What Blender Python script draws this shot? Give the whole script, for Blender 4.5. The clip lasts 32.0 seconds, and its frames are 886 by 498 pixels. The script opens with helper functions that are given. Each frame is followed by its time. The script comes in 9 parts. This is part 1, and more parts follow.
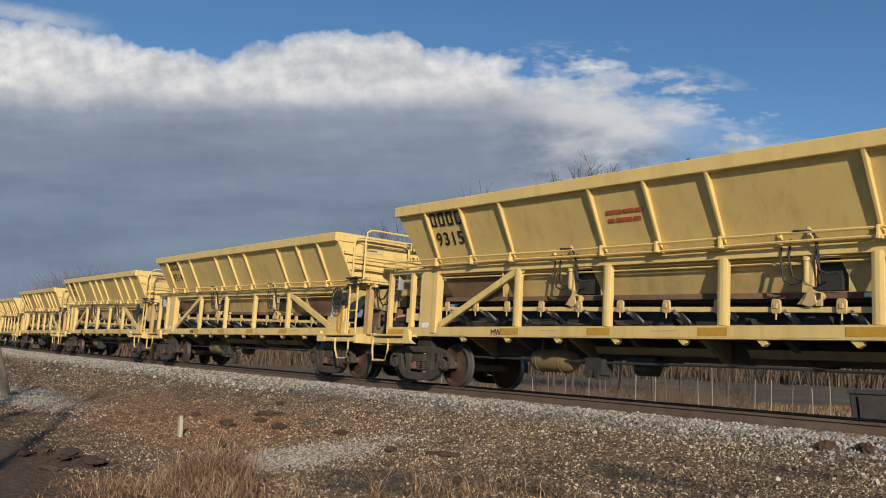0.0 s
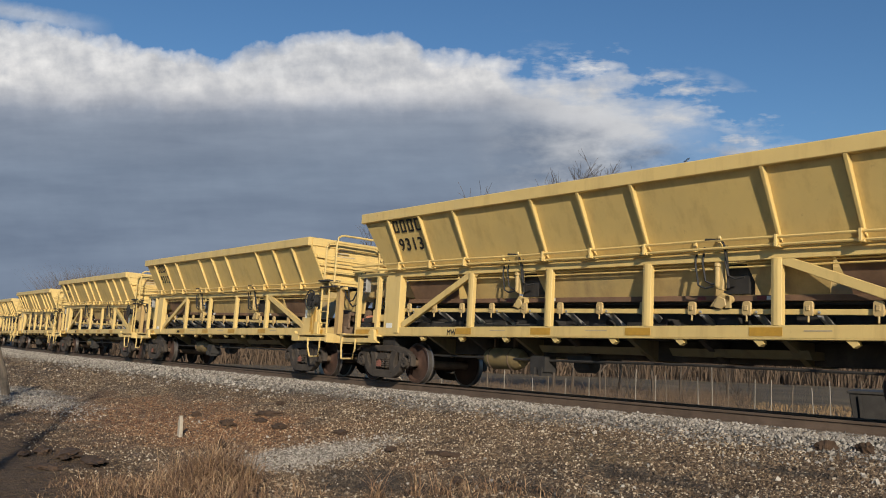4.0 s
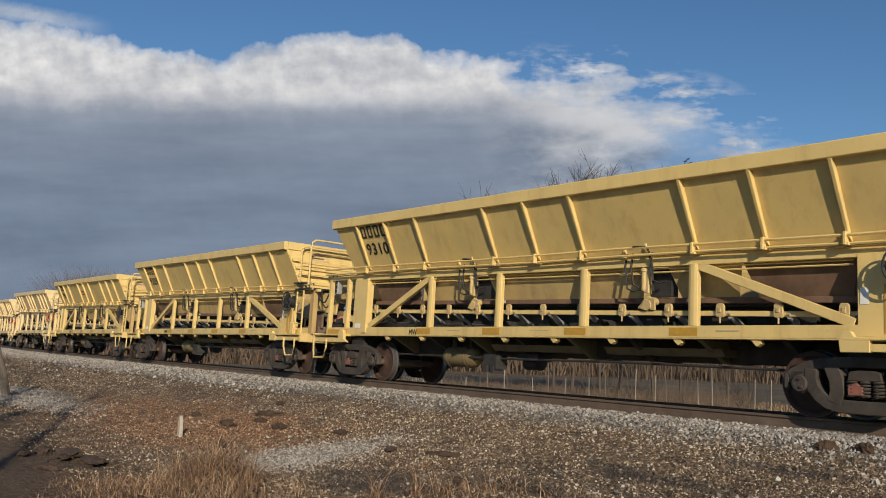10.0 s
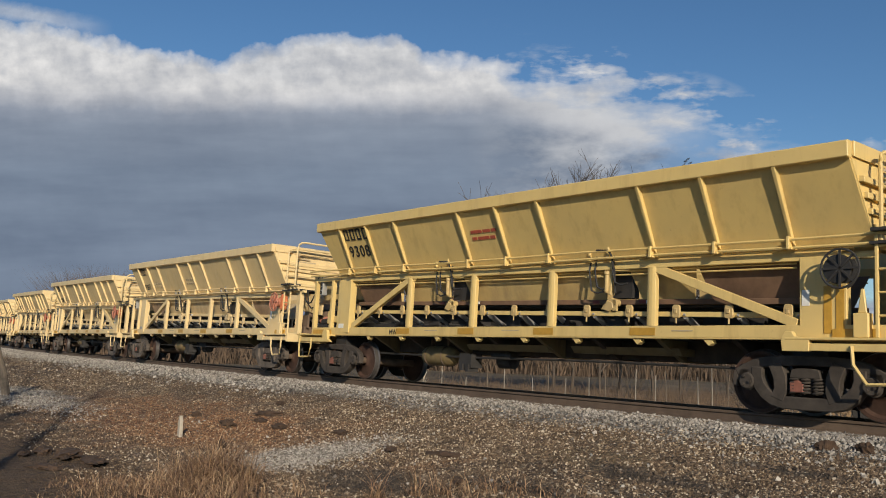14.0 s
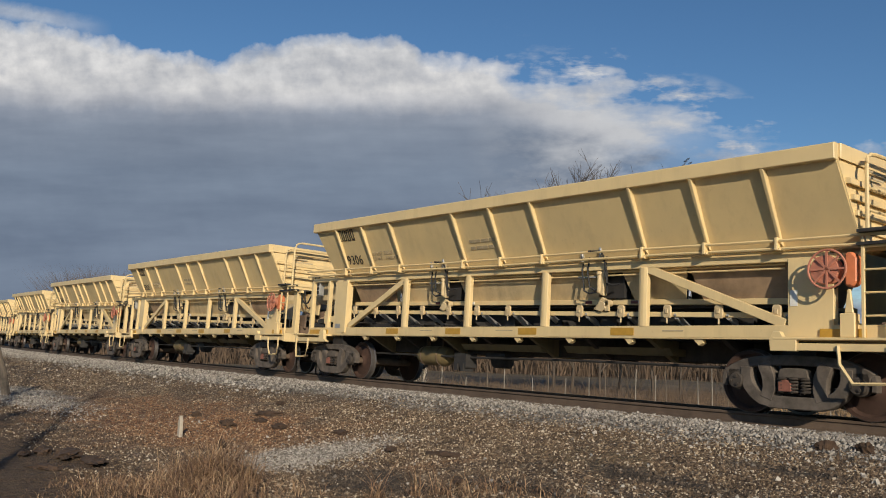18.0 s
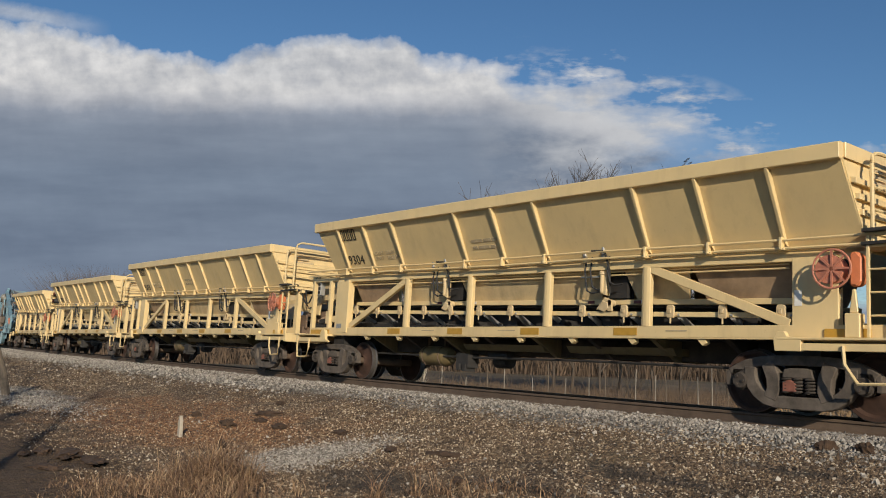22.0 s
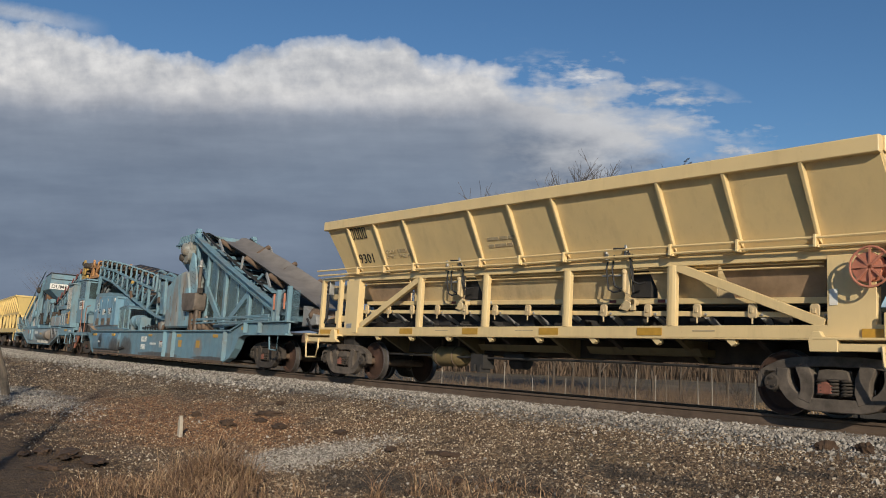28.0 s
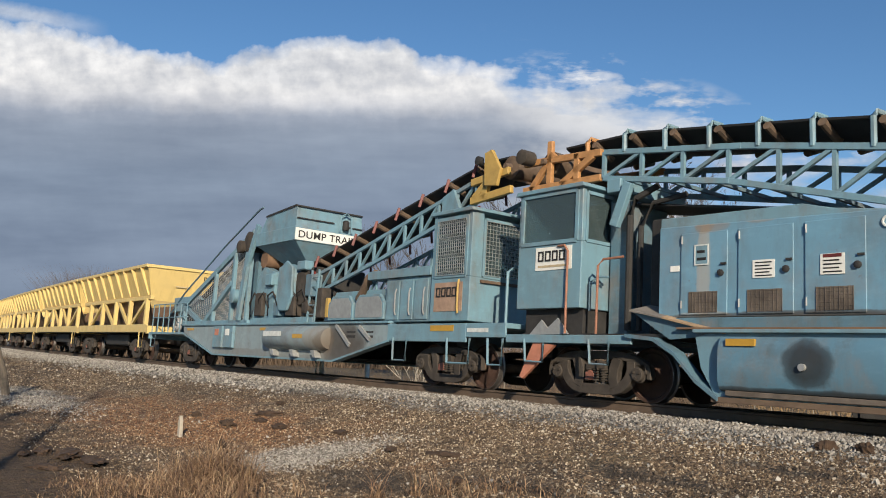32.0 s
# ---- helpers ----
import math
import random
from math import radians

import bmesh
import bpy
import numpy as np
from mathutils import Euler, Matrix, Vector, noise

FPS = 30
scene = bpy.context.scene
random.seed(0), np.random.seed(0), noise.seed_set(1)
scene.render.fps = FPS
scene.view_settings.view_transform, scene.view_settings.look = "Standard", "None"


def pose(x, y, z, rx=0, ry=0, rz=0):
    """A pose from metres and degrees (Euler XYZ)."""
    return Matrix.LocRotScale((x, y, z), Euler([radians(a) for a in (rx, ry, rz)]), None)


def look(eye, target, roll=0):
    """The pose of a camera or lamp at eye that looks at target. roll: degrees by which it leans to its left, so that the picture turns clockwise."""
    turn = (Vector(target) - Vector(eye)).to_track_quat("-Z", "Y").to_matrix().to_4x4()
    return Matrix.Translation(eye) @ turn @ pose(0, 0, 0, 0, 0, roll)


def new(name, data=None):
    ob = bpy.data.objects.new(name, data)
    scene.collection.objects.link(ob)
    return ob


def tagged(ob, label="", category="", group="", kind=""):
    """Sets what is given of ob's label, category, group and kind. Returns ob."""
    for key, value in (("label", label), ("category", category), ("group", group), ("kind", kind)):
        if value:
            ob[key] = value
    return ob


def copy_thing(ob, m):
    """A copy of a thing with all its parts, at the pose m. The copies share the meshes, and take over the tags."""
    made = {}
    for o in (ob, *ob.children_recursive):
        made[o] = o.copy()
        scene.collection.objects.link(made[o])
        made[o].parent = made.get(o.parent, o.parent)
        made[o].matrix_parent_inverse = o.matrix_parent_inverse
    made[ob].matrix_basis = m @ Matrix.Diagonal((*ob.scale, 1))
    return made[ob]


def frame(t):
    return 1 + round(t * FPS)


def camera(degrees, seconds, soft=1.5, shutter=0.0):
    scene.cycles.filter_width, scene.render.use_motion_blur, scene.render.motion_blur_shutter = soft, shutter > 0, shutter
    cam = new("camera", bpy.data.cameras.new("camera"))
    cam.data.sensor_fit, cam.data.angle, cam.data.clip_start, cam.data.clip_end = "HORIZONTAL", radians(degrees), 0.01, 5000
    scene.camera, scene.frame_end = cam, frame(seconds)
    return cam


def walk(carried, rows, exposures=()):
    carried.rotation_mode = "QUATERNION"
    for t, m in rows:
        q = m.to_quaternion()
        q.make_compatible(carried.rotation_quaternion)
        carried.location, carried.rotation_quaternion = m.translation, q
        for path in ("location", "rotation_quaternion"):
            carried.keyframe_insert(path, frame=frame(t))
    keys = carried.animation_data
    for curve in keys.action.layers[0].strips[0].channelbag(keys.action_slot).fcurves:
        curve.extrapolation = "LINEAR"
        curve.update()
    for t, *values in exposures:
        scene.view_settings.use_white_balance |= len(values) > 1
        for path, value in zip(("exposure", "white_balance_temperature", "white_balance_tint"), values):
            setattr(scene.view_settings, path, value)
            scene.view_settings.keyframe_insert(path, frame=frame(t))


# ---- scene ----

SECONDS = 32.0
cam = camera(55.57, SECONDS, soft=1.0)
EYE = Vector((0.0, -12.19, 0.76))


def aim(yaw, pitch, d=100.0):
    a, b = radians(yaw), radians(pitch)
    return EYE + d * Vector((-math.cos(a) * math.cos(b), math.sin(a) * math.cos(b), math.sin(b)))


CAM_POSE = look(EYE, aim(38.34, 6.894), 1.806)
walk(cam, [(0.0, CAM_POSE), (SECONDS, CAM_POSE)], [(0.0, 0.12), (6.0, 0.07), (13.0, 0.05), (19.0, -0.02), (25.0, -0.03), (28.0, -0.02), (29.6, 0.22), (31.0, 0.34), (32.0, 0.36)])

# ---- the curved track and the train's way along it ----
R_CURVE = 742.0
TILT = radians(1.9)
GAUGE = 0.7525
PITCH = 16.526        # coupled length of a hopper car
CAR_T = 12.59         # between its bogie centres


def arc(s):
    return Vector((R_CURVE * math.sin(s / R_CURVE), R_CURVE * (1 - math.cos(s / R_CURVE)), 0))


def on_track(s, length):
    a, b = arc(s), arc(s + length)
    d = b - a
    m = Matrix.Translation(a) @ Matrix.Rotation(math.atan2(d.y, d.x), 4, "Z")
    return m @ Matrix.Translation((0, -GAUGE, 0)) @ Matrix.Rotation(-TILT, 4, "X") @ Matrix.Translation((0, GAUGE, 0))


# small unevenness of its pace: seconds, metres
LAG_T = (0, 3, 6, 7, 8, 9.5, 10, 11, 12, 13, 14, 17, 19, 21, 25, 28, 29.5)
LAG = (-0.03, -0.04, -0.03, 0.02, 0.0, 0.045, 0.085, 0.14, 0.145, -0.11, -0.1, 0.01, 0.035, 0.07, 0.05, -0.065, 0.0)


def run(t):
    """Way of the first car's rear bogie at t seconds."""
    return -14.894 + 7.8696 * t + 0.009972 * t * t + float(np.interp(t, LAG_T, LAG))


# ---- light ----
SUN_AZ, SUN_EL = 60.0, 21.0      # degrees from -y towards +x, and above the horizon
sun_way = Vector((math.cos(radians(SUN_EL)) * math.sin(radians(SUN_AZ)), -math.cos(radians(SUN_EL)) * math.cos(radians(SUN_AZ)), math.sin(radians(SUN_EL))))
sun = new("sun", bpy.data.lights.new("sun", "SUN"))
sun.data.energy, sun.data.angle, sun.data.color = 4.45, radians(0.6), (1.0, 0.87, 0.68)
sun.matrix_world = look(sun_way * 50, (0, 0, 0))
world = bpy.data.worlds.new("world")
scene.world = world
world.use_nodes = True
wn = world.node_tree
sky = wn.nodes.new("ShaderNodeTexSky")
sky.sky_type, sky.sun_disc = "NISHITA", False
sky.sun_elevation, sky.sun_rotation = radians(SUN_EL), math.atan2(sun_way.x, sun_way.y)
sky.dust_density, sky.ozone_density = 0.2, 4.0
deep = wn.nodes.new("ShaderNodeHueSaturation")
deep.inputs["Saturation"].default_value, deep.inputs["Value"].default_value = 1.1, 1.12
wn.links.new(sky.outputs[0], deep.inputs["Color"])
wn.links.new(deep.outputs[0], wn.nodes["Background"].inputs[0])
wn.nodes["Background"].inputs[1].default_value = 0.076


# ---- materials ----
class Nodes:
    def __init__(self, name):
        self.m = bpy.data.materials.new(name)
        self.m.use_nodes = True
        self.t = self.m.node_tree
        self.b = self.t.nodes["Principled BSDF"]
        self.co = self.add("ShaderNodeTexCoord").outputs["Object"]

    def add(self, kind, **values):
        n = self.t.nodes.new(kind)
        for k, v in values.items():
            n.inputs[k].default_value = v
        return n

    def link(self, a, b):
        self.t.links.new(a, b)

    def noise(self, scale, detail=4.0, rough=0.55, stretch=None, co=None):
        n = self.add("ShaderNodeTexNoise", Scale=scale, Detail=detail, Roughness=rough)
        src = co or self.co
        if stretch:
            mp = self.add("ShaderNodeMapping")
            mp.inputs["Scale"].default_value = stretch
            self.link(src, mp.inputs[0])
            src = mp.outputs[0]
        self.link(src, n.inputs["Vector"])
        return n.outputs["Fac"]

    def ramp(self, fac, stops):
        r = self.add("ShaderNodeValToRGB")
        e = r.color_ramp.elements
        while len(e) < len(stops):
            e.new(0.5)
        for el, (p, c) in zip(e, stops):
            el.position = p
            el.color = (*c, 1) if not isinstance(c, (int, float)) else (c, c, c, 1)
        self.link(fac, r.inputs[0])
        return r.outputs[0]

    def math(self, op, a, b=None, c=None, clamp=False):
        n = self.add("ShaderNodeMath")
        n.operation, n.use_clamp = op, clamp
        for i, v in enumerate((a, b, c)):
            if v is None:
                continue
            if isinstance(v, (int, float)):
                n.inputs[i].default_value = v
            else:
                self.link(v, n.inputs[i])
        return n.outputs[0]

    def mix(self, fac, a, b, kind="MIX"):
        n = self.t.nodes.new("ShaderNodeMix")
        n.data_type, n.blend_type = "RGBA", kind
        for i, v in ((0, fac), (6, a), (7, b)):
            if isinstance(v, (int, float)):
                n.inputs[i].default_value = v
            elif isinstance(v, tuple):
                n.inputs[i].default_value = (*v, 1)
            else:
                self.link(v, n.inputs[i])
        return n.outputs[2]

    def bump(self, height, strength=0.3, distance=0.01):
        n = self.add("ShaderNodeBump", Strength=strength, Distance=distance)
        self.link(height, n.inputs["Height"])
        self.link(n.outputs[0], self.b.inputs["Normal"])

    def done(self, colour=None, rough=None, metal=None):
        for key, v in (("Base Color", colour), ("Roughness", rough), ("Metallic", metal)):
            if v is None:
                continue
            if isinstance(v, (int, float)):
                self.b.inputs[key].default_value = v
            elif isinstance(v, tuple):
                self.b.inputs[key].default_value = (*v, 1)
            else:
                self.link(v, self.b.inputs[key])
        return self.m


def painted(name, colour, dirt, rust=0.25, rough=0.45, streak=0.35, spots_at=(), grime=0.0):
    """Paint on steel: faded patches, streaks that run down, rust spots."""
    k = Nodes(name)
    rnd = k.add("ShaderNodeObjectInfo").outputs["Random"]
    base = k.mix(k.ramp(k.noise(1.1, 5), [(0.35, 0.0), (0.7, 1.0)]), colour, tuple(c * 0.84 + 0.02 for c in colour))
    base = k.mix(k.math("MULTIPLY", rnd, 0.12), base, tuple(c * 0.72 for c in colour))
    run_down = k.noise(1.0, 6, 0.65, (4.0, 4.0, 0.7))
    base = k.mix(k.math("MULTIPLY", k.ramp(run_down, [(0.5, 0.0), (0.78, 1.0)]), streak), base, dirt)
    spots = k.math("MULTIPLY", k.ramp(k.noise(9.0, 8, 0.7), [(0.62, 0.0), (0.72, 1.0)]), k.ramp(k.noise(0.8, 3), [(0.45, 0.0), (0.65, 1.0)]))
    base = k.mix(k.math("MULTIPLY", spots, rust), base, (0.16, 0.06, 0.025))
    if grime:
        blot = k.math("MULTIPLY", k.ramp(k.noise(1.7, 9, 0.68, (1.0, 1.0, 0.6)), [(0.46, 0.0), (0.68, 1.0)]), grime)
        base = k.mix(blot, base, k.mix(k.ramp(k.noise(2.3, 4), [(0.4, 0.0), (0.6, 1.0)]), (0.10, 0.082, 0.066), (0.24, 0.165, 0.11)))
        chalk = k.math("MULTIPLY", k.ramp(k.noise(3.1, 8, 0.7, (0.8, 0.8, 1.6)), [(0.52, 0.0), (0.74, 1.0)]), grime * 0.7)
        base = k.mix(chalk, base, tuple(min(1.0, c * 1.25 + 0.06) for c in colour))
        chips = k.ramp(k.noise(22.0, 6, 0.7), [(0.66, 0.0), (0.70, 1.0)])
        base = k.mix(k.math("MULTIPLY", chips, grime), base, (0.07, 0.05, 0.04))
    # stains round given places on the side: x, z, half width, half height, colour
    if spots_at:
        sep = k.add("ShaderNodeSeparateXYZ")
        k.link(k.co, sep.inputs[0])
        wob = k.math("MULTIPLY", k.math("SUBTRACT", k.noise(2.6, 5, 0.6), 0.5), 0.7)
        for x, z, w, h, tint in spots_at:
            dx = k.math("DIVIDE", k.math("SUBTRACT", sep.outputs[0], x), w)
            dz = k.math("DIVIDE", k.math("SUBTRACT", sep.outputs[2], z), h)
            r = k.math("ADD", k.math("SQRT", k.math("ADD", k.math("MULTIPLY", dx, dx), k.math("MULTIPLY", dz, dz))), wob)
            most = 0.88 if sum(tint) < 0.25 else 0.5
            base = k.mix(k.ramp(r, [(0.55, most), (0.84, most * 0.75), (1.0, 0.0)]), base, tint)
    k.bump(k.noise(35.0, 4), 0.12, 0.004)
    return k.done(base, k.ramp(k.noise(4.0, 4), [(0.3, rough - 0.08), (0.7, rough + 0.15)]))


def plain(name, colour, rough=0.6, metal=0.0, vary=0.35, scale=6.0, bump=0.2):
    k = Nodes(name)
    base = k.mix(k.ramp(k.noise(scale, 6, 0.65), [(0.3, 0.0), (0.7, 1.0)]), tuple(c * (1 - vary) for c in colour), tuple(min(1, c * (1 + vary)) for c in colour))
    base = k.mix(k.math("MULTIPLY", k.ramp(k.noise(0.9, 3), [(0.4, 0.0), (0.7, 1.0)]), 0.4), base, tuple(c * 0.75 for c in colour))
    k.bump(k.noise(scale * 8, 4), bump, 0.006)
    return k.done(base, rough, metal)


YELLOW = painted("yellow_paint", (0.70, 0.515, 0.195), (0.34, 0.21, 0.075), 0.4, 0.47, 0.45)
CREAM = painted("cream_paint", (0.75, 0.575, 0.295), (0.40, 0.29, 0.15), 0.3, 0.45, 0.32)
BIN_YELLOW = painted("grimy_bin_yellow_paint", (0.58, 0.42, 0.17), (0.26, 0.16, 0.07), 0.5, 0.5, 0.5, (), 0.4)
BIN_CREAM = painted("grimy_bin_cream_paint", (0.66, 0.51, 0.28), (0.32, 0.22, 0.12), 0.4, 0.5, 0.45, (), 0.38)
BLUE = painted("blue_paint", (0.16, 0.29, 0.36), (0.14, 0.125, 0.10), 0.9, 0.5, 0.42, (), 0.5)
BEIGE_RUN = (0.44, 0.36, 0.27)
SOOT, GREASE, RUST_RUN = (0.02, 0.018, 0.017), (0.07, 0.055, 0.044), (0.25, 0.175, 0.115)
GIRDER_BLUE = painted("girder_blue_paint", (0.145, 0.27, 0.345), (0.13, 0.125, 0.11), 0.75, 0.5, 0.3, ((7.75, 0.30, 0.95, 0.66, GREASE), (12.0, 0.25, 2.6, 0.12, GREASE), (16.3, 0.6, 0.45, 0.35, RUST_RUN), (13.4, 0.6, 0.3, 0.7, RUST_RUN), (17.5, 0.24, 2.0, 0.08, GREASE)), 0.4)
BELLY_BLUE = painted("belly_blue_paint", (0.10, 0.215, 0.30), (0.07, 0.08, 0.085), 0.75, 0.5, 0.35, ((4.0, 0.70, 0.40, 0.36, SOOT), (6.35, 0.34, 0.85, 0.60, GREASE), (4.6, 0.28, 3.6, 0.10, SOOT)), 0.5)
BIN_BLUE = painted("bin_blue_paint", (0.22, 0.39, 0.47), (0.24, 0.17, 0.11), 0.9, 0.55, 0.7, ((14.0, 2.95, 0.28, 0.7, BEIGE_RUN), (13.6, 1.75, 0.22, 0.8, BEIGE_RUN), (13.3, 2.0, 0.35, 1.2, RUST_RUN), (14.2, 2.4, 0.2, 0.8, RUST_RUN), (14.5, 3.0, 0.7, 0.35, RUST_RUN), (12.6, 1.5, 0.4, 0.5, RUST_RUN)), 0.55)
HOUSE_BLUE = painted("house_blue_paint", (0.15, 0.30, 0.41), (0.10, 0.13, 0.14), 0.8, 0.48, 0.4, ((2.27, 2.1, 0.13, 0.95, BEIGE_RUN), (2.3, 1.38, 0.5, 0.09, BEIGE_RUN), (2.25, 2.78, 0.2, 0.16, RUST_RUN), (2.4, 2.75, 0.35, 0.12, RUST_RUN), (4.6, 1.33, 2.5, 0.06, RUST_RUN), (3.2, 2.8, 0.3, 0.08, RUST_RUN), (4.2, 1.35, 3.0, 0.10, GREASE)), 0.35)
WELL_BLUE = painted("well_blue_paint", (0.25, 0.315, 0.34), (0.15, 0.13, 0.11), 0.8, 0.55, 0.35, ((11.0, 0.8, 1.2, 0.6, GREASE), (10.0, 0.9, 0.6, 0.5, (0.20, 0.16, 0.12)), (6.5, 0.5, 4.0, 0.14, (0.17, 0.15, 0.13))), 0.45)
# A darker BLUE: wear, plus shade put into the paint of undersides and insides
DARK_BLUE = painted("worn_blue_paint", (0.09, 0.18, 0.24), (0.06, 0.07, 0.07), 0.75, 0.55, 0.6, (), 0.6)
# yellow darkened by grime and by the shade under the cars, both in the colour
GRIMY_SHADED = painted("grimy_yellow_paint", (0.19, 0.14, 0.06), (0.07, 0.05, 0.03), 0.5, 0.6, 0.8)
STAINED = painted("stained_yellow_paint", (0.50, 0.34, 0.13), (0.24, 0.14, 0.07), 0.6, 0.55, 0.8)
RUSTY = plain("rusty_steel", (0.13, 0.088, 0.06), 0.85, 0.0, 0.4, 3.0)
BROWN = plain("brown_stained_steel", (0.17, 0.10, 0.06), 0.8, 0.0, 0.35, 2.0)
TAN = plain("tan_stained_steel", (0.34, 0.235, 0.145), 0.75, 0.0, 0.35, 2.0)
DUSTY_CAST = plain("dusty_cast_steel", (0.105, 0.086, 0.07), 0.9, 0.0, 0.5, 5.0)
WHEEL = plain("rusty_wheel_steel", (0.055, 0.028, 0.019), 0.85, 0.0, 0.4, 5.0)
TREAD = plain("worn_bright_steel", (0.22, 0.20, 0.19), 0.42, 0.8, 0.2, 9.0)
# steel under the cars, with their shade put into its colour
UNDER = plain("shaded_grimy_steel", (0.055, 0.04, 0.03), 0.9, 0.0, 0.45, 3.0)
CAST = plain("grimy_cast_steel", (0.052, 0.042, 0.034), 0.85, 0.0, 0.5, 4.0)
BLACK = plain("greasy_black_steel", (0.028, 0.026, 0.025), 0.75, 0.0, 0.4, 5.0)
RUBBER = plain("black_rubber", (0.022, 0.022, 0.023), 0.7, 0.0, 0.3, 4.0)
DUSTY_BELT = plain("pale_dusty_belt", (0.20, 0.18, 0.16), 0.7, 0.0, 0.25, 2.0)
BELT = plain("dusty_rubber_belt", (0.085, 0.078, 0.072), 0.8, 0.0, 0.3, 3.0)
STEEL = plain("grey_galvanised_steel", (0.38, 0.38, 0.37), 0.5, 0.4, 0.2, 6.0)
RED = plain("faded_red_paint", (0.14, 0.026, 0.022), 0.55, 0.0, 0.25, 5.0)
RUST_RAIL = plain("rusty_orange_rail_paint", (0.30, 0.135, 0.085), 0.7, 0.0, 0.35, 9.0)
RUST_RED = plain("rusty_red_paint", (0.22, 0.085, 0.058), 0.75, 0.0, 0.35, 7.0)
SALMON = plain("faded_orange_red_paint", (0.48, 0.19, 0.12), 0.6, 0.0, 0.2, 5.0)
ORANGE = plain("worn_orange_paint", (0.44, 0.22, 0.085), 0.65, 0.0, 0.3, 5.0)
MUSTARD = plain("mustard_paint", (0.46, 0.30, 0.085), 0.6, 0.0, 0.2, 5.0)
GOLD = plain("gold_reflective_tape", (0.48, 0.27, 0.035), 0.4, 0.0, 0.15, 8.0)
INK = plain("black_lettering", (0.018, 0.016, 0.014), 0.6, 0.0, 0.3, 7.0, 0.05)
WHITE = plain("white_sign_paint", (0.76, 0.75, 0.70), 0.5, 0.0, 0.06, 6.0, 0.05)
FADED = plain("faded_white_lettering", (0.60, 0.62, 0.60), 0.6, 0.0, 0.2, 9.0, 0.05)
RED_INK = plain("faded_red_lettering", (0.42, 0.09, 0.05), 0.6, 0.0, 0.2, 9.0, 0.05)
GREY_INK = plain("weathered_grey_lettering", (0.45, 0.36, 0.225), 0.6, 0.0, 0.2, 9.0, 0.05)
RAIL = plain("rusty_rail_steel", (0.105, 0.073, 0.052), 0.8, 0.0, 0.3, 3.0)
BARK = plain("grey_brown_bark", (0.085, 0.066, 0.05), 0.95, 0.0, 0.35, 3.0)
PALE_BARK = plain("pale_bark", (0.42, 0.37, 0.30), 0.9, 0.0, 0.3, 4.0)
OLD_WOOD = plain("weathered_grey_wood", (0.15, 0.12, 0.09), 0.95, 0.0, 0.35, 6.0)
STRAW = plain("dry_straw_grass", (0.27, 0.175, 0.085), 0.9, 0.0, 0.4, 2.0, 0.0)
BRUSH = plain("dry_brown_brush", (0.12, 0.083, 0.056), 0.95, 0.0, 0.45, 0.7, 0.0)
REEL_ORANGE = plain("faded_orange_cover", (0.66, 0.21, 0.09), 0.5, 0.0, 0.15, 5.0)
FENCE = plain("grey_fence_wood", (0.27, 0.24, 0.20), 0.9, 0.0, 0.3, 5.0)
POST_WHITE = plain("whitewashed_post", (0.66, 0.63, 0.57), 0.8, 0.0, 0.15, 5.0)


def glass(name, colour, alpha_rough=0.12):
    k = Nodes(name)
    k.b.inputs["Transmission Weight"].default_value = 0.75
    k.b.inputs["IOR"].default_value = 1.45
    dust = k.ramp(k.noise(3.0, 5), [(0.3, 0.03), (0.75, 0.3)])
    return k.done(colour, dust)


GLASS = glass("dusty_dark_glass", (0.13, 0.18, 0.19))


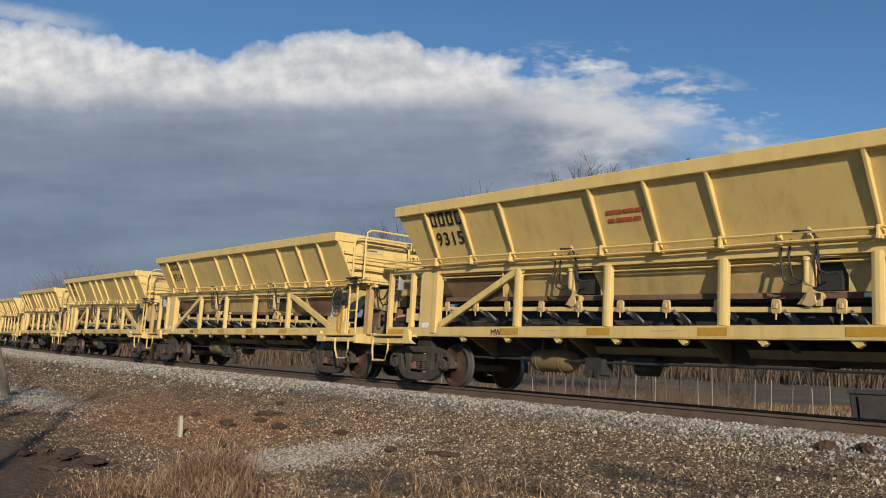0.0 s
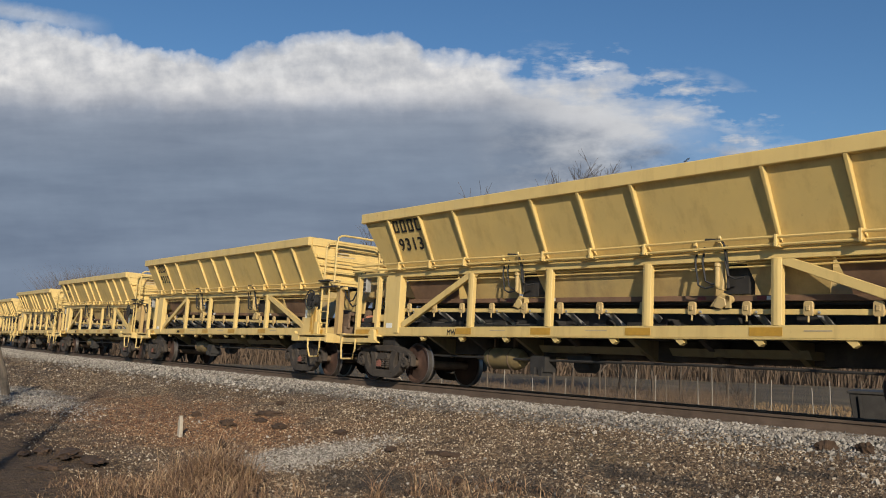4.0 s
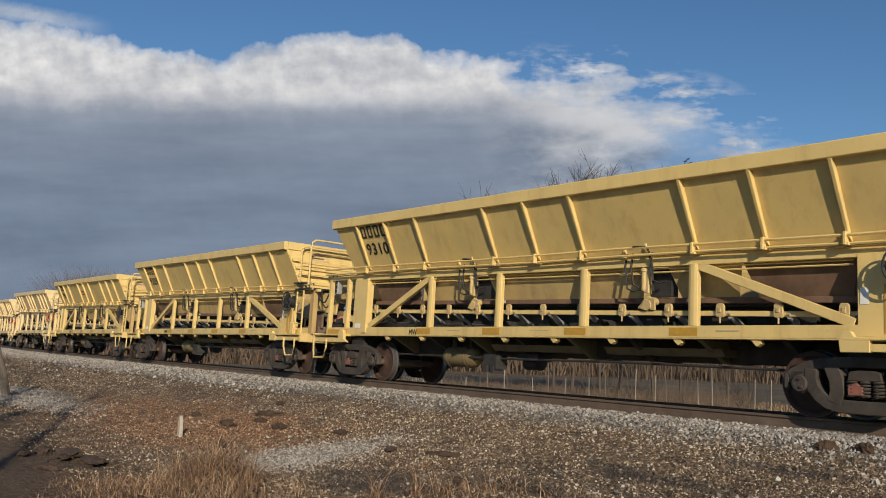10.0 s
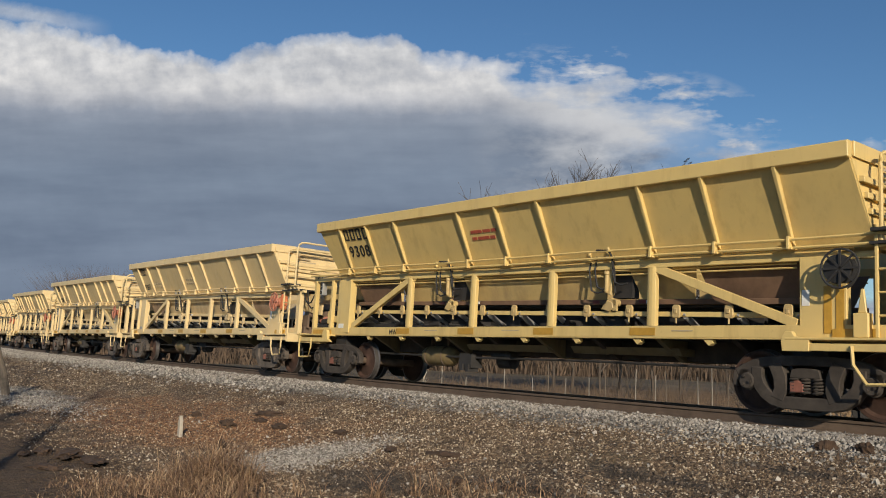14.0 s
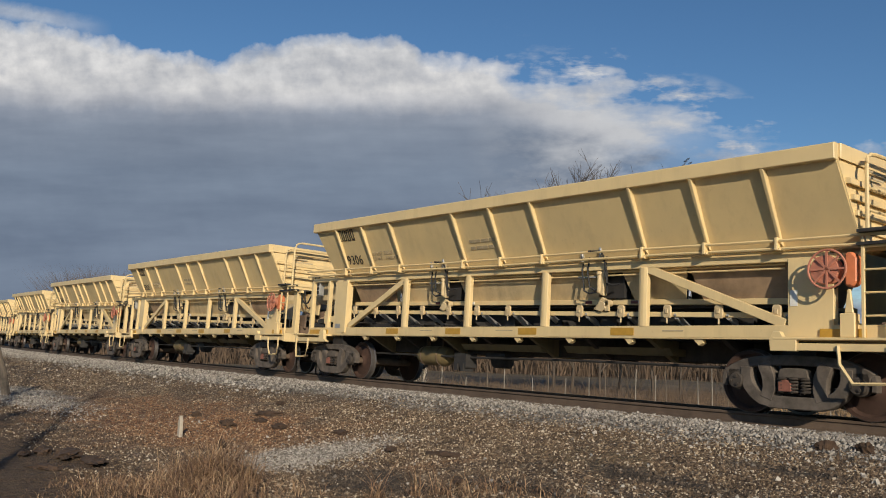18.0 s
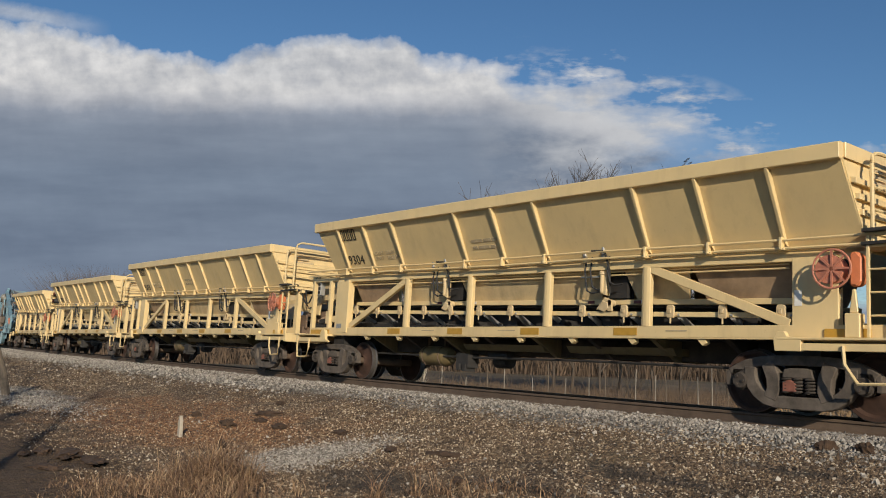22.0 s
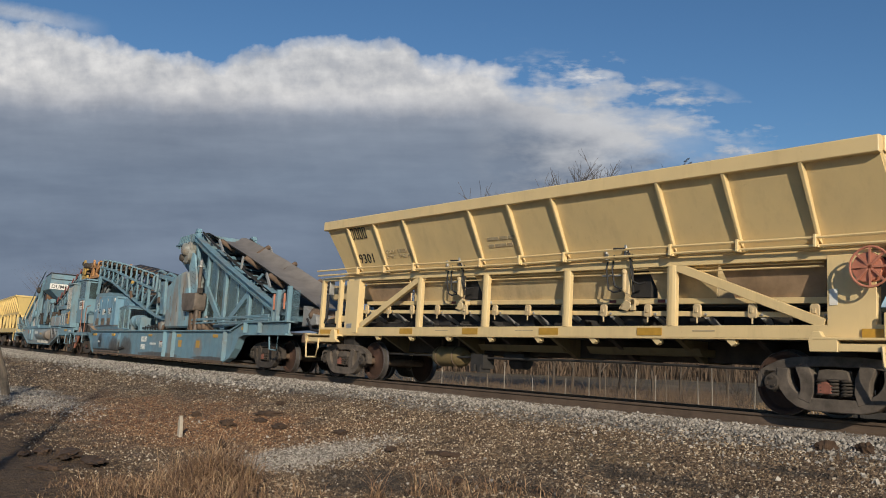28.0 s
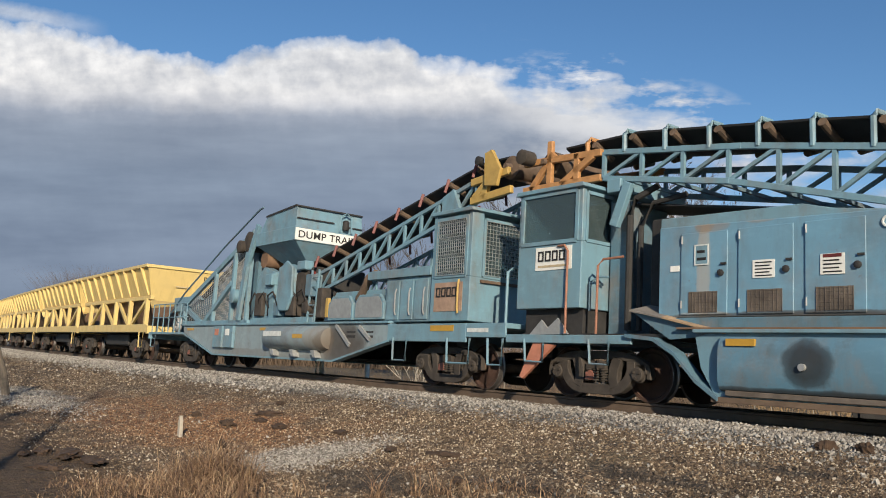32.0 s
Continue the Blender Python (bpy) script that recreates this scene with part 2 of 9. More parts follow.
# ---- mesh helpers ----
class Mesh:
    """Collects vertices and faces of one part."""

    def __init__(self):
        self.v, self.f = [], []

    def add(self, verts, faces):
        n = len(self.v)
        self.v += [tuple(p) for p in verts]
        self.f += [tuple(i + n for i in f) for f in faces]
        return self

    def box(self, x0, x1, y0, y1, z0, z1):
        p = [(x, y, z) for z in (z0, z1) for y in (y0, y1) for x in (x0, x1)]
        return self.add(p, [(0, 2, 3, 1), (4, 5, 7, 6), (0, 1, 5, 4), (1, 3, 7, 5), (3, 2, 6, 7), (2, 0, 4, 6)])

    def prism(self, outline, y0, y1, axis="y"):
        """A convex or simple outline in (x, z), pushed along y."""
        n = len(outline)
        p = [(x, y, z) for y in (y0, y1) for x, z in outline]
        if axis == "x":
            p = [(b, a, c) for a, b, c in p]
        if axis == "z":
            p = [(a, c, b) for a, b, c in p]
        return self.add(p, [tuple(range(n)), tuple(range(2 * n - 1, n - 1, -1))] + [(i, i + n, (i + 1) % n + n, (i + 1) % n) for i in range(n)])

    def hexa(self, a, b):
        """Between two quads of four corners each."""
        return self.add(list(a) + list(b), [(0, 1, 2, 3), (7, 6, 5, 4), (0, 4, 5, 1), (1, 5, 6, 2), (2, 6, 7, 3), (3, 7, 4, 0)])

    def beam(self, p, q, w, h, up=(0, 0, 1)):
        p, q = Vector(p), Vector(q)
        d = (q - p).normalized()
        u = Vector(up)
        if abs(d.dot(u)) > 0.98:
            u = Vector((1, 0, 0))
        s = d.cross(u).normalized() * (w / 2)
        t = s.cross(d).normalized() * (h / 2)
        ring = lambda c: [c - s - t, c + s - t, c + s + t, c - s + t]
        return self.hexa(ring(p), ring(q))

    def tube(self, points, r, n=6, r1=None):
        pts = [Vector(p) for p in points]
        rows = []
        for i, p in enumerate(pts):
            d = (pts[min(i + 1, len(pts) - 1)] - pts[max(i - 1, 0)]).normalized()
            u = Vector((0, 0, 1)) if abs(d.z) < 0.9 else Vector((1, 0, 0))
            s = d.cross(u).normalized()
            t = s.cross(d)
            rr = r if r1 is None else r + (r1 - r) * i / max(1, len(pts) - 1)
            rows.append([p + (s * math.cos(2 * math.pi * k / n) + t * math.sin(2 * math.pi * k / n)) * rr for k in range(n)])
        f = [(i * n + k, i * n + (k + 1) % n, (i + 1) * n + (k + 1) % n, (i + 1) * n + k) for i in range(len(pts) - 1) for k in range(n)]
        f += [tuple(range(n - 1, -1, -1)), tuple(range((len(pts) - 1) * n, len(pts) * n))]
        return self.add([p for row in rows for p in row], f)

    def cyl(self, p, q, r, n=16, r1=None):
        return self.tube([p, q], r, n, r1)

    def lathe(self, profile, n=28, centre=(0, 0, 0), axis="y", caps=True):
        """A profile of (radius, along) turned round the axis."""
        m = len(profile)
        pts = []
        for r, a in profile:
            for k in range(n):
                c, s = r * math.cos(2 * math.pi * k / n), r * math.sin(2 * math.pi * k / n)
                p = (c, a, s) if axis == "y" else ((a, c, s) if axis == "x" else (c, s, a))
                pts.append((p[0] + centre[0], p[1] + centre[1], p[2] + centre[2]))
        f = [(i * n + k, i * n + (k + 1) % n, (i + 1) * n + (k + 1) % n, (i + 1) * n + k) for i in range(m - 1) for k in range(n)]
        if caps:
            f += [tuple(range(n - 1, -1, -1)), tuple(range((m - 1) * n, m * n))]
        return self.add(pts, f)

    def ring(self, centre, r, thick, n=24, axis="y", k=6):
        c = Vector(centre)
        pts = []
        for i in range(n):
            a = 2 * math.pi * i / n
            for j in range(k):
                b = 2 * math.pi * j / k
                rr = r + thick * math.cos(b)
                p = (rr * math.cos(a), thick * math.sin(b), rr * math.sin(a))
                if axis == "x":
                    p = (p[1], p[0], p[2])
                if axis == "z":
                    p = (p[0], p[2], p[1])
                pts.append(c + Vector(p))
        f = [(i * k + j, ((i + 1) % n) * k + j, ((i + 1) % n) * k + (j + 1) % k, i * k + (j + 1) % k) for i in range(n) for j in range(k)]
        return self.add(pts, f)

    def ribbon(self, line, half, y0, y1):
        """A bar of even width along an (x, z) line, pushed along y."""
        pts = [Vector((a, b)) for a, b in line]
        left, right = [], []
        for i, q in enumerate(pts):
            d = (pts[min(i + 1, len(pts) - 1)] - pts[max(i - 1, 0)]).normalized()
            o = Vector((-d.y, d.x)) * half
            left.append(q + o)
            right.append(q - o)
        n = len(pts)
        ring = [(p.x, y, p.y) for y in (y0, y1) for p in left + right[::-1]]
        m = 2 * n
        faces = [(i, m - 1 - i, m - 2 - i, i + 1) for i in range(n - 1)] + [(m + i, m + i + 1, 2 * m - 2 - i, 2 * m - 1 - i) for i in range(n - 1)]
        faces += [(i, (i + 1) % m, m + (i + 1) % m, m + i) for i in range(m)]
        return self.add(ring, faces)

    def shear(self, k):
        """Lowers the part along x, as the car's body leans."""
        self.v = [(x, y, z + k * x) for x, y, z in self.v]
        return self

    def moved(self, m):
        self.v = [tuple(m @ Vector(p)) for p in self.v]
        return self

    def data(self, name, material, bevel=0.0, smooth=False):
        me = bpy.data.meshes.new(name)
        me.from_pydata(self.v, [], self.f)
        bm = bmesh.new()
        bm.from_mesh(me)
        bmesh.ops.recalc_face_normals(bm, faces=bm.faces)
        if bevel:
            bmesh.ops.bevel(bm, geom=list(bm.edges), offset=bevel, segments=1, affect="EDGES", clamp_overlap=True)
        bm.to_mesh(me)
        bm.free()
        if material:
            me.materials.append(material)
        if smooth:
            me.shade_smooth()
            me.set_sharp_from_angle(angle=radians(38))
        return me


def part(name, mesh, material, parent, label="", bevel=0.0, smooth=False):
    me = mesh if isinstance(mesh, bpy.types.Mesh) else mesh.data(name, material, bevel, smooth)
    ob = new(name, me)
    if parent:
        ob.parent = parent
    if label:
        ob["label"] = label
    return ob


def again(ob, *m):
    """More of one part, on the same mesh, at each pose."""
    made = []
    for k in m:
        o = ob.copy()
        scene.collection.objects.link(o)
        o.matrix_basis = k
        made.append(o)
    return made


def thing(name, label, category, group=""):
    return tagged(new(name), label, category, group)


def letters(text, size, material, thick=0.004, bold=0.0, spread=1.0):
    """Lettering as a flat mesh in the xz plane, facing -y, from its lower left corner."""
    cu = bpy.data.curves.new("text", "FONT")
    cu.body, cu.size, cu.extrude, cu.offset, cu.space_character = text, size, thick, bold, spread
    ob = new("text", cu)
    me = bpy.data.meshes.new_from_object(ob.evaluated_get(bpy.context.evaluated_depsgraph_get()))
    bpy.data.objects.remove(ob)
    me.transform(Matrix.Rotation(radians(90), 4, "X"))
    me.materials.clear()
    me.materials.append(material)
    return me


FLAT = Matrix.Identity(4)

# ---- lettering, made while the scene is small ----
NUMBERS = {}
for i in range(15):
    old = i < 8
    NUMBERS[i] = letters(str(9315 - i), 0.40 if old else 0.335, INK, 0.004, 0.006 if old else 0.0, 1.2 if old else 1.08)
WORDS = {
    "MW": letters("MW", 0.17, INK),
    "limit": letters("LD LMT  208500\nLT WT    77500 MW", 0.125, GREY_INK),
    "9300": letters("9300", 0.30, FADED),
    "DUMP TRAIN": letters("DUMP TRAIN", 0.34, INK, 0.004, 0.003, 1.05),
}


# ---- bogie ----
WHEEL_R, AXLE = 0.457, 0.889


def bogie(parent, x, frame_paint):
    """A two-axle freight bogie; returns it with its two wheelsets."""
    b = part("bogie", Mesh().box(-0.17, 0.17, -1.0, 1.0, 0.42, 0.66).box(-0.3, 0.3, -0.35, 0.35, 0.6, 0.74), CAST, parent, bevel=0.02)
    b.location = (x, 0, 0)
    f = Mesh()
    for y in (-1.06,):
        y0, y1 = y - 0.07, y + 0.07
        f.ribbon([(-1.06, 0.56), (-0.94, 0.63), (-0.80, 0.69), (-0.62, 0.735), (-0.36, 0.76), (0.0, 0.765), (0.36, 0.76), (0.62, 0.735), (0.80, 0.69), (0.94, 0.63), (1.06, 0.56)], 0.07, y0, y1)
        f.ribbon([(-0.735, 0.66), (-0.74, 0.52), (-0.70, 0.40), (-0.62, 0.30), (-0.50, 0.22), (-0.36, 0.185), (0.0, 0.18), (0.36, 0.185), (0.50, 0.22), (0.62, 0.30), (0.70, 0.40), (0.74, 0.52), (0.735, 0.66)], 0.088, y0 - 0.012, y1 + 0.012)
        for s in (-1, 1):
            f.ribbon([(s * 0.42, 0.22), (s * 0.37, 0.36), (s * 0.38, 0.52), (s * 0.46, 0.72)], 0.10, y0 - 0.018, y1 - 0.004)
            f.ribbon([(s * 1.075, 0.60), (s * 1.095, 0.50), (s * 1.09, 0.38)], 0.04, y0 + 0.006, y1 - 0.006)
    fr = part("side_frame", f, frame_paint, b, "grimy cast steel side frame", 0.012)
    again(fr, Matrix.Rotation(math.pi, 4, "Z"))
    sp = Mesh()
    for cx in (-0.17, 0.0, 0.17):
        sp.tube([(cx + 0.072 * math.cos(a * 0.7), -1.10 + 0.072 * math.sin(a * 0.7), 0.30 + 0.22 * a / 45) for a in range(46)], 0.016, 5)
    for y in (-1.10, 1.10):
        part("bolster_end", Mesh().prism([(-0.23, 0.52), (0.23, 0.52), (0.20, 0.64), (0.10, 0.66), (-0.10, 0.66), (-0.20, 0.64)], y - 0.06, y + 0.06), frame_paint, b, bevel=0.012)
        part("friction_wedge", Mesh().prism([(-0.21, 0.33), (-0.01, 0.33), (-0.01, 0.45), (-0.10, 0.50), (-0.21, 0.47)], y * 1.01 - 0.07, y * 1.01 + 0.07), RUST_RED, b, "faded red wedge", bevel=0.012)
    s1 = part("spring", sp, CAST, b, "nest of coil springs", smooth=True)
    again(s1, Matrix.Rotation(math.pi, 4, "Z"))
    part("brake_beam", Mesh().beam((-0.45, -0.7, 0.38), (-0.45, 0.7, 0.38), 0.08, 0.1).beam((0.45, -0.7, 0.38), (0.45, 0.7, 0.38), 0.08, 0.1), RUSTY, b)
    sets = []
    for dx in (-AXLE, AXLE):
        w = Mesh()
        w.lathe([(0.075, -1.06), (0.08, -0.8), (0.085, -0.2), (0.085, 0.2), (0.08, 0.8), (0.075, 1.06)], 14)
        ax = part("wheelset", w, RUSTY, b, smooth=True)
        ax.location = (dx, 0, WHEEL_R)
        sets.append(ax)
    return b, sets


def wheel_parts():
    """One wheel with bright tread, and a bearing with its capped end, on the -y side."""
    w = Mesh().lathe([(0.12, -0.83), (0.14, -0.80), (0.20, -0.775), (0.36, -0.755), (0.40, -0.80), (0.449, -0.802)], 36, caps=False)
    w.lathe([(0.442, -0.66), (0.40, -0.66), (0.34, -0.69), (0.2, -0.70), (0.08, -0.66)], 36, caps=False)
    t = Mesh().lathe([(0.445, -0.803), (0.457, -0.795), (0.462, -0.70), (0.487, -0.685), (0.485, -0.665), (0.44, -0.66)], 40, caps=False)
    c = Mesh().lathe([(0.02, -1.175), (0.10, -1.175), (0.115, -1.16), (0.118, -1.10), (0.135, -1.09), (0.135, -0.99), (0.12, -0.97), (0.08, -0.95)], 20)
    for k in range(3):
        a = 2.1 * k
        c.lathe([(0.001, -1.20), (0.022, -1.20), (0.022, -1.17)], 6, (0.065 * math.cos(a), 0, 0.065 * math.sin(a)))
    return w.data("wheel", WHEEL, smooth=True), t.data("tread", TREAD, smooth=True), c.data("bearing", CAST, smooth=True)


WHEEL_ME, TREAD_ME, CAP_ME = wheel_parts()


def wheels_on(b, sets, cap=None):
    """The wheels, treads and bearings as one mesh each, so that they stay no deeper than the wheelset's level."""
    for ax in sets:
        me = ax.data
        bm = bmesh.new()
        bm.from_mesh(me)
        for src, slot in ((WHEEL_ME, 1), (TREAD_ME, 2), (CAP_ME, 3)):
            for turn in (0, math.pi):
                n0 = len(bm.faces)
                v0 = len(bm.verts)
                bm.from_mesh(src)
                bm.verts.ensure_lookup_table()
                bm.faces.ensure_lookup_table()
                if turn:
                    bmesh.ops.rotate(bm, verts=bm.verts[v0:], matrix=Matrix.Rotation(turn, 3, "Z"))
                for f in bm.faces[n0:]:
                    f.material_index = slot
        bm.to_mesh(me)
        bm.free()
        for m in (WHEEL, TREAD, cap or CAST):
            me.materials.append(m)
        ad = Mesh().prism([(-0.17, 0.0), (-0.13, 0.15), (0.13, 0.15), (0.17, 0.0), (0.14, -0.02), (-0.14, -0.02)], -1.13, -0.96)
        x = ax.location.x
        a = part("bearing_adapter", ad, CAST, b, bevel=0.01)
        a.location = (x, 0, WHEEL_R + 0.02)
        again(a, Matrix.Translation((x, 0, WHEEL_R + 0.02)) @ Matrix.Rotation(math.pi, 4, "Z"))


CARS = []            # (thing, bogie distance, way behind the first car)


def two_bogies(car, length, cap=None, frame_paint=None):
    b, sets = bogie(car, 0.0, frame_paint or CAST)
    wheels_on(b, sets, cap)
    for x in (length,):
        made = {}
        for o in (b, *b.children_recursive):
            made[o] = o.copy()
            scene.collection.objects.link(made[o])
            made[o].parent = made.get(o.parent, car)
        made[b].location = (x, 0, 0)


# ---- hopper car ----
LEAN = -0.0215
POSTS = (3.06, 5.34, 7.62, 9.93)
RIBS = (0.62, 1.80, 3.00, 5.32, 6.50, 7.68, 10.02, 11.22, 12.42)
U0, U1 = -0.42, 13.45        # hopper's ends


def side_y(z):
    """Half width of the hopper at a height."""
    return 1.08 + (z - 2.56) / (3.70 - 2.56) * 0.55


def hopper_car(paint, pale):
    stained = TAN if pale else BROWN
    dirty = BIN_CREAM if pale else BIN_YELLOW
    tone = "pale cream" if pale else "mustard yellow"
    car = thing("hopper_car", "%s ballast hopper wagon with ribbed sloping sides" % tone, "rail wagon", "ballast wagons of the train")

    def p(name, mesh, mat=None, label="", bevel=0.0, smooth=False, lean=True, parent=None):
        if lean:
            mesh.shear(LEAN)
        return part(name, mesh, mat or paint, parent or car, label, bevel, smooth)

    # hopper
    for s in (-1, 1):
        y0, y1 = s * side_y(2.56), s * side_y(3.70)
        m = Mesh().hexa([(U0 + 0.35, y0, 2.56), (U1 + 0.08, y0, 2.56), (U1 + 0.08, y0 - s * 0.02, 2.56), (U0 + 0.35, y0 - s * 0.02, 2.56)],
                        [(U0, y1, 3.72), (U1, y1, 3.72), (U1, y1 - s * 0.02, 3.72), (U0, y1 - s * 0.02, 3.72)])
        p("side_sheet", m)
        rim = Mesh().prism([(s * 1.62, 3.66), (s * 1.70, 3.675), (s * 1.705, 3.885), (s * 1.68, 3.90), (s * 1.58, 3.90), (s * 1.58, 3.74)], U0 - 0.05, U1 + 0.03, "x")
        p("rim", rim, bevel=0.008)
        p("side_beam", Mesh().box(-0.05, U1 + 0.1, s * 1.02, s * 1.12, 2.42, 2.57), bevel=0.006)
        for u in RIBS:
            a0, a1 = s * (side_y(2.63) + 0.002), s * (side_y(3.66) + 0.002)
            b0, b1 = s * (side_y(2.63) + 0.065), s * (side_y(3.66) + 0.08)
            r = Mesh().hexa([(u - 0.03, a0, 2.62), (u + 0.03, a0, 2.62), (u + 0.022, b0, 2.64), (u - 0.022, b0, 2.64)],
                            [(u - 0.036, a1, 3.69), (u + 0.036, a1, 3.69), (u + 0.028, b1, 3.67), (u - 0.028, b1, 3.67)])
            p("rib", r, bevel=0.006)
    # end sheets
    p("end_sheet", Mesh().hexa([(U1, -1.62, 3.74), (U1, 1.62, 3.74), (U1 + 0.02, 1.62, 3.76), (U1 + 0.02, -1.62, 3.76)],
                               [(U1 + 0.08, -1.06, 2.50), (U1 + 0.08, 1.06, 2.50), (U1 + 0.1, 1.06, 2.50), (U1 + 0.1, -1.06, 2.50)]))
    p("end_sheet", Mesh().hexa([(U0, -1.62, 3.74), (U0, 1.62, 3.74), (U0 + 0.02, 1.62, 3.76), (U0 + 0.02, -1.62, 3.76)],
                               [(U0 + 0.35, -1.06, 2.50), (U0 + 0.35, 1.06, 2.50), (U0 + 0.37, 1.06, 2.50), (U0 + 0.37, -1.06, 2.50)]))
    p("end_rim", Mesh().prism([(U1 - 0.02, 3.74), (U1 + 0.06, 3.68), (U1 + 0.06, 3.90), (U1 - 0.02, 3.90)], -1.58, 1.58), bevel=0.008)
    p("end_rim", Mesh().prism([(U0 + 0.02, 3.74), (U0 - 0.06, 3.68), (U0 - 0.06, 3.90), (U0 + 0.02, 3.90)], -1.58, 1.58), bevel=0.008)
    for z, w in ((3.42, 1.44), (3.22, 1.34), (3.02, 1.25), (2.82, 1.15), (2.6, 1.08)):
        p("end_stiffener", Mesh().prism([(U1 + 0.02, z - 0.03), (U1 + 0.12, z - 0.05), (U1 + 0.12, z + 0.03), (U1 + 0.02, z + 0.05)], -w, w), bevel=0.005)
    # lower bin sheets between the posts, with the gate openings
    for s in (-1, 1):
        for a, b, mat in ((0.55, 2.45, stained), (2.48, 4.35, dirty), (4.85, 8.85, dirty), (9.35, 10.7, dirty), (10.73, 12.45, stained)):
            m = Mesh().hexa([(a + 0.15, s * 0.80, 1.93), (b - 0.15, s * 0.80, 1.93), (b - 0.15, s * 0.78, 1.93), (a + 0.15, s * 0.78, 1.93)],
                            [(a, s * 1.0, 2.44), (b, s * 1.0, 2.44), (b, s * 0.98, 2.44), (a, s * 0.98, 2.44)])
            p("bin_sheet", m, mat, "rust-stained lower bin sheet" if mat is stained else "")
        p("bin_sill", Mesh().box(0.5, 12.5, s * 0.74, s * 0.86, 1.84, 1.93), BROWN if not pale else paint, bevel=0.005)
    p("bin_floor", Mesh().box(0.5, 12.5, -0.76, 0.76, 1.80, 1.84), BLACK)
    # pipes along the sides
    for s in (-1, 1):
        for z, y, a, b in ((2.715, 1.27, -1.4, 14.5), (2.60, 1.24, -1.4, 14.5), (2.565, 1.18, -0.1, 13.3)):
            pts = [(a + (b - a) * k / 8, s * y, z + 0.012 * math.sin(k * 1.7 + z * 9)) for k in range(9)]
            p("pipe", Mesh().tube(pts, 0.022 if z > 2.58 else 0.016, 6), smooth=True)
        for z in (2.40, 2.34):
            p("conduit", Mesh().tube([(0.5, s * 1.03, z), (6.0, s * 1.03, z - 0.01), (12.4, s * 1.03, z)], 0.014, 5), smooth=True)
        for u in RIBS[::1]:
            p("pipe_bracket", Mesh().box(u - 0.05, u + 0.05, s * 1.10, s * 1.29, 2.565, 2.60).box(u - 0.02, u + 0.02, s * 1.22, s * 1.31, 2.57, 2.75), bevel=0.004)
    # posts, braces, corner panels
    for s in (-1, 1):
        for u in POSTS:
            top = 2.44 + LEAN * u
            m = Mesh().prism([(u - 0.085, s * 1.03), (u + 0.085, s * 1.03), (u + 0.085, s * 1.12), (u + 0.03, s * 1.14), (u - 0.03, s * 1.14), (u - 0.085, s * 1.12)], 1.25, top, "z")
            p("post", m, lean=False, bevel=0.006)
            p("reflector", Mesh().box(u - (0.66 if pale else 0.42), u - (0.16 if pale else -0.10), s * 1.131, s * 1.136, 1.10, 1.225), GOLD, "gold reflective tape", lean=False)
        p("brace", Mesh().beam((0.62, s * 1.07, 1.29), (3.0, s * 1.07, 2.34), 0.09, 0.14), lean=False, bevel=0.008)
        p("brace", Mesh().beam((10.0, s * 1.07, 2.20), (12.45, s * 1.07, 1.27), 0.09, 0.14), lean=False, bevel=0.008)
        p("gusset", Mesh().prism([(2.75, 2.39), (3.3, 2.39), (3.2, 2.30), (2.85, 2.25)], s * 1.06, s * 1.09), lean=False)
        p("corner_panel", Mesh().box(-0.08, 0.40, s * 1.0, s * 1.13, 1.12, 2.44), bevel=0.006, lean=False)
        p("corner_post", Mesh().box(0.40, 0.56, s * 0.98, s * 1.16, 1.12, 2.44), bevel=0.008, lean=False)
        p("corner_panel", Mesh().box(12.50, 13.16, s * 1.0, s * 1.13, 1.10, 2.20), bevel=0.006, lean=False)
        p("end_post", Mesh().box(-1.36, -1.26, s * 1.02, s * 1.13, 1.02, 2.56), bevel=0.006, lean=False)
        p("end_post", Mesh().box(-0.48, -0.38, s * 1.02, s * 1.13, 1.02, 2.48), bevel=0.006, lean=False)
        p("top_rail", Mesh().box(-1.38, 0.0, s * 1.0, s * 1.12, 2.47, 2.56), bevel=0.006, lean=False)
        p("end_post", Mesh().box(14.18, 14.38, s * 1.0, s * 1.13, 1.08, 2.28), paint if pale else STAINED, "" if pale else "rust-stained end post", bevel=0.006, lean=False)
        p("top_rail", Mesh().box(13.1, 14.56, s * 1.02, s * 1.12, 2.22, 2.29), bevel=0.006, lean=False)
    # roller line under the bin
    for s in (-1, 1):
        p("roller_beam", Mesh().box(0.5, 12.5, s * 0.98, s * 1.01, 1.63, 1.71), bevel=0.005)
    hang = Mesh()
    hang.prism([(-0.075, 1.64), (-0.05, 1.61), (0.06, 1.61), (0.075, 1.66), (0.07, 1.79), (0.04, 1.82), (-0.05, 1.82), (-0.07, 1.79)], -1.06, -1.015)
    hang.prism([(-0.03, 1.68), (0.03, 1.68), (0.03, 1.76), (-0.03, 1.76)], -1.075, -1.06)
    hang.box(-0.012, 0.012, -1.06, -1.03, 1.52, 1.62)
    roll = Mesh().cyl((0, -0.98, 1.64), (0, -0.54, 1.42), 0.052, 10).cyl((0, -1.03, 1.665), (0, -0.98, 1.64), 0.02, 6)
    hang_me, roll_me = hang.data("roller_hanger", dirty, 0.01), roll.data("wing_roller", STEEL, smooth=True)
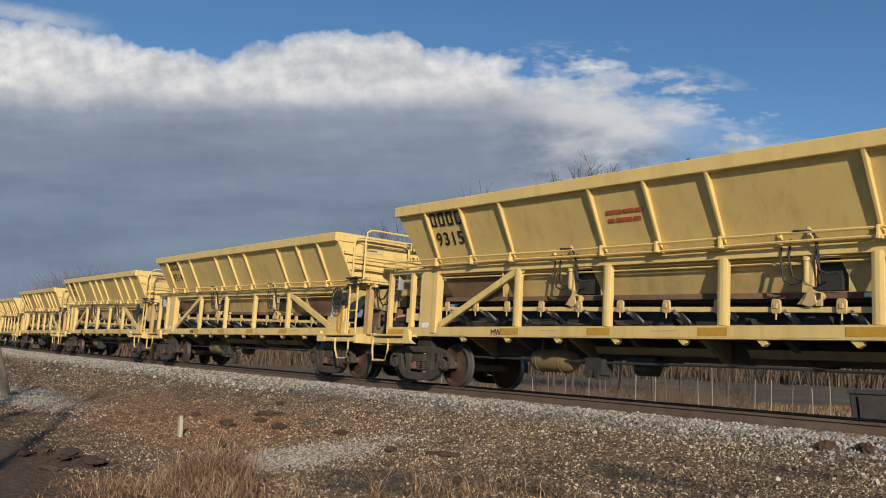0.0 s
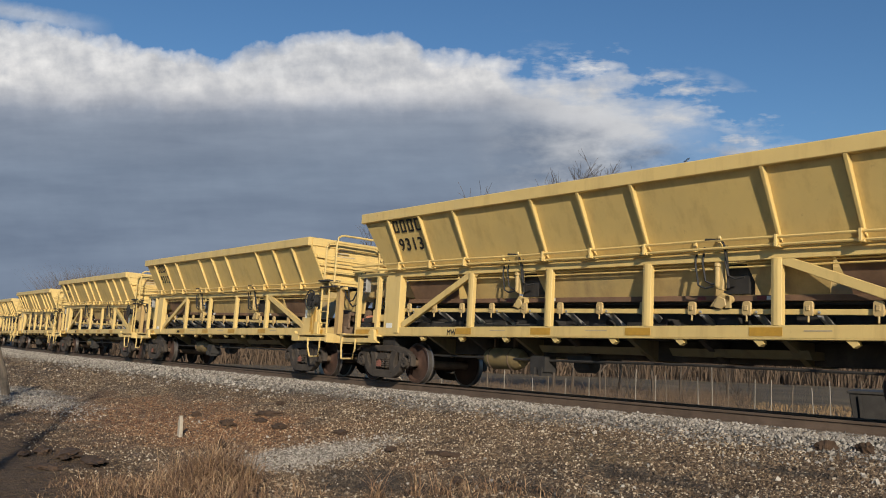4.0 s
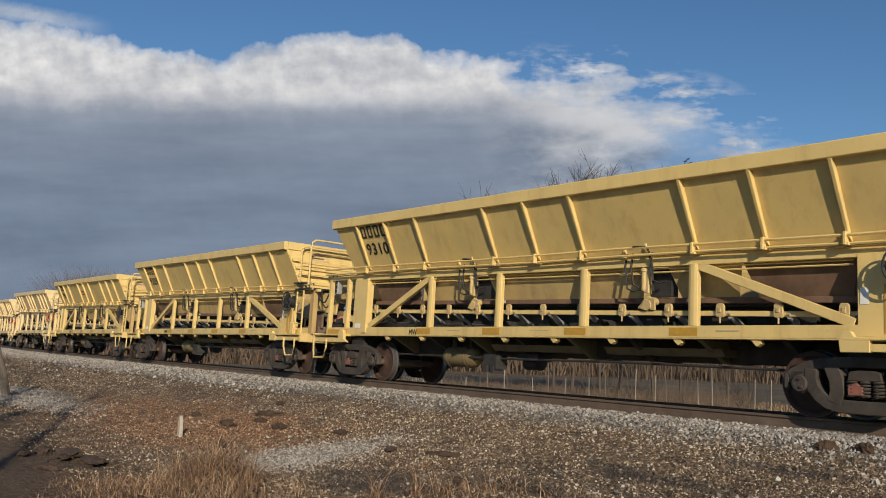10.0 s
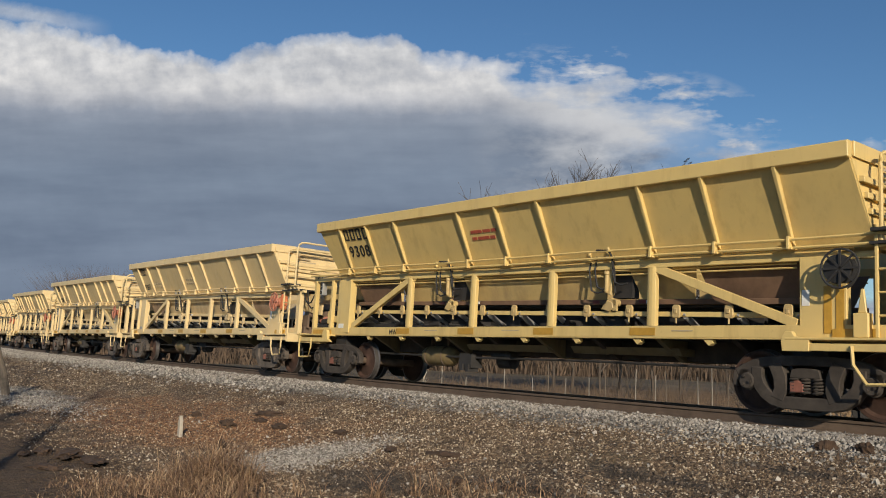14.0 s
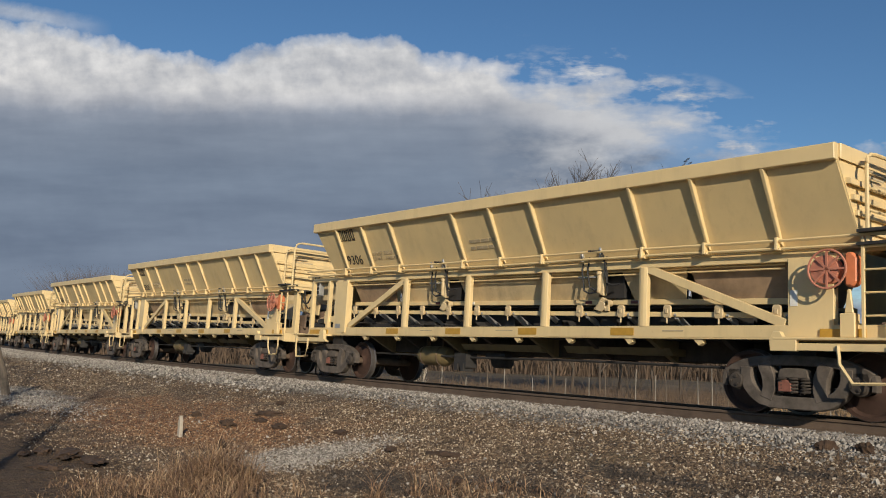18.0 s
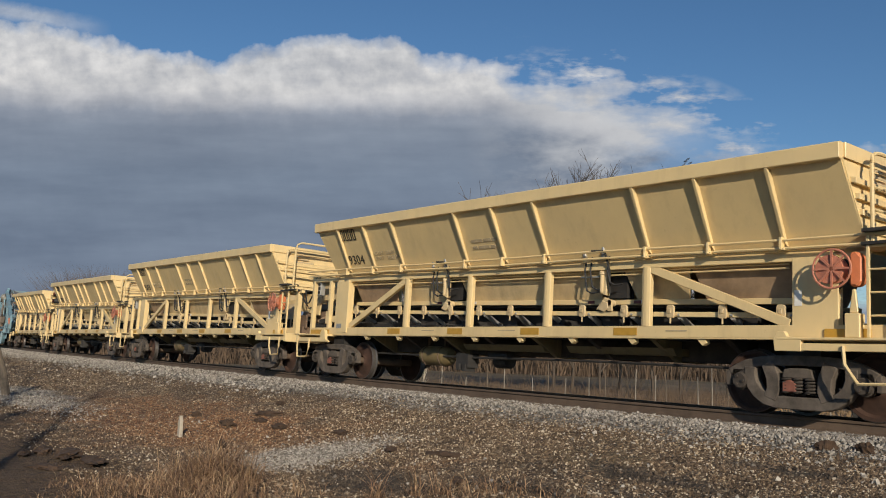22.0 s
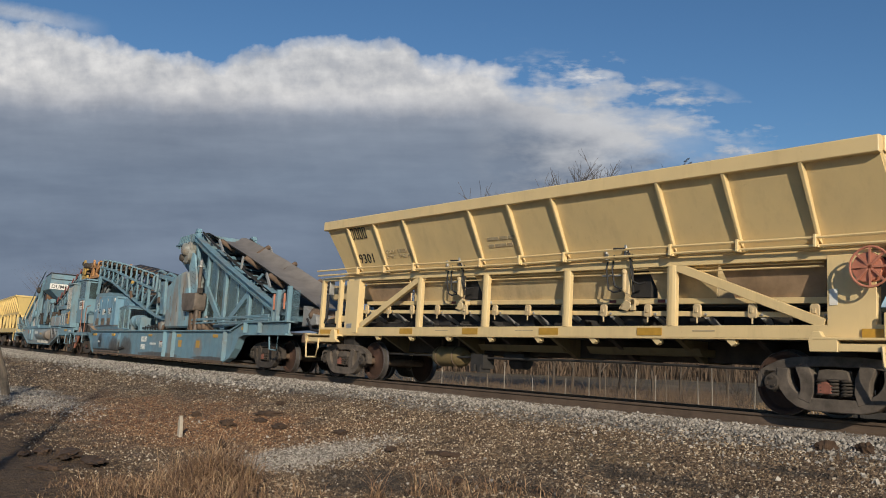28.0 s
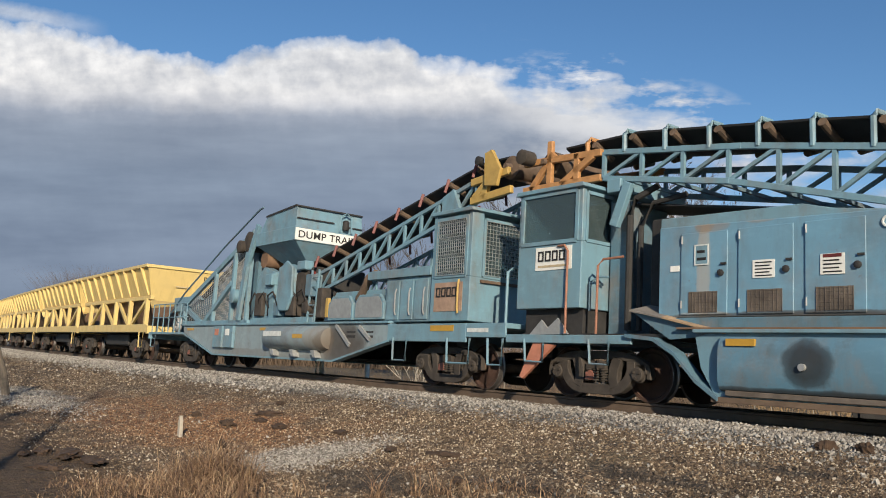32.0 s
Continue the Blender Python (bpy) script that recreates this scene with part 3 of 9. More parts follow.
    for k in range(13):
        u = 0.80 + 0.957 * k
        h = part("roller_hanger", hang_me, None, car)
        h.location = (u, 0, LEAN * u)
        h2 = part("roller_hanger", hang_me, None, car)
        h2.matrix_basis = Matrix.Translation((u, 0, LEAN * u)) @ Matrix.Rotation(math.pi, 4, "Z")
        r = part("wing_roller", roll_me, None, car, "grey steel roller")
        r.location = (u + 0.14, 0, LEAN * u)
        r2 = part("wing_roller", roll_me, None, car, "grey steel roller")
        r2.matrix_basis = Matrix.Translation((u + 0.14, 0, LEAN * u)) @ Matrix.Rotation(math.pi, 4, "Z")
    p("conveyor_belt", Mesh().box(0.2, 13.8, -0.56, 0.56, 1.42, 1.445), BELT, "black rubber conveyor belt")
    # black frame and stands added to darken the space behind the rollers
    p("conveyor_frame", Mesh().box(0.3, 12.6, -0.80, -0.72, 1.30, 1.40).box(0.3, 12.6, 0.72, 0.80, 1.30, 1.40), BLACK, "black belt frame that darkens the space inside")
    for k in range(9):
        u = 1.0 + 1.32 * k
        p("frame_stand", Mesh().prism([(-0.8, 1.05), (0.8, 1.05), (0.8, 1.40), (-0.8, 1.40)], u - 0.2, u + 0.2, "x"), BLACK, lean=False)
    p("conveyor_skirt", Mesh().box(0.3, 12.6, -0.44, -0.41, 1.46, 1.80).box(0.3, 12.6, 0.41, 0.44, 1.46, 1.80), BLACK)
    # gates with their levers and hoses
    for u in (4.55, 9.05):
        for s in (-1, 1):
            g = p("gate_arm", Mesh().prism([(u - 0.16, 2.02), (u - 0.02, 1.98), (u + 0.0, 2.42), (u - 0.16, 2.42)], s * 0.98, s * 1.08).prism([(u - 0.30, 1.74), (u + 0.05, 1.74), (u + 0.02, 1.90), (u - 0.1, 1.97), (u - 0.2, 1.86)], s * 0.95, s * 1.02), dirty, bevel=0.01)
            p("gate_pivot", Mesh().cyl((u + 0.02, s * 0.92, 1.86), (u + 0.02, s * 1.05, 1.86), 0.06, 10).box(u + 0.0, u + 0.08, s * 1.0, s * 1.05, 1.72, 1.9), dirty, smooth=True)
            for a, ink in ((u - 0.62, RED), (u + 0.42, RED), (u + 0.58, WHITE)):
                p("reflector", Mesh().box(a, a + 0.15, s * 0.862, s * 0.870, 1.86, 1.915), ink, "red and white reflective tape")
            # a black block stands for the shade inside the gate's opening
            p("gate_opening", Mesh().box(u - 0.12, u + 0.3, s * 0.72, s * 0.9, 1.95, 2.42), BLACK)
            for du, zz in ((-0.45, 2.02), (-0.32, 2.08), (0.08, 2.15)):
                p("hose", Mesh().tube([(u + du, s * 1.12, 2.66), (u + du - 0.03, s * 1.13, 2.4), (u + du + 0.02, s * 1.12, zz + 0.05), (u + du + 0.12, s * 1.09, zz), (u + du + 0.25, s * 1.06, zz + 0.03)], 0.018, 5), RUBBER, "black rubber hose", smooth=True)
            p("gate_cylinder", Mesh().lathe([(0.02, 2.02), (0.035, 2.03), (0.045, 2.06), (0.045, 2.34), (0.06, 2.35), (0.06, 2.40), (0.03, 2.42)], 10, (u - 0.12, s * 1.07, 0), "z"), dirty, smooth=True)
            p("gate_lever", Mesh().tube([(u + 0.06, s * 1.06, 2.02), (u + 0.08, s * 1.12, 2.4), (u + 0.10, s * 1.24, 2.66), (u + 0.06, s * 1.27, 2.73), (u - 0.2, s * 1.28, 2.745)], 0.020, 6), BLACK, "black bent gate lever", smooth=True)
            p("gate_link", Mesh().prism([(u - 0.22, 1.74), (u - 0.08, 1.70), (u + 0.02, 1.76), (u + 0.0, 1.86), (u - 0.12, 1.90)], s * 1.03, s * 1.06), dirty, bevel=0.01)
            p("hose_bracket", Mesh().box(u - 0.62, u - 0.2, s * 1.04, s * 1.08, 2.30, 2.325), STEEL if pale else paint)
            p("valve", Mesh().box(u - 0.5, u - 0.44, s * 1.08, s * 1.18, 2.55, 2.78), STEEL if pale else paint, bevel=0.01)
            p("valve", Mesh().box(u - 0.05, u + 0.01, s * 1.08, s * 1.2, 2.6, 2.85), STEEL if pale else paint, bevel=0.01)
    # frame
    for s in (-1, 1):
        m = Mesh().box(-1.3, 14.3, s * 1.06, s * 1.128, 1.07, 1.255).box(-1.3, 14.3, s * 0.98, s * 1.128, 1.05, 1.068)
        p("side_sill", m, lean=False, bevel=0.004)
        for k in range(9):
            u = 1.4 + 1.37 * k
            p("sill_bracket", Mesh().prism([(u - 0.08, 1.05), (u + 0.08, 1.05), (u + 0.1, 0.99), (u + 0.03, 0.95)], s * 1.0, s * 1.1), lean=False)
    # underframe in darkened steel: the shade below the car is in its colour
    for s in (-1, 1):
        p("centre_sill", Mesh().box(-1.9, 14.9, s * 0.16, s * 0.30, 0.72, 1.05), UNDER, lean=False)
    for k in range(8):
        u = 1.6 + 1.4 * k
        p("cross_bearer", Mesh().prism([(-1.05, 1.05), (1.05, 1.05), (0.35, 0.70), (-0.35, 0.70)], u - 0.05, u + 0.05, "x"), UNDER if k % 2 else GRIMY_SHADED, lean=False)
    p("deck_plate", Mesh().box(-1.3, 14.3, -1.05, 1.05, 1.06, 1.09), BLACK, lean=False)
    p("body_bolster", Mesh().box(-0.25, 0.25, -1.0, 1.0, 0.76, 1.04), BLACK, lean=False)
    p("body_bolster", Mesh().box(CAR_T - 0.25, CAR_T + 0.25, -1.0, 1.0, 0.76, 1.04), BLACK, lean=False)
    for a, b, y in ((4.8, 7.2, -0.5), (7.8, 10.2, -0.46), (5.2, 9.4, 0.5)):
        p("under_trough", Mesh().prism([(y - 0.28, 0.92), (y + 0.28, 0.92), (y + 0.18, 0.80), (y - 0.18, 0.80)], a, b, "x"), GRIMY_SHADED if y < 0 else UNDER, lean=False)
    p("brake_pipe", Mesh().tube([(-1.6, -0.5, 0.62), (1.4, -0.62, 0.66), (5.0, -0.62, 0.64), (8.0, -0.62, 0.66), (11.0, -0.6, 0.64), (14.4, -0.5, 0.6)], 0.025, 6), BLACK, lean=False, smooth=True)
    tank = Mesh().lathe([(0.04, 2.66), (0.05, 2.92), (0.15, 2.95), (0.21, 3.06), (0.22, 3.15), (0.22, 3.82), (0.21, 3.92), (0.15, 4.02), (0.05, 4.05), (0.04, 4.28)], 20, (0, -0.44, 0.65), "x")
    p("air_tank", tank, GRIMY_SHADED, "grimy brake air tank", lean=False, smooth=True)
    for u in (3.18, 3.78):
        p("tank_strap", Mesh().ring((u, -0.44, 0.65), 0.224, 0.012, 20, "x", 4).box(u - 0.03, u + 0.03, -0.48, -0.40, 0.86, 1.05), RUSTY, lean=False)
    p("brake_cylinder", Mesh().lathe([(0.05, 5.4), (0.16, 5.42), (0.16, 5.8), (0.05, 5.85)], 14, (0, -0.3, 0.6), "x").box(5.3, 5.9, -0.5, -0.1, 0.62, 0.75), BLACK, lean=False)
    p("brake_valve", Mesh().box(4.55, 4.95, -0.75, -0.45, 0.42, 0.72).box(4.62, 4.72, -0.8, -0.4, 0.36, 0.5).box(4.8, 4.9, -0.78, -0.5, 0.34, 0.5), BLACK, lean=False)
    # end platforms, sills, steps, couplers
    for a, b in ((-1.52, 0.36), (12.35, 14.25)):
        x0, x1 = (a, b - 0.5) if a < 0 else (a + 0.1, b)
        for s in (-1, 1):
            if a < 0:
                fascia = [(a, 0.98), (b - 0.55, 0.98), (b - 0.55, 0.87), (a, 0.87)]
                bracket = [(b - 0.63, 0.87), (b - 0.61, 1.12), (b - 0.55, 1.18), (b - 0.42, 1.18), (b - 0.38, 1.10), (b - 0.36, 0.95), (b - 0.20, 0.87)]
            else:
                fascia = [(b, 0.99), (a + 0.42, 0.99), (a + 0.42, 0.89), (b, 0.89)]
                bracket = [(a + 0.44, 0.88), (a + 0.06, 0.88), (a + 0.04, 1.02), (a + 0.10, 1.15), (a + 0.20, 1.15), (a + 0.24, 1.08), (a + 0.44, 1.06)]
            p("fascia", Mesh().prism(fascia, s * 1.35, s * 1.41), lean=False, bevel=0.006)
            p("step_bracket", Mesh().prism(bracket, s * 1.34, s * 1.425), lean=False, bevel=0.006)
            p("step_edge", Mesh().box(min(a + 0.1, b), max(a, b - 0.5) if a < 0 else b, s * 1.38, s * 1.43, 1.035, 1.065), lean=False, bevel=0.005)
        p("platform", Mesh().box(x0, x1, -1.40, 1.40, 1.03, 1.07), lean=False)
        e = a if a < 0 else b
        p("end_sill", Mesh().box(e - 0.06, e + 0.06, -1.40, 1.40, 0.86, 1.09), lean=False, bevel=0.008)
    for a, b in ((-1.43, -0.80), (13.37, 14.02)):
        for s in (-1, 1):
            ye = s * 1.43
            pts = [(a, ye, 0.96), (a, ye, 0.72), (a + 0.08, ye + s * 0.02, 0.47), (b - 0.06, ye + s * 0.02, 0.48), (b, ye, 0.72), (b, ye, 0.96)]
            if a > 0:
                pts = [(a, ye, 0.96), (a + 0.02, ye, 0.72), (a + 0.2, ye + s * 0.02, 0.48), (b, ye + s * 0.02, 0.50), (b, ye, 0.72), (b, ye, 0.96)]
            p("stirrup_step", Mesh().tube(pts, 0.024, 6), lean=False, smooth=True)
    for e, s in ((-1.55, -1), (14.3, 1)):
        c = Mesh().box(min(e, e + s * 0.55), max(e, e + s * 0.55), -0.09, 0.09, 0.70, 0.90)
        c.prism([(e + s * 0.45, 0.66), (e + s * 0.72, 0.68), (e + s * 0.74, 0.95), (e + s * 0.45, 0.97)], -0.16, 0.12)
        p("coupler", c, CAST, "rusty knuckle coupler", lean=False, bevel=0.02)
        p("air_hose", Mesh().tube([(e, -0.35, 0.78), (e + s * 0.15, -0.35, 0.62), (e + s * 0.3, -0.3, 0.42), (e + s * 0.55, -0.18, 0.33)], 0.03, 6), RUBBER, "black rubber air hose", lean=False, smooth=True)
    # conveyor head over the leading end, drive at the trailing end
    p("head_chute", Mesh().prism([(13.7, 2.28), (14.65, 2.2), (15.0, 1.95), (14.95, 1.62), (13.9, 1.75)], -0.75, -0.70).prism([(13.7, 2.28), (14.65, 2.2), (15.0, 1.95), (14.95, 1.62), (13.9, 1.75)], 0.70, 0.75).prism([(14.6, 2.2), (15.0, 1.95), (14.96, 1.93), (14.58, 2.17)], -0.74, 0.74), lean=False, bevel=0.006)
    p("head_pulley", Mesh().lathe([(0.05, -0.86), (0.06, -0.72), (0.2, -0.70), (0.21, 0.7), (0.06, 0.72), (0.05, 0.86)], 18, (14.45, 0, 1.62)), RUSTY, lean=False, smooth=True)
    p("chute_panel", Mesh().box(14.0, 14.5, -0.9, -0.84, 1.25, 1.62).box(13.7, 14.4, -0.95, 0.6, 1.1, 1.3), RUSTY, lean=False, bevel=0.01)
    p("drive_housing", Mesh().prism([(-1.75, 2.30), (-1.6, 2.42), (-0.2, 2.38), (-0.2, 2.02), (-1.5, 2.02)], -0.72, 0.72), dirty, "grimy drive trough", lean=False, bevel=0.02)
    for s in (-1, 1):
        p("trough_leg", Mesh().box(-1.33, -1.22, s * 0.52, s * 0.62, 1.36, 2.03), BLACK, lean=False)
    p("trough_cable", Mesh().tube([(-0.86, -0.66, 2.05), (-0.84, -0.7, 1.88), (-0.66, -0.72, 1.72), (-0.52, -0.7, 1.6)], 0.016, 5), RUBBER, lean=False, smooth=True)
    p("drive_motor", Mesh().lathe([(0.03, -1.78), (0.06, -1.76), (0.07, -1.55), (0.12, -1.53), (0.125, -1.22), (0.10, -1.18), (0.05, -1.12), (0.04, -0.7)], 14, (0, -0.62, 1.47), "x"), SALMON if not pale else TAN, "faded drive motor", lean=False, smooth=True)
    p("motor_bed", Mesh().box(-1.9, -0.3, -0.85, 0.85, 1.22, 1.34).box(-1.7, -1.1, -0.8, -0.45, 1.34, 1.38), BLACK, lean=False, bevel=0.01)
    p("sill_block", Mesh().box(-0.62, -0.50, -1.10, -0.96, 1.36, 1.68).box(-0.50, -0.08, -1.06, -0.98, 1.40, 1.56), lean=False, bevel=0.01)
    p("tail_frame", Mesh().beam((-1.5, -0.75, 1.44), (0.5, -0.8, 1.6), 0.06, 0.12).beam((-1.5, 0.75, 1.44), (0.5, 0.8, 1.6), 0.06, 0.12).cyl((-0.2, -0.75, 1.5), (-0.2, 0.75, 1.5), 0.13, 14), BLACK, lean=False)
    p("control_box", Mesh().box(-1.16, -1.02, -1.08, -0.94, 2.12, 2.50), STEEL, "grey control box with gauges", lean=False, bevel=0.01)
    p("gauge", Mesh().lathe([(0.045, -1.10), (0.045, -1.08)], 10, (-1.09, 0, 2.42)).lathe([(0.045, -1.10), (0.045, -1.08)], 10, (-1.09, 0, 2.31)).lathe([(0.045, -1.10), (0.045, -1.08)], 10, (-1.09, 0, 2.2)), BLACK, lean=False)
    # ladder, hand rails and hose reel on the leading platform
    for u in (13.62, 14.0):
        p("ladder_rail", Mesh().box(u - 0.02, u + 0.02, -1.27, -1.23, 1.08, 2.46), lean=False, bevel=0.004)
    for z in (1.36, 1.66, 1.96, 2.26):
        p("rung", Mesh().cyl((13.62, -1.25, z), (14.0, -1.25, z), 0.015, 6), lean=False)
    p("grab_rail", Mesh().tube([(13.68, -1.24, 2.3), (13.68, -1.24, 3.36), (13.68, -1.2, 3.47), (13.68, -1.14, 3.51), (13.68, -1.0, 3.53), (13.70, 0.22, 3.53), (13.70, 0.34, 3.49), (13.70, 0.39, 3.4), (13.70, 0.4, 2.5)], 0.028, 7), lean=False, smooth=True)
    p("grab_rail", Mesh().tube([(14.22, -1.24, 2.25), (14.22, -1.24, 3.46), (14.22, -1.2, 3.58), (14.22, -1.13, 3.63), (14.22, -1.02, 3.65), (14.22, 0.52, 3.65), (14.22, 0.62, 3.62), (14.22, 0.68, 3.55), (14.22, 0.7, 3.42), (14.22, 0.7, 2.2)], 0.028, 7), lean=False, smooth=True)
    for z in (2.75, 3.05):
        p("grab_rail", Mesh().cyl((13.68, -1.2, z), (13.70, 0.4, z), 0.018, 6), lean=False)
    p("walkway", Mesh().box(13.55, 14.45, -1.30, 1.30, 2.28, 2.32).box(13.6, 14.1, -1.38, -1.0, 2.44, 2.48), BLACK, "dark grated walkway", lean=False)
    reel = p("hose_reel", Mesh().lathe([(0.04, -1.36), (0.10, -1.345), (0.19, -1.34), (0.20, -1.3), (0.12, -1.29), (0.12, -1.15), (0.17, -1.14), (0.17, -1.12)], 22, (13.14, 0, 1.98)), SALMON if pale else RUBBER, "red hose reel" if pale else "black hose reel", lean=False, smooth=True)
    # the rear black ring, set off to one side, stands for the reel's shadow
    for y, dx in ((-1.36, 0.05), (-1.10, -0.10)):
        cx, cz = 13.14 + dx, 1.98
        part("reel_wheel", Mesh().ring((cx, y, cz), 0.26, 0.016, 26).data("reel_wheel", SALMON if pale and y < -1.2 else BLACK), None, reel)
        for k in range(4):
            a = k * math.pi / 4
            ca, sa = 0.26 * math.cos(a), 0.26 * math.sin(a)
            part("spoke", Mesh().beam((cx - ca, y, cz - sa), (cx + ca, y, cz + sa), 0.015, 0.028).data("spoke", SALMON if pale and y < -1.2 else BLACK), None, reel)
    if pale:
        p("reel_cover", Mesh().prism([(13.36, 1.76), (13.46, 1.74), (13.54, 1.80), (13.54, 2.14), (13.46, 2.22), (13.36, 2.20)], -1.24, -1.08), REEL_ORANGE, "faded orange reel cover", lean=False, bevel=0.03)
    p("reel_stand", Mesh().box(13.30, 13.50, -1.25, -1.1, 1.08, 1.40).prism([(13.34, 1.40), (13.46, 1.40), (13.42, 1.72), (13.38, 1.72)], -1.2, -1.16), lean=False, bevel=0.01)
    p("notice", Mesh().box(12.54, 12.65, -1.140, -1.134, 1.52, 1.74), WHITE, "small white notice", lean=False)
    p("notice", Mesh().box(0.04, 0.28, -1.140, -1.134, 1.24, 1.35), STEEL if pale else WHITE, "small pale notice", lean=False)
    for a, b in ((-1.24, -0.30), (12.98, 13.60)):
        p("reflector", Mesh().box(a, b, -1.16, -1.14, 1.08, 1.20), GOLD, "gold reflective tape", lean=False)
    if not pale:
        for u in (12.85, 13.02):
            p("reflector", Mesh().box(u, u + 0.11, -1.140, -1.134, 1.14, 1.78), GOLD, "gold reflective tape", lean=False)
    for y, dip, r in ((-1.05, 1.92, 0.02), (-0.95, 1.80, 0.018)):
        p("jumper_hose", Mesh().tube([(14.46, y, 2.30), (14.50, y, 2.12), (14.58, y, dip + 0.10), (14.72, y, dip), (14.9, y, dip + 0.02), (15.06, y, dip + 0.2), (15.16, y, 2.24), (15.2, y, 2.55), (15.28, y, 2.66)], r, 7), RUBBER, "black rubber jumper hose", lean=False, smooth=True)
    # lettering blocks and small stencils
    p("sill_stencil", Mesh().box(3.75, 4.2, -1.134, -1.13, 1.17, 1.188), GREY_INK, "unreadable small stencil", lean=False)
    p("sill_stencil", Mesh().box(6.3, 6.8, -1.134, -1.13, 1.17, 1.188), GREY_INK, "unreadable small stencil", lean=False)
    p("sill_stencil", Mesh().box(10.35, 10.75, -1.134, -1.13, 1.165, 1.185), GREY_INK, "unreadable small stencil", lean=False)
    two_bogies(car, CAR_T, None, DUSTY_CAST if pale else CAST)
    return car


def on_side(me, car, u, z, name, label):
    """Lettering laid on the sloping near side, its lower left corner at u, z of the level body."""
    o = part(name, me, None, car, label)
    slope = math.atan2(0.55, 1.14)
    o.matrix_basis = Matrix.Translation((u, -side_y(z) - 0.006, z + LEAN * u)) @ Matrix.Rotation(-LEAN, 4, "Y") @ Matrix.Rotation(slope, 4, "X")
    return o


def mark_block(w, h, material, thick=0.004, stroke=0.23):
    """One plain open block; four stand in the place of a company's mark."""
    t = w * stroke
    m = Mesh().box(0, t, -thick, thick, 0, h).box(w - t, w, -thick, thick, 0, h)
    m.box(t, w - t, -thick, thick, h - t, h).box(t, w - t, -thick, thick, 0, t)
    return m.data("company_mark", material)


def bar(w, h, material):
    return Mesh().box(0, w, -0.004, 0.004, 0, h).data("stencil", material)


MARK_OLD, MARK_NEW, MARK_END = mark_block(0.19, 0.29, INK), mark_block(0.125, 0.28, INK, stroke=0.2), mark_block(0.135, 0.28, INK)
BARS = {c: [bar(w, 0.065, m) for w in (0.14, 0.34, 0.22)] for c, m in (("red", RED_INK), ("grey", GREY_INK))}
END_BARS = [bar(0.42, 0.035, GREY_INK), bar(0.6, 0.035, GREY_INK)]


def stencilled(car, colour, u, z, label):
    """Two lines of unreadable stencilling as plain bars."""
    for k, line in enumerate(((0, 1, 0), (1, 2, 0))):
        x = u
        for j in line:
            on_side(BARS[colour][j], car, x, z + 0.13 * k, "stencil", label)
            x += (0.14, 0.34, 0.22)[j] + 0.04


BASE = {False: hopper_car(YELLOW, False), True: hopper_car(CREAM, True)}
for i in range(15):
    pale = i >= 8
    car = BASE[pale] if i in (0, 8) else copy_thing(BASE[pale], FLAT)
    CARS.append((car, CAR_T, i * PITCH))
rng_load = random.Random(31)
heap_v, heap_f = [], []
for a in range(41):
    for b in range(9):
        u, y = 0.6 + 0.3 * a, -1.5 + 0.375 * b
        edge_ = min(1.0, a / 8, (40 - a) / 8) * math.sin(math.pi * b / 8) ** 0.35
        heap_v.append((u, y, 3.52 + LEAN * u + 0.42 * edge_ + rng_load.uniform(-0.05, 0.05)))
heap_f = [(a * 9 + b, (a + 1) * 9 + b, (a + 1) * 9 + b + 1, a * 9 + b + 1) for a in range(40) for b in range(8)]
HEAP = Mesh().add(heap_v, heap_f).data("ballast_load", plain("loose_ballast", (0.24, 0.22, 0.19), 0.95, 0.0, 0.5, 9.0, 0.6))
for i in (9, 11):
    part("ballast_load", HEAP, None, CARS[i][0], "heap of loose grey ballast")
for z in (3.42, 3.02):
    part("belt_roll", Mesh().lathe([(0.05, -1.05), (0.13, -1.04), (0.15, -1.0), (0.15, 0.5), (0.13, 0.54), (0.05, 0.55)], 20, (13.78, 0, z)), RUBBER, CARS[14][0], "spare roll of black belting", smooth=True)
    part("roll_cap", Mesh().lathe([(0.04, -1.12), (0.10, -1.11), (0.10, -1.04)], 16, (13.78, 0, z)), RED, CARS[14][0], "red roll cap", smooth=True)
    part("roll_bracket", Mesh().box(13.5, 13.8, -1.24, -1.16, z - 0.08, z + 0.08), CREAM, CARS[14][0], bevel=0.01)
    part("roll_bracket", Mesh().box(13.5, 13.8, 0.56, 0.64, z - 0.12, z + 0.12), CREAM, CARS[14][0], bevel=0.01)

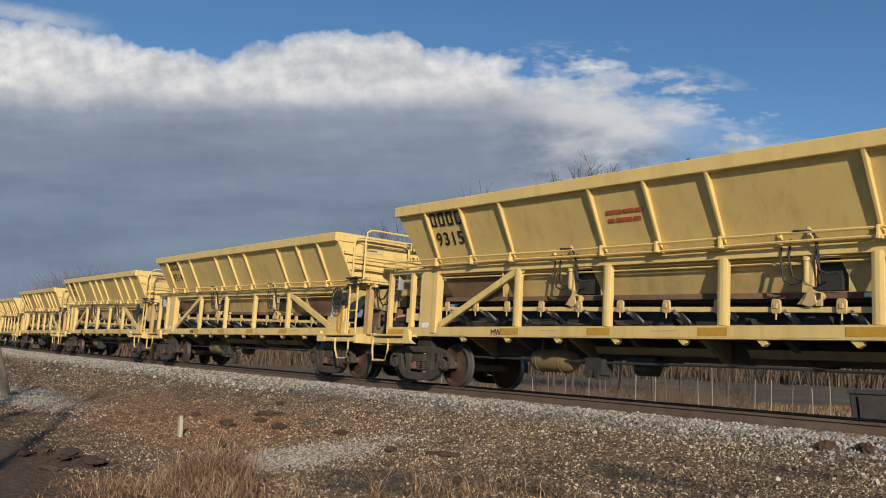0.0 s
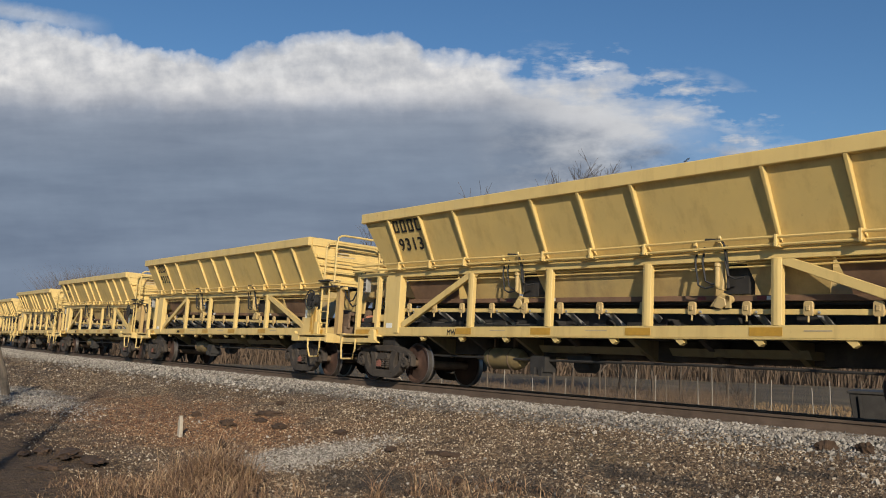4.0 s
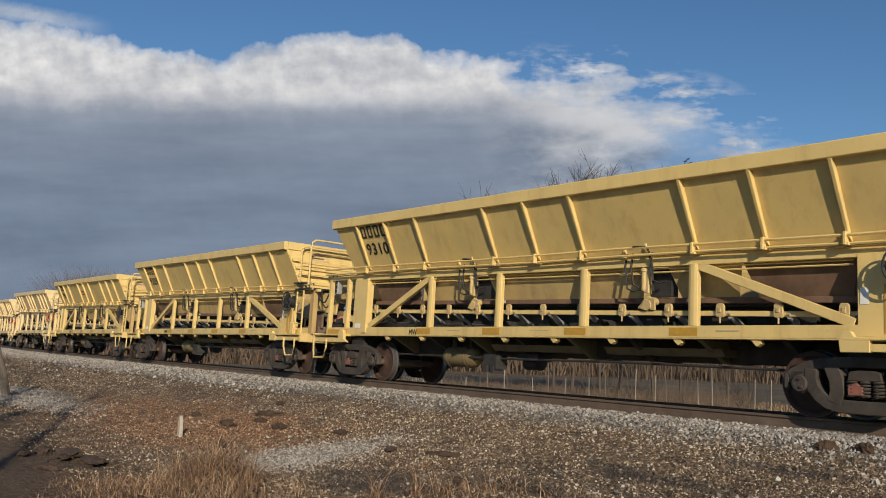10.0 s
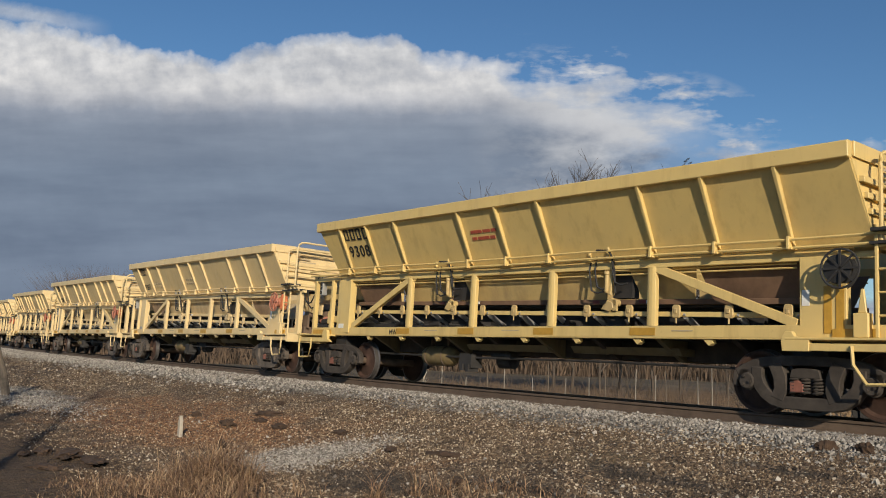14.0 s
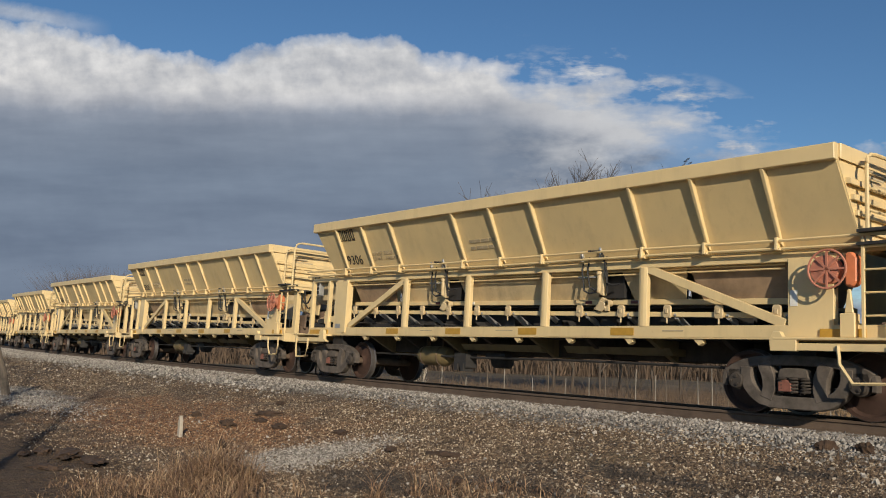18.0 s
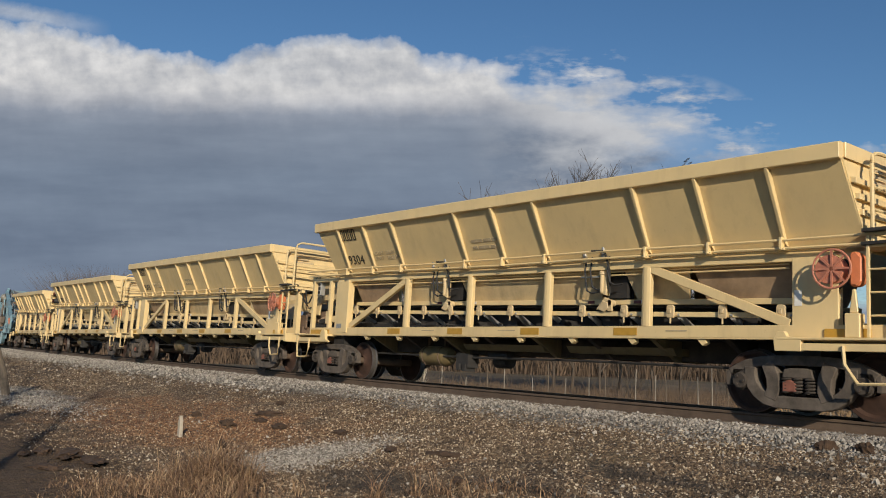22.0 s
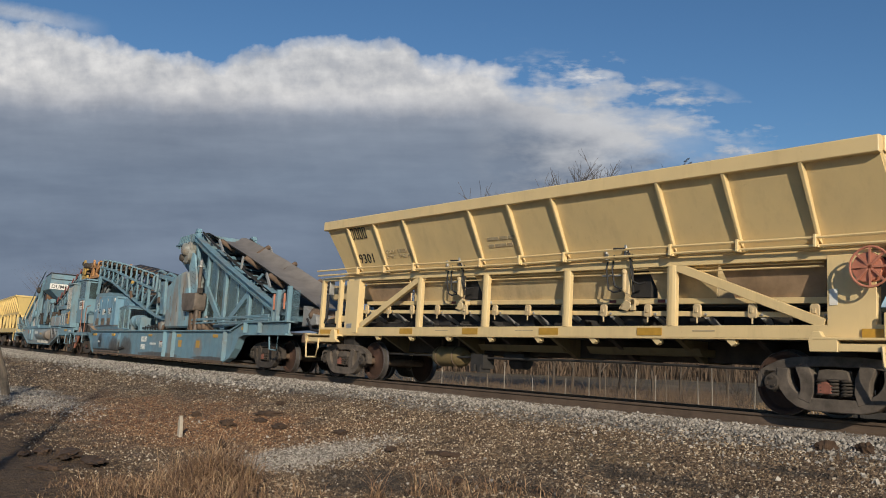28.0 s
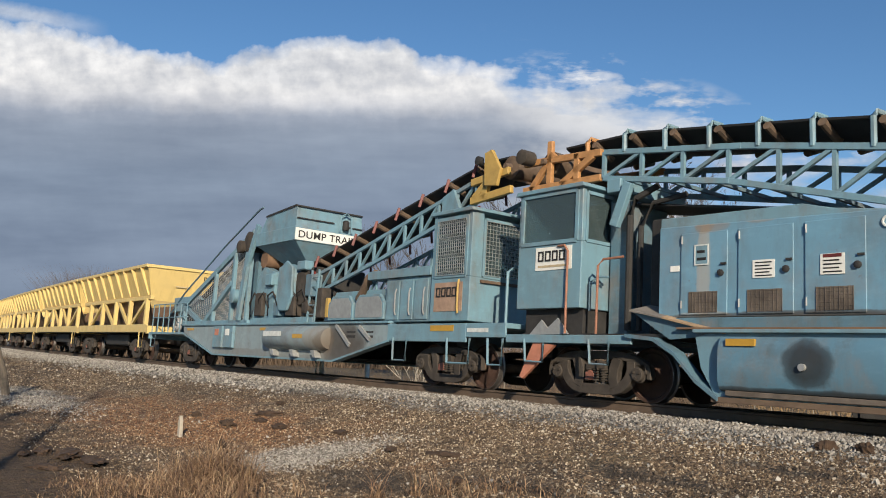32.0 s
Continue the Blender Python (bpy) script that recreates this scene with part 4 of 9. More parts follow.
for i, (car, _, _) in enumerate(CARS[:15]):
    for k in range(4):
        if i < 8:
            on_side(MARK_OLD, car, 0.69 + 0.28 * k, 3.39, "company_mark", "black block mark")
        else:
            on_side(MARK_NEW, car, 0.64 + 0.18 * k, 3.40, "company_mark", "black block mark")
        o = part("company_mark", MARK_END, None, car, "black block mark")
        o.matrix_basis = Matrix.Translation((U1 + 0.09, 0.42 + 0.18 * k, 3.38)) @ Matrix.Rotation(radians(90), 4, "Z") @ Matrix.Diagonal((0.85, 1, 0.7, 1))
    if i < 8:
        on_side(NUMBERS[i], car, 0.72, 3.01, "road_number", "black painted number")
        o = part("road_number", NUMBERS[i], None, car, "black painted number")
        o.matrix_basis = Matrix.Translation((U1 + 0.09, 0.46, 3.08)) @ Matrix.Rotation(radians(90), 4, "Z") @ Matrix.Diagonal((0.55, 1, 0.55, 1))
        if i == 0 or i == 7:
            stencilled(car, "red", 5.55, 3.12, "red stencilled note")
        o = part("stencil", WORDS["MW"], None, car, "black stencilled letters")
        o.location = (2.36, -1.134, 1.085)
    else:
        on_side(NUMBERS[i], car, 0.66, 2.84, "road_number", "black painted number")
        on_side(WORDS["limit"], car, 1.88, 3.01, "stencil", "grey stencilled weights")
        stencilled(car, "grey", 5.6, 2.95, "grey stencilled note")
    for k in range(4):
        o = part("stencil", END_BARS[k % 2], None, car, "unreadable small stencil")
        o.matrix_basis = Matrix.Translation((U1 + 0.09, -0.9, 3.08 + 0.085 * k)) @ Matrix.Rotation(radians(90), 4, "Z")


# ---- blue conveyor wagons ----
GREASY = plain("greasy_brown_steel", (0.13, 0.105, 0.085), 0.7, 0.0, 0.55, 2.4)
GREASED_TAN = painted("greased_dusty_paint", (0.24, 0.27, 0.26), (0.20, 0.13, 0.08), 0.9, 0.6, 0.8, (), 0.9)
BELT_SIDE = plain("brown_black_belt", (0.040, 0.033, 0.029), 0.75, 0.0, 0.3, 2.0)

def lerp_line(pts, x):
    for (a, za), (b, zb) in zip(pts, pts[1:]):
        if a <= x <= b:
            return za + (zb - za) * (x - a) / (b - a)
    return pts[0][1] if x < pts[0][0] else pts[-1][1]


def screen(parent, corners, nu, nv, mat, name="wire_screen", r=0.008):
    """A wire screen across four corners."""
    a, b, c, d = [Vector(p) for p in corners]
    m = Mesh()
    for i in range(nu + 1):
        t = i / nu
        m.beam(a.lerp(b, t), d.lerp(c, t), r, r)
    for j in range(nv + 1):
        t = j / nv
        m.beam(a.lerp(d, t), b.lerp(c, t), r, r)
    return part(name, m, mat, parent, "steel wire screen")


def framed_pane(parent, corners, mat_frame, mat_pane, w=0.05, name="window"):
    """A pane with its frame across four corners."""
    c = [Vector(p) for p in corners]
    m = Mesh()
    for i in range(4):
        m.beam(c[i], c[(i + 1) % 4], w, w)
    fr = part(name, m, mat_frame, parent)
    out = (c[1] - c[0]).cross(c[3] - c[0]).normalized() * 0.004
    pane = part("pane", Mesh().hexa([q - out for q in c], [q + out for q in c]), mat_pane, fr, "dusty dark pane")
    pane.visible_shadow = False
    return fr


def truss(parent, top, bottom, y, bays, mat, size=0.07):
    """Chords, uprights and diagonals of one side, each a part."""
    x0, x1 = top[0][0], top[-1][0]
    for pts, nm in ((top, "top_chord"), (bottom, "bottom_chord")):
        for (a, za), (b, zb) in zip(pts, pts[1:]):
            part(nm, Mesh().beam((a, y, za), (b, y, zb), size * 1.3, size * 1.5), mat, parent, bevel=0.006)
    for k in range(bays + 1):
        x = x0 + (x1 - x0) * k / bays
        part("upright", Mesh().beam((x, y, lerp_line(bottom, x)), (x, y, lerp_line(top, x)), size, size), mat, parent)
        if k < bays:
            xn = x0 + (x1 - x0) * (k + 1) / bays
            part("diagonal", Mesh().beam((x, y, lerp_line(bottom, x)), (xn, y, lerp_line(top, xn)), size * 0.9, size * 0.9), mat, parent)


def belt_run(parent, pts, half, lip, mat, upper=None):
    """A troughed belt along (x, z) points, with raised edges."""
    vs, fs = [], []
    prof_ = ((-half, lip), (-half * 0.55, 0.02), (0, 0), (half * 0.55, 0.02), (half, lip))
    for x, z in pts:
        for b, h in prof_:
            vs.append((x, b, z + h))
    for x, z in pts:
        for b, h in prof_:
            vs.append((x, b * 0.985, z + h - 0.035))
    n, q = len(prof_), len(pts)
    for i in range(q - 1):
        for j in range(n - 1):
            fs.append((i * n + j, (i + 1) * n + j, (i + 1) * n + j + 1, i * n + j + 1))
            o = q * n
            fs.append((o + i * n + j, o + i * n + j + 1, o + (i + 1) * n + j + 1, o + (i + 1) * n + j))
        for j in (0, n - 1):
            o = q * n
            fs.append((i * n + j, o + i * n + j, o + (i + 1) * n + j, (i + 1) * n + j))
    ob = part("conveyor_belt", Mesh().add(vs, fs), mat, parent, "dusty black rubber belt", smooth=True)
    if upper:
        ob.data.materials.append(upper)
        per = 2 * (n - 1) + 2
        for i, face in enumerate(ob.data.polygons):
            if i % per < per - 2 and (i % per) % 2 == 0:
                face.material_index = 1
    return ob


def sign(parent, x0, x1, y, z0, z1, ink=None, bars=5, board=None):
    b = part("sign", Mesh().box(x0, x1, y - 0.012, y - 0.004, z0, z1), board or WHITE, parent, "small white warning sign")
    h = (z1 - z0) / (bars * 2 + 1)
    for k in range(bars):
        mat = ink if (ink and k == bars - 1) else INK
        part("sign_bar", Mesh().box(x0 + 0.12 * (x1 - x0), x1 - (0.12 + 0.1 * (k % 2)) * (x1 - x0), y - 0.016, y - 0.0125, z0 + h * (2 * k + 1), z0 + h * (2 * k + (2.8 if ink and k == bars - 1 else 1.75))), mat, b)
    return b


def rail_loop(parent, pts, mat, r=0.022):
    return part("hand_rail", Mesh().tube(pts, r, 7), mat, parent, smooth=True)


A_T, B_T = 21.05, 14.87


def loader_wagon():
    """The leading blue wagon: well girder, glazed inclined conveyor, surge bin, boom, engine house, cab."""
    car = thing("conveyor_wagon", "worn light blue conveyor wagon with boom, bin and operator cab", "rail wagon")

    def p(name, mesh, mat=BLUE, label="", bevel=0.0, smooth=False, parent=None):
        return part(name, mesh, mat, parent or car, label, bevel, smooth)

    # well girder
    for s in (-1, 1):
        y0, y1 = s * 1.42, s * 1.46
        p("girder_web", Mesh().prism([(2.55, 0.20), (18.75, 0.20), (19.25, 0.36), (19.6, 0.62), (19.85, 0.98), (20.2, 1.07), (20.2, 1.40), (19.9, 1.36), (19.2, 1.12), (2.45, 1.12), (2.2, 1.05), (2.3, 0.6)], y0, y1), GIRDER_BLUE, bevel=0.004)
        p("top_flange", Mesh().box(2.2, 19.2, s * 1.30, s * 1.54, 1.12, 1.17), bevel=0.006)
        p("bottom_flange", Mesh().box(2.5, 18.8, s * 1.30, s * 1.50, 0.12, 0.20), RUSTY, bevel=0.006)
        sw = [(18.75, 0.18), (19.25, 0.34), (19.62, 0.62), (19.88, 0.97), (20.25, 1.05), (23.1, 1.05)]
        for (a, za), (b, zb) in zip(sw, sw[1:]):
            p("swoop_flange", Mesh().hexa([(a, s * 1.30, za - 0.03), (b, s * 1.30, zb - 0.03), (b, s * 1.52, zb - 0.03), (a, s * 1.52, za - 0.03)], [(a, s * 1.30, za + 0.02), (b, s * 1.30, zb + 0.02), (b, s * 1.52, zb + 0.02), (a, s * 1.52, za + 0.02)]))
        sw = [(2.62, 0.17), (2.25, 0.40), (1.85, 0.80), (1.45, 1.02), (0.9, 1.07)]
        for (a, za), (b, zb) in zip(sw[1:], sw):
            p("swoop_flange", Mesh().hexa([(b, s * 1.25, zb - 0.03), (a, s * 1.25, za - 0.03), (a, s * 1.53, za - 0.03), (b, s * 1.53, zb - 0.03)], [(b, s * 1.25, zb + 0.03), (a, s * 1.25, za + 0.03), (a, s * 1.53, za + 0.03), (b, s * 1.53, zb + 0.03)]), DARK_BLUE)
        p("end_girder", Mesh().box(20.2, 23.1, s * 1.38, s * 1.44, 1.07, 1.36), bevel=0.004)
        p("end_flange", Mesh().prism([(19.1, 1.12), (20.1, 1.38), (23.1, 1.38), (23.1, 1.42), (20.1, 1.42), (19.1, 1.17)], s * 1.28, s * 1.52))
        for u in (12.96, 13.96, 18.8, 20.35, 21.4):
            lo = 0.2 if u < 19 else 1.08
            hi = 1.12 if u < 19 else 1.38
            p("stiffener", Mesh().prism([(u - 0.015, lo), (u + 0.015, lo), (u + 0.015, hi), (u - 0.015, hi)], s * 1.46, s * 1.60), bevel=0.003)
        p("belly_panel", Mesh().prism([(s * 1.462, 0.28), (s * 1.53, 0.31), (s * 1.575, 0.42), (s * 1.59, 0.60), (s * 1.585, 0.86), (s * 1.55, 1.0), (s * 1.50, 1.06), (s * 1.462, 1.06)], 2.66, 6.85, "x"), BELLY_BLUE, "dirty blue rounded belly panel with soot", smooth=True)
        p("belly_lip", Mesh().prism([(2.75, 0.22), (6.9, 0.22), (6.9, 0.29), (2.75, 0.30)], s * 1.46, s * 1.53), GREASY, bevel=0.01)
    p("deck", Mesh().box(-1.6, 23.1, -1.36, 1.36, 1.06, 1.11), BLACK, "oily deck plate")
    p("cross_sill", Mesh().box(2.5, 18.7, -1.3, 1.3, 0.2, 0.26), BLACK)
    p("exhaust_port", Mesh().lathe([(0.03, -1.64), (0.05, -1.64), (0.05, -1.5)], 12, (3.95, 0, 0.66)), STEEL, smooth=True)
    p("soot_edge", Mesh().prism([(6.7, 0.95), (6.78, 0.95), (6.9, 0.45), (7.6, 0.5), (7.65, 0.42), (6.8, 0.34)], -1.54, -1.50), BLACK, bevel=0.01)
    for u in (2.8, 5.9, 10.75, 14.1, 19.9, 17.6):
        z = 0.98 if u < 19 else 1.22
        p("reflector", Mesh().box(u, u + 0.45, -1.60 if u < 6.5 else -1.469, -1.55 if u < 6.5 else -1.462, z - 0.05, z + 0.05), GOLD, "orange reflective tape")
    for u in (14.3, 16.1):
        p("decal", Mesh().box(u, u + 0.35, -1.469, -1.462, 0.58, 0.82), GOLD, "orange warning decal")
    sign(car, 12.2, 12.6, -1.462, 0.53, 0.77, RED)
    p("notice", Mesh().box(18.45, 18.58, -1.469, -1.462, 0.62, 0.80), WHITE, "small white notice")
    o = part("road_number", WORDS["9300"], None, car, "faded white number")
    o.location = (9.86, -1.466, 0.42)
    for k in range(4):
        o = part("company_mark", mark_block(0.14, 0.21, FADED), None, car, "faded white block mark")
        o.location = (9.86 + 0.18 * k, -1.466, 0.72)
    p("stencil", Mesh().box(11.0, 11.75, -1.468, -1.462, 0.62, 0.70), FADED, "unreadable white stencil")

    # inclined conveyor with its glazed sides
    chord = [(14.2, 4.58), (15.5, 4.02), (17.4, 3.28), (19.5, 2.52), (21.55, 1.80)]
    for s in (-1, 1):
        y = s * 1.10
        for (a, za), (b, zb) in zip(chord, chord[1:]):
            p("top_chord", Mesh().beam((a, y, za), (b, y, zb), 0.14, 0.20), bevel=0.008)
            p("belt_guide", Mesh().beam((a, s * 0.92, za + 0.22), (b, s * 0.92, zb + 0.22), 0.05, 0.06), BLACK)
        p("foot_chord", Mesh().beam((15.2, y, 1.26), (21.6, y, 1.50), 0.14, 0.12), bevel=0.006)
        for u, lo in ((15.72, 1.25), (17.45, 1.25), (19.5, 1.4), (21.5, 1.45)):
            p("post", Mesh().box(u - 0.09, u + 0.09, y - 0.07, y + 0.07, lo, lerp_line(chord, u)), bevel=0.006)
        p("brace", Mesh().beam((15.6, y - 0.0, 2.75), (17.5, y, 1.25), 0.12, 0.22), bevel=0.006)
        p("brace", Mesh().beam((19.45, y, 2.35), (17.5, y, 1.25), 0.12, 0.20), bevel=0.006)
        for a, b in ((15.8, 16.55), (16.6, 17.36), (17.54, 18.45), (18.5, 19.4), (19.6, 20.5), (20.55, 21.4)):
            lo = 1.36 if a < 19 else 1.55
            framed_pane(car, [(a, y * 0.99, lo), (b, y * 0.99, lo), (b, y * 0.99, lerp_line(chord, b) - 0.14), (a, y * 0.99, lerp_line(chord, a) - 0.14)], BLUE, GLASS)
        p("window_port", Mesh().ring((15.95, s * 1.15, 1.55), 0.12, 0.03, 18), STEEL)
    belt_pts = [(13.9, 4.62), (14.3, 4.58), (15.85, 4.14), (18.0, 3.48), (20.2, 2.74), (22.1, 2.10), (23.1, 1.74)]
    belt_run(car, belt_pts, 0.72, 0.22, BELT_SIDE, DUSTY_BELT)
    for u, z, lean, h in ((15.98, 4.36, 0.50, 0.48), (18.27, 3.61, -0.10, 0.42), (20.22, 2.93, 0.38, 0.46)):
        for q in (-1, 1):
            p("idler_arm", Mesh().beam((u, q * 0.95, z), (u + lean, q * 0.95, z - h), 0.05, 0.11), STEEL, "scuffed idler arm", bevel=0.008)
            p("idler_roll", Mesh().cyl((u + 0.06, q * 0.90, z - 0.03), (u + 0.24, q * 0.42, z - 0.36), 0.085, 12), RUSTY, smooth=True)
        p("idler_base", Mesh().beam((u + lean - 0.35, -0.95, z - h + 0.10), (u + lean + 0.35, -0.95, z - h - 0.15), 0.20, 0.04), BLUE, bevel=0.006)
    for u in (19.4, 21.1):
        z = lerp_line(belt_pts, u)
        p("belt_strut", Mesh().beam((u, -0.7, z - 0.02), (u - 0.25, -0.86, z - 0.34), 0.06, 0.08).beam((u, 0.7, z - 0.02), (u - 0.25, 0.86, z - 0.34), 0.06, 0.08), DARK_BLUE)
    p("return_belt", Mesh().beam((15.2, 0.0, 4.02), (21.6, 0.0, 1.86), 1.2, 0.03), RUBBER)
    for (a, za), (b, zb) in zip(chord, chord[1:]):
        for q in (-1, 1):
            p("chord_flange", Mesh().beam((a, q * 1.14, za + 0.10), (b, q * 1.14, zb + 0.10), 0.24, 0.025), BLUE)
            # lower flange in the darker blue draws the shadow line under the chord
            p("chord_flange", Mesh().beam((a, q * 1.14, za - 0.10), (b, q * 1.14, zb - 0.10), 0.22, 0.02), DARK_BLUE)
    # added casing: blocks the sky behind the panes so that they look dark
    p("inner_casing", Mesh().prism([(15.75, 1.30), (21.4, 1.50), (21.4, 1.62), (19.5, 2.30), (17.4, 3.02), (15.75, 3.62)], -0.62, 0.62), DARK_BLUE, "dark blue casing added to keep the panes dim")
    for k in range(9):
        u = 16.0 + 0.62 * k
        top_z = lerp_line(chord, u) - 0.3
        p("inner_frame", Mesh().beam((u, -0.72, 1.45), (u + 0.45 * (-1) ** k, -0.72, top_z), 0.07, 0.07).beam((u - 0.2, -0.74, 1.6 + 0.2 * (k % 3)), (u + 0.3, -0.74, 1.6 + 0.2 * (k % 3)), 0.10, 0.08), (STEEL, TAN, BLUE)[k % 3])
    for k in range(10):
        u = 14.8 + 0.68 * k
        p("cross_tie", Mesh().beam((u, -1.05, lerp_line(chord, u)), (u, 1.05, lerp_line(chord, u)), 0.08, 0.1), DARK_BLUE)
    # head frame, gearbox, discharge hood
    p("head_tray", Mesh().prism([(12.08, 4.47), (12.42, 4.75), (14.02, 4.76), (14.02, 4.47)], -1.12, 1.12), BLUE, "", bevel=0.012)
    for k in range(9):
        p("tray_rib", Mesh().beam((12.35 + 0.19 * k, -1.13, 4.48), (12.46 + 0.19 * k, -1.13, 4.75), 0.02, 0.03), BLUE)
    p("tray_flange", Mesh().box(12.03, 14.2, -1.17, 1.17, 4.40, 4.465), DARK_BLUE, bevel=0.008)
    for k in range(10):
        p("tray_bracket", Mesh().prism([(12.2 + 0.2 * k, 4.40), (12.3 + 0.2 * k, 4.40), (12.25 + 0.2 * k, 4.31)], -1.14, -1.08), BLUE)
    for q in (-1, 1):
        p("head_mast", Mesh().box(14.08, 14.30, q * 1.0, q * 1.15, 4.35, 4.90).box(14.06, 14.32, q * 1.0, q * 1.17, 4.62, 4.68).box(14.06, 14.32, q * 1.0, q * 1.17, 4.76, 4.82), BLUE, bevel=0.01)
        p("head_leg", Mesh().beam((14.25, q * 1.08, 4.35), (14.75, q * 1.08, 3.05), 0.10, 0.16), BLUE, bevel=0.01)
        p("head_brace", Mesh().beam((14.55, q * 1.12, 3.78), (15.62, q * 1.12, 3.0), 0.08, 0.14), BLUE, bevel=0.008)
    p("head_funnel", Mesh().hexa([(12.32, -1.05, 4.40), (14.10, -1.05, 4.40), (14.10, 1.05, 4.40), (12.32, 1.05, 4.40)], [(12.42, -0.98, 3.76), (14.08, -0.98, 3.66), (14.08, 0.98, 3.66), (12.42, 0.98, 3.76)]), BLUE, "", bevel=0.012)
    # throat in the darker blue, with the shade of its underside painted in
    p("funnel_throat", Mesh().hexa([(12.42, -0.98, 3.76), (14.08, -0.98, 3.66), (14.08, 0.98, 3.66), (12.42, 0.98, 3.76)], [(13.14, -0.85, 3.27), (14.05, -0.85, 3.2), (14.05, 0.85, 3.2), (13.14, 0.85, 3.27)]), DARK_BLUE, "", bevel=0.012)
    gm = p("gear_motor", Mesh().lathe([(0.10, -1.56), (0.17, -1.54), (0.23, -1.48), (0.25, -1.36), (0.30, -1.34), (0.30, -1.26), (0.22, -1.22), (0.20, -1.10)], 18, (13.98, 0, 4.12)), GREASED_TAN, "greasy dusty gear motor", smooth=True)
    part("gear_case", Mesh().prism([(13.45, 3.80), (13.62, 3.62), (13.98, 3.60), (14.22, 3.74), (14.30, 4.02), (14.10, 4.30), (13.78, 4.36), (13.52, 4.14)], -1.40, -1.14), GREASED_TAN, gm, bevel=0.05)
    part("gear_cap", Mesh().lathe([(0.06, -1.52), (0.12, -1.50), (0.15, -1.44), (0.16, -1.38)], 14, (13.68, 0, 3.84)), CAST, gm, smooth=True)
    part("gear_fin", Mesh().box(13.80, 14.16, -1.47, -1.41, 4.34, 4.40).box(13.84, 14.12, -1.5, -1.41, 4.26, 4.30), BLUE, gm, bevel=0.01)
    p("chute_plate", Mesh().prism([(14.50, 3.98), (14.74, 3.86), (15.37, 2.50), (15.0, 2.44), (14.66, 2.50), (14.50, 2.9), (14.27, 3.47)], -1.34, -1.26), BIN_BLUE, "dented blue chute plate", bevel=0.012)
    rp = random.Random(4)
    for k in range(16):
        cx, cz = 14.72 + 0.14 * (k % 3) + rp.uniform(-0.04, 0.04), 3.42 - 0.055 * k
        p("chute_hole", Mesh().prism([(cx - 0.03, cz), (cx, cz + 0.018), (cx + 0.035, cz - 0.005), (cx, cz - 0.02)], -1.345, -1.341), BLACK)
    p("surge_bin", Mesh().prism([(12.32, 1.27), (15.10, 1.27), (15.02, 1.8), (14.87, 2.31), (14.62, 2.80), (14.40, 3.22), (14.22, 3.30), (13.90, 3.31), (13.26, 3.23), (12.44, 2.92), (12.18, 2.80), (12.26, 2.0)], -1.40, 1.40), BIN_BLUE, "rust-streaked pale blue surge bin", bevel=0.06)
    for k, (bx, bz) in enumerate(((12.75, 2.3), (13.55, 2.0), (14.1, 2.62), (13.0, 1.6), (14.55, 1.7))):
        p("bin_dent", Mesh().prism([(bx - 0.012, bz - 0.16), (bx + 0.012, bz - 0.14), (bx + 0.016, bz + 0.16), (bx - 0.006, bz + 0.14)], -1.408, -1.398), RUSTY)
    p("bin_apron", Mesh().hexa([(11.75, -0.9, 2.75), (13.2, -1.38, 3.16), (13.2, 0.9, 3.16), (11.75, 0.9, 2.75)], [(11.7, -0.9, 2.55), (12.3, -1.38, 2.8), (12.3, 0.9, 2.8), (11.7, 0.9, 2.55)]), STEEL, "bent steel apron")
    p("fluid_tank", Mesh().prism([(14.62, 2.47), (15.98, 2.44), (15.98, 2.0), (15.9, 1.84), (14.85, 1.82), (14.68, 1.98)], -1.62, -1.2), GREASY, "greasy brown fluid tank", bevel=0.03)
    p("tank_stand", Mesh().box(15.2, 15.45, -1.5, -1.3, 1.17, 1.84).box(15.65, 15.85, -1.5, -1.3, 1.17, 1.84), RUSTY, bevel=0.01)
    p("exhaust_pipe", Mesh().tube([(15.84, -1.45, 1.17), (15.84, -1.45, 2.4), (15.83, -1.45, 3.36)], 0.06, 10), GREASY, "sooty exhaust pipe", smooth=True)
    p("work_light", Mesh().lathe([(0.11, 3.34), (0.11, 3.39), (0.05, 3.40), (0.06, 3.46), (0.07, 3.54), (0.03, 3.60)], 12, (15.83, -1.45, 0), "z"), STEEL, smooth=True)
    p("lamp_box", Mesh().box(15.90, 16.08, -1.52, -1.38, 2.42, 2.62), CAST, bevel=0.02)
    for k in range(4):
        p("pump", Mesh().lathe([(0.08, -1.5), (0.12, -1.45), (0.12, -1.2)], 12, (15.3 + 0.42 * k, 0, 1.30)).box(15.15 + 0.42 * k, 15.45 + 0.42 * k, -1.4, -1.1, 1.17, 1.4 + 0.05 * (k % 2)), RUSTY, bevel=0.01)
    for z in (1.40, 1.54, 1.50):
        p("side_pipe", Mesh().tube([(15.3, -1.46, z), (18.0, -1.46, z + 0.02), (19.6, -1.46, z + 0.03), (21.8, -1.46, z + 0.06)], 0.025, 6), smooth=True)
    # leading end platform with screens
    p("end_platform", Mesh().box(21.3, 23.1, -1.42, 1.42, 1.06, 1.10), bevel=0.01)
    p("end_sill", Mesh().box(23.05, 23.2, -1.0, 1.0, 0.85, 1.12), RUSTY, bevel=0.01)
    for u, a, b in ((22.05, 1.15, 2.32), (22.75, 1.12, 2.40), (21.8, 1.4, 2.15)):
        p("end_post", Mesh().box(u - 0.06, u + 0.06, -1.38, -1.26, a, b), bevel=0.008)
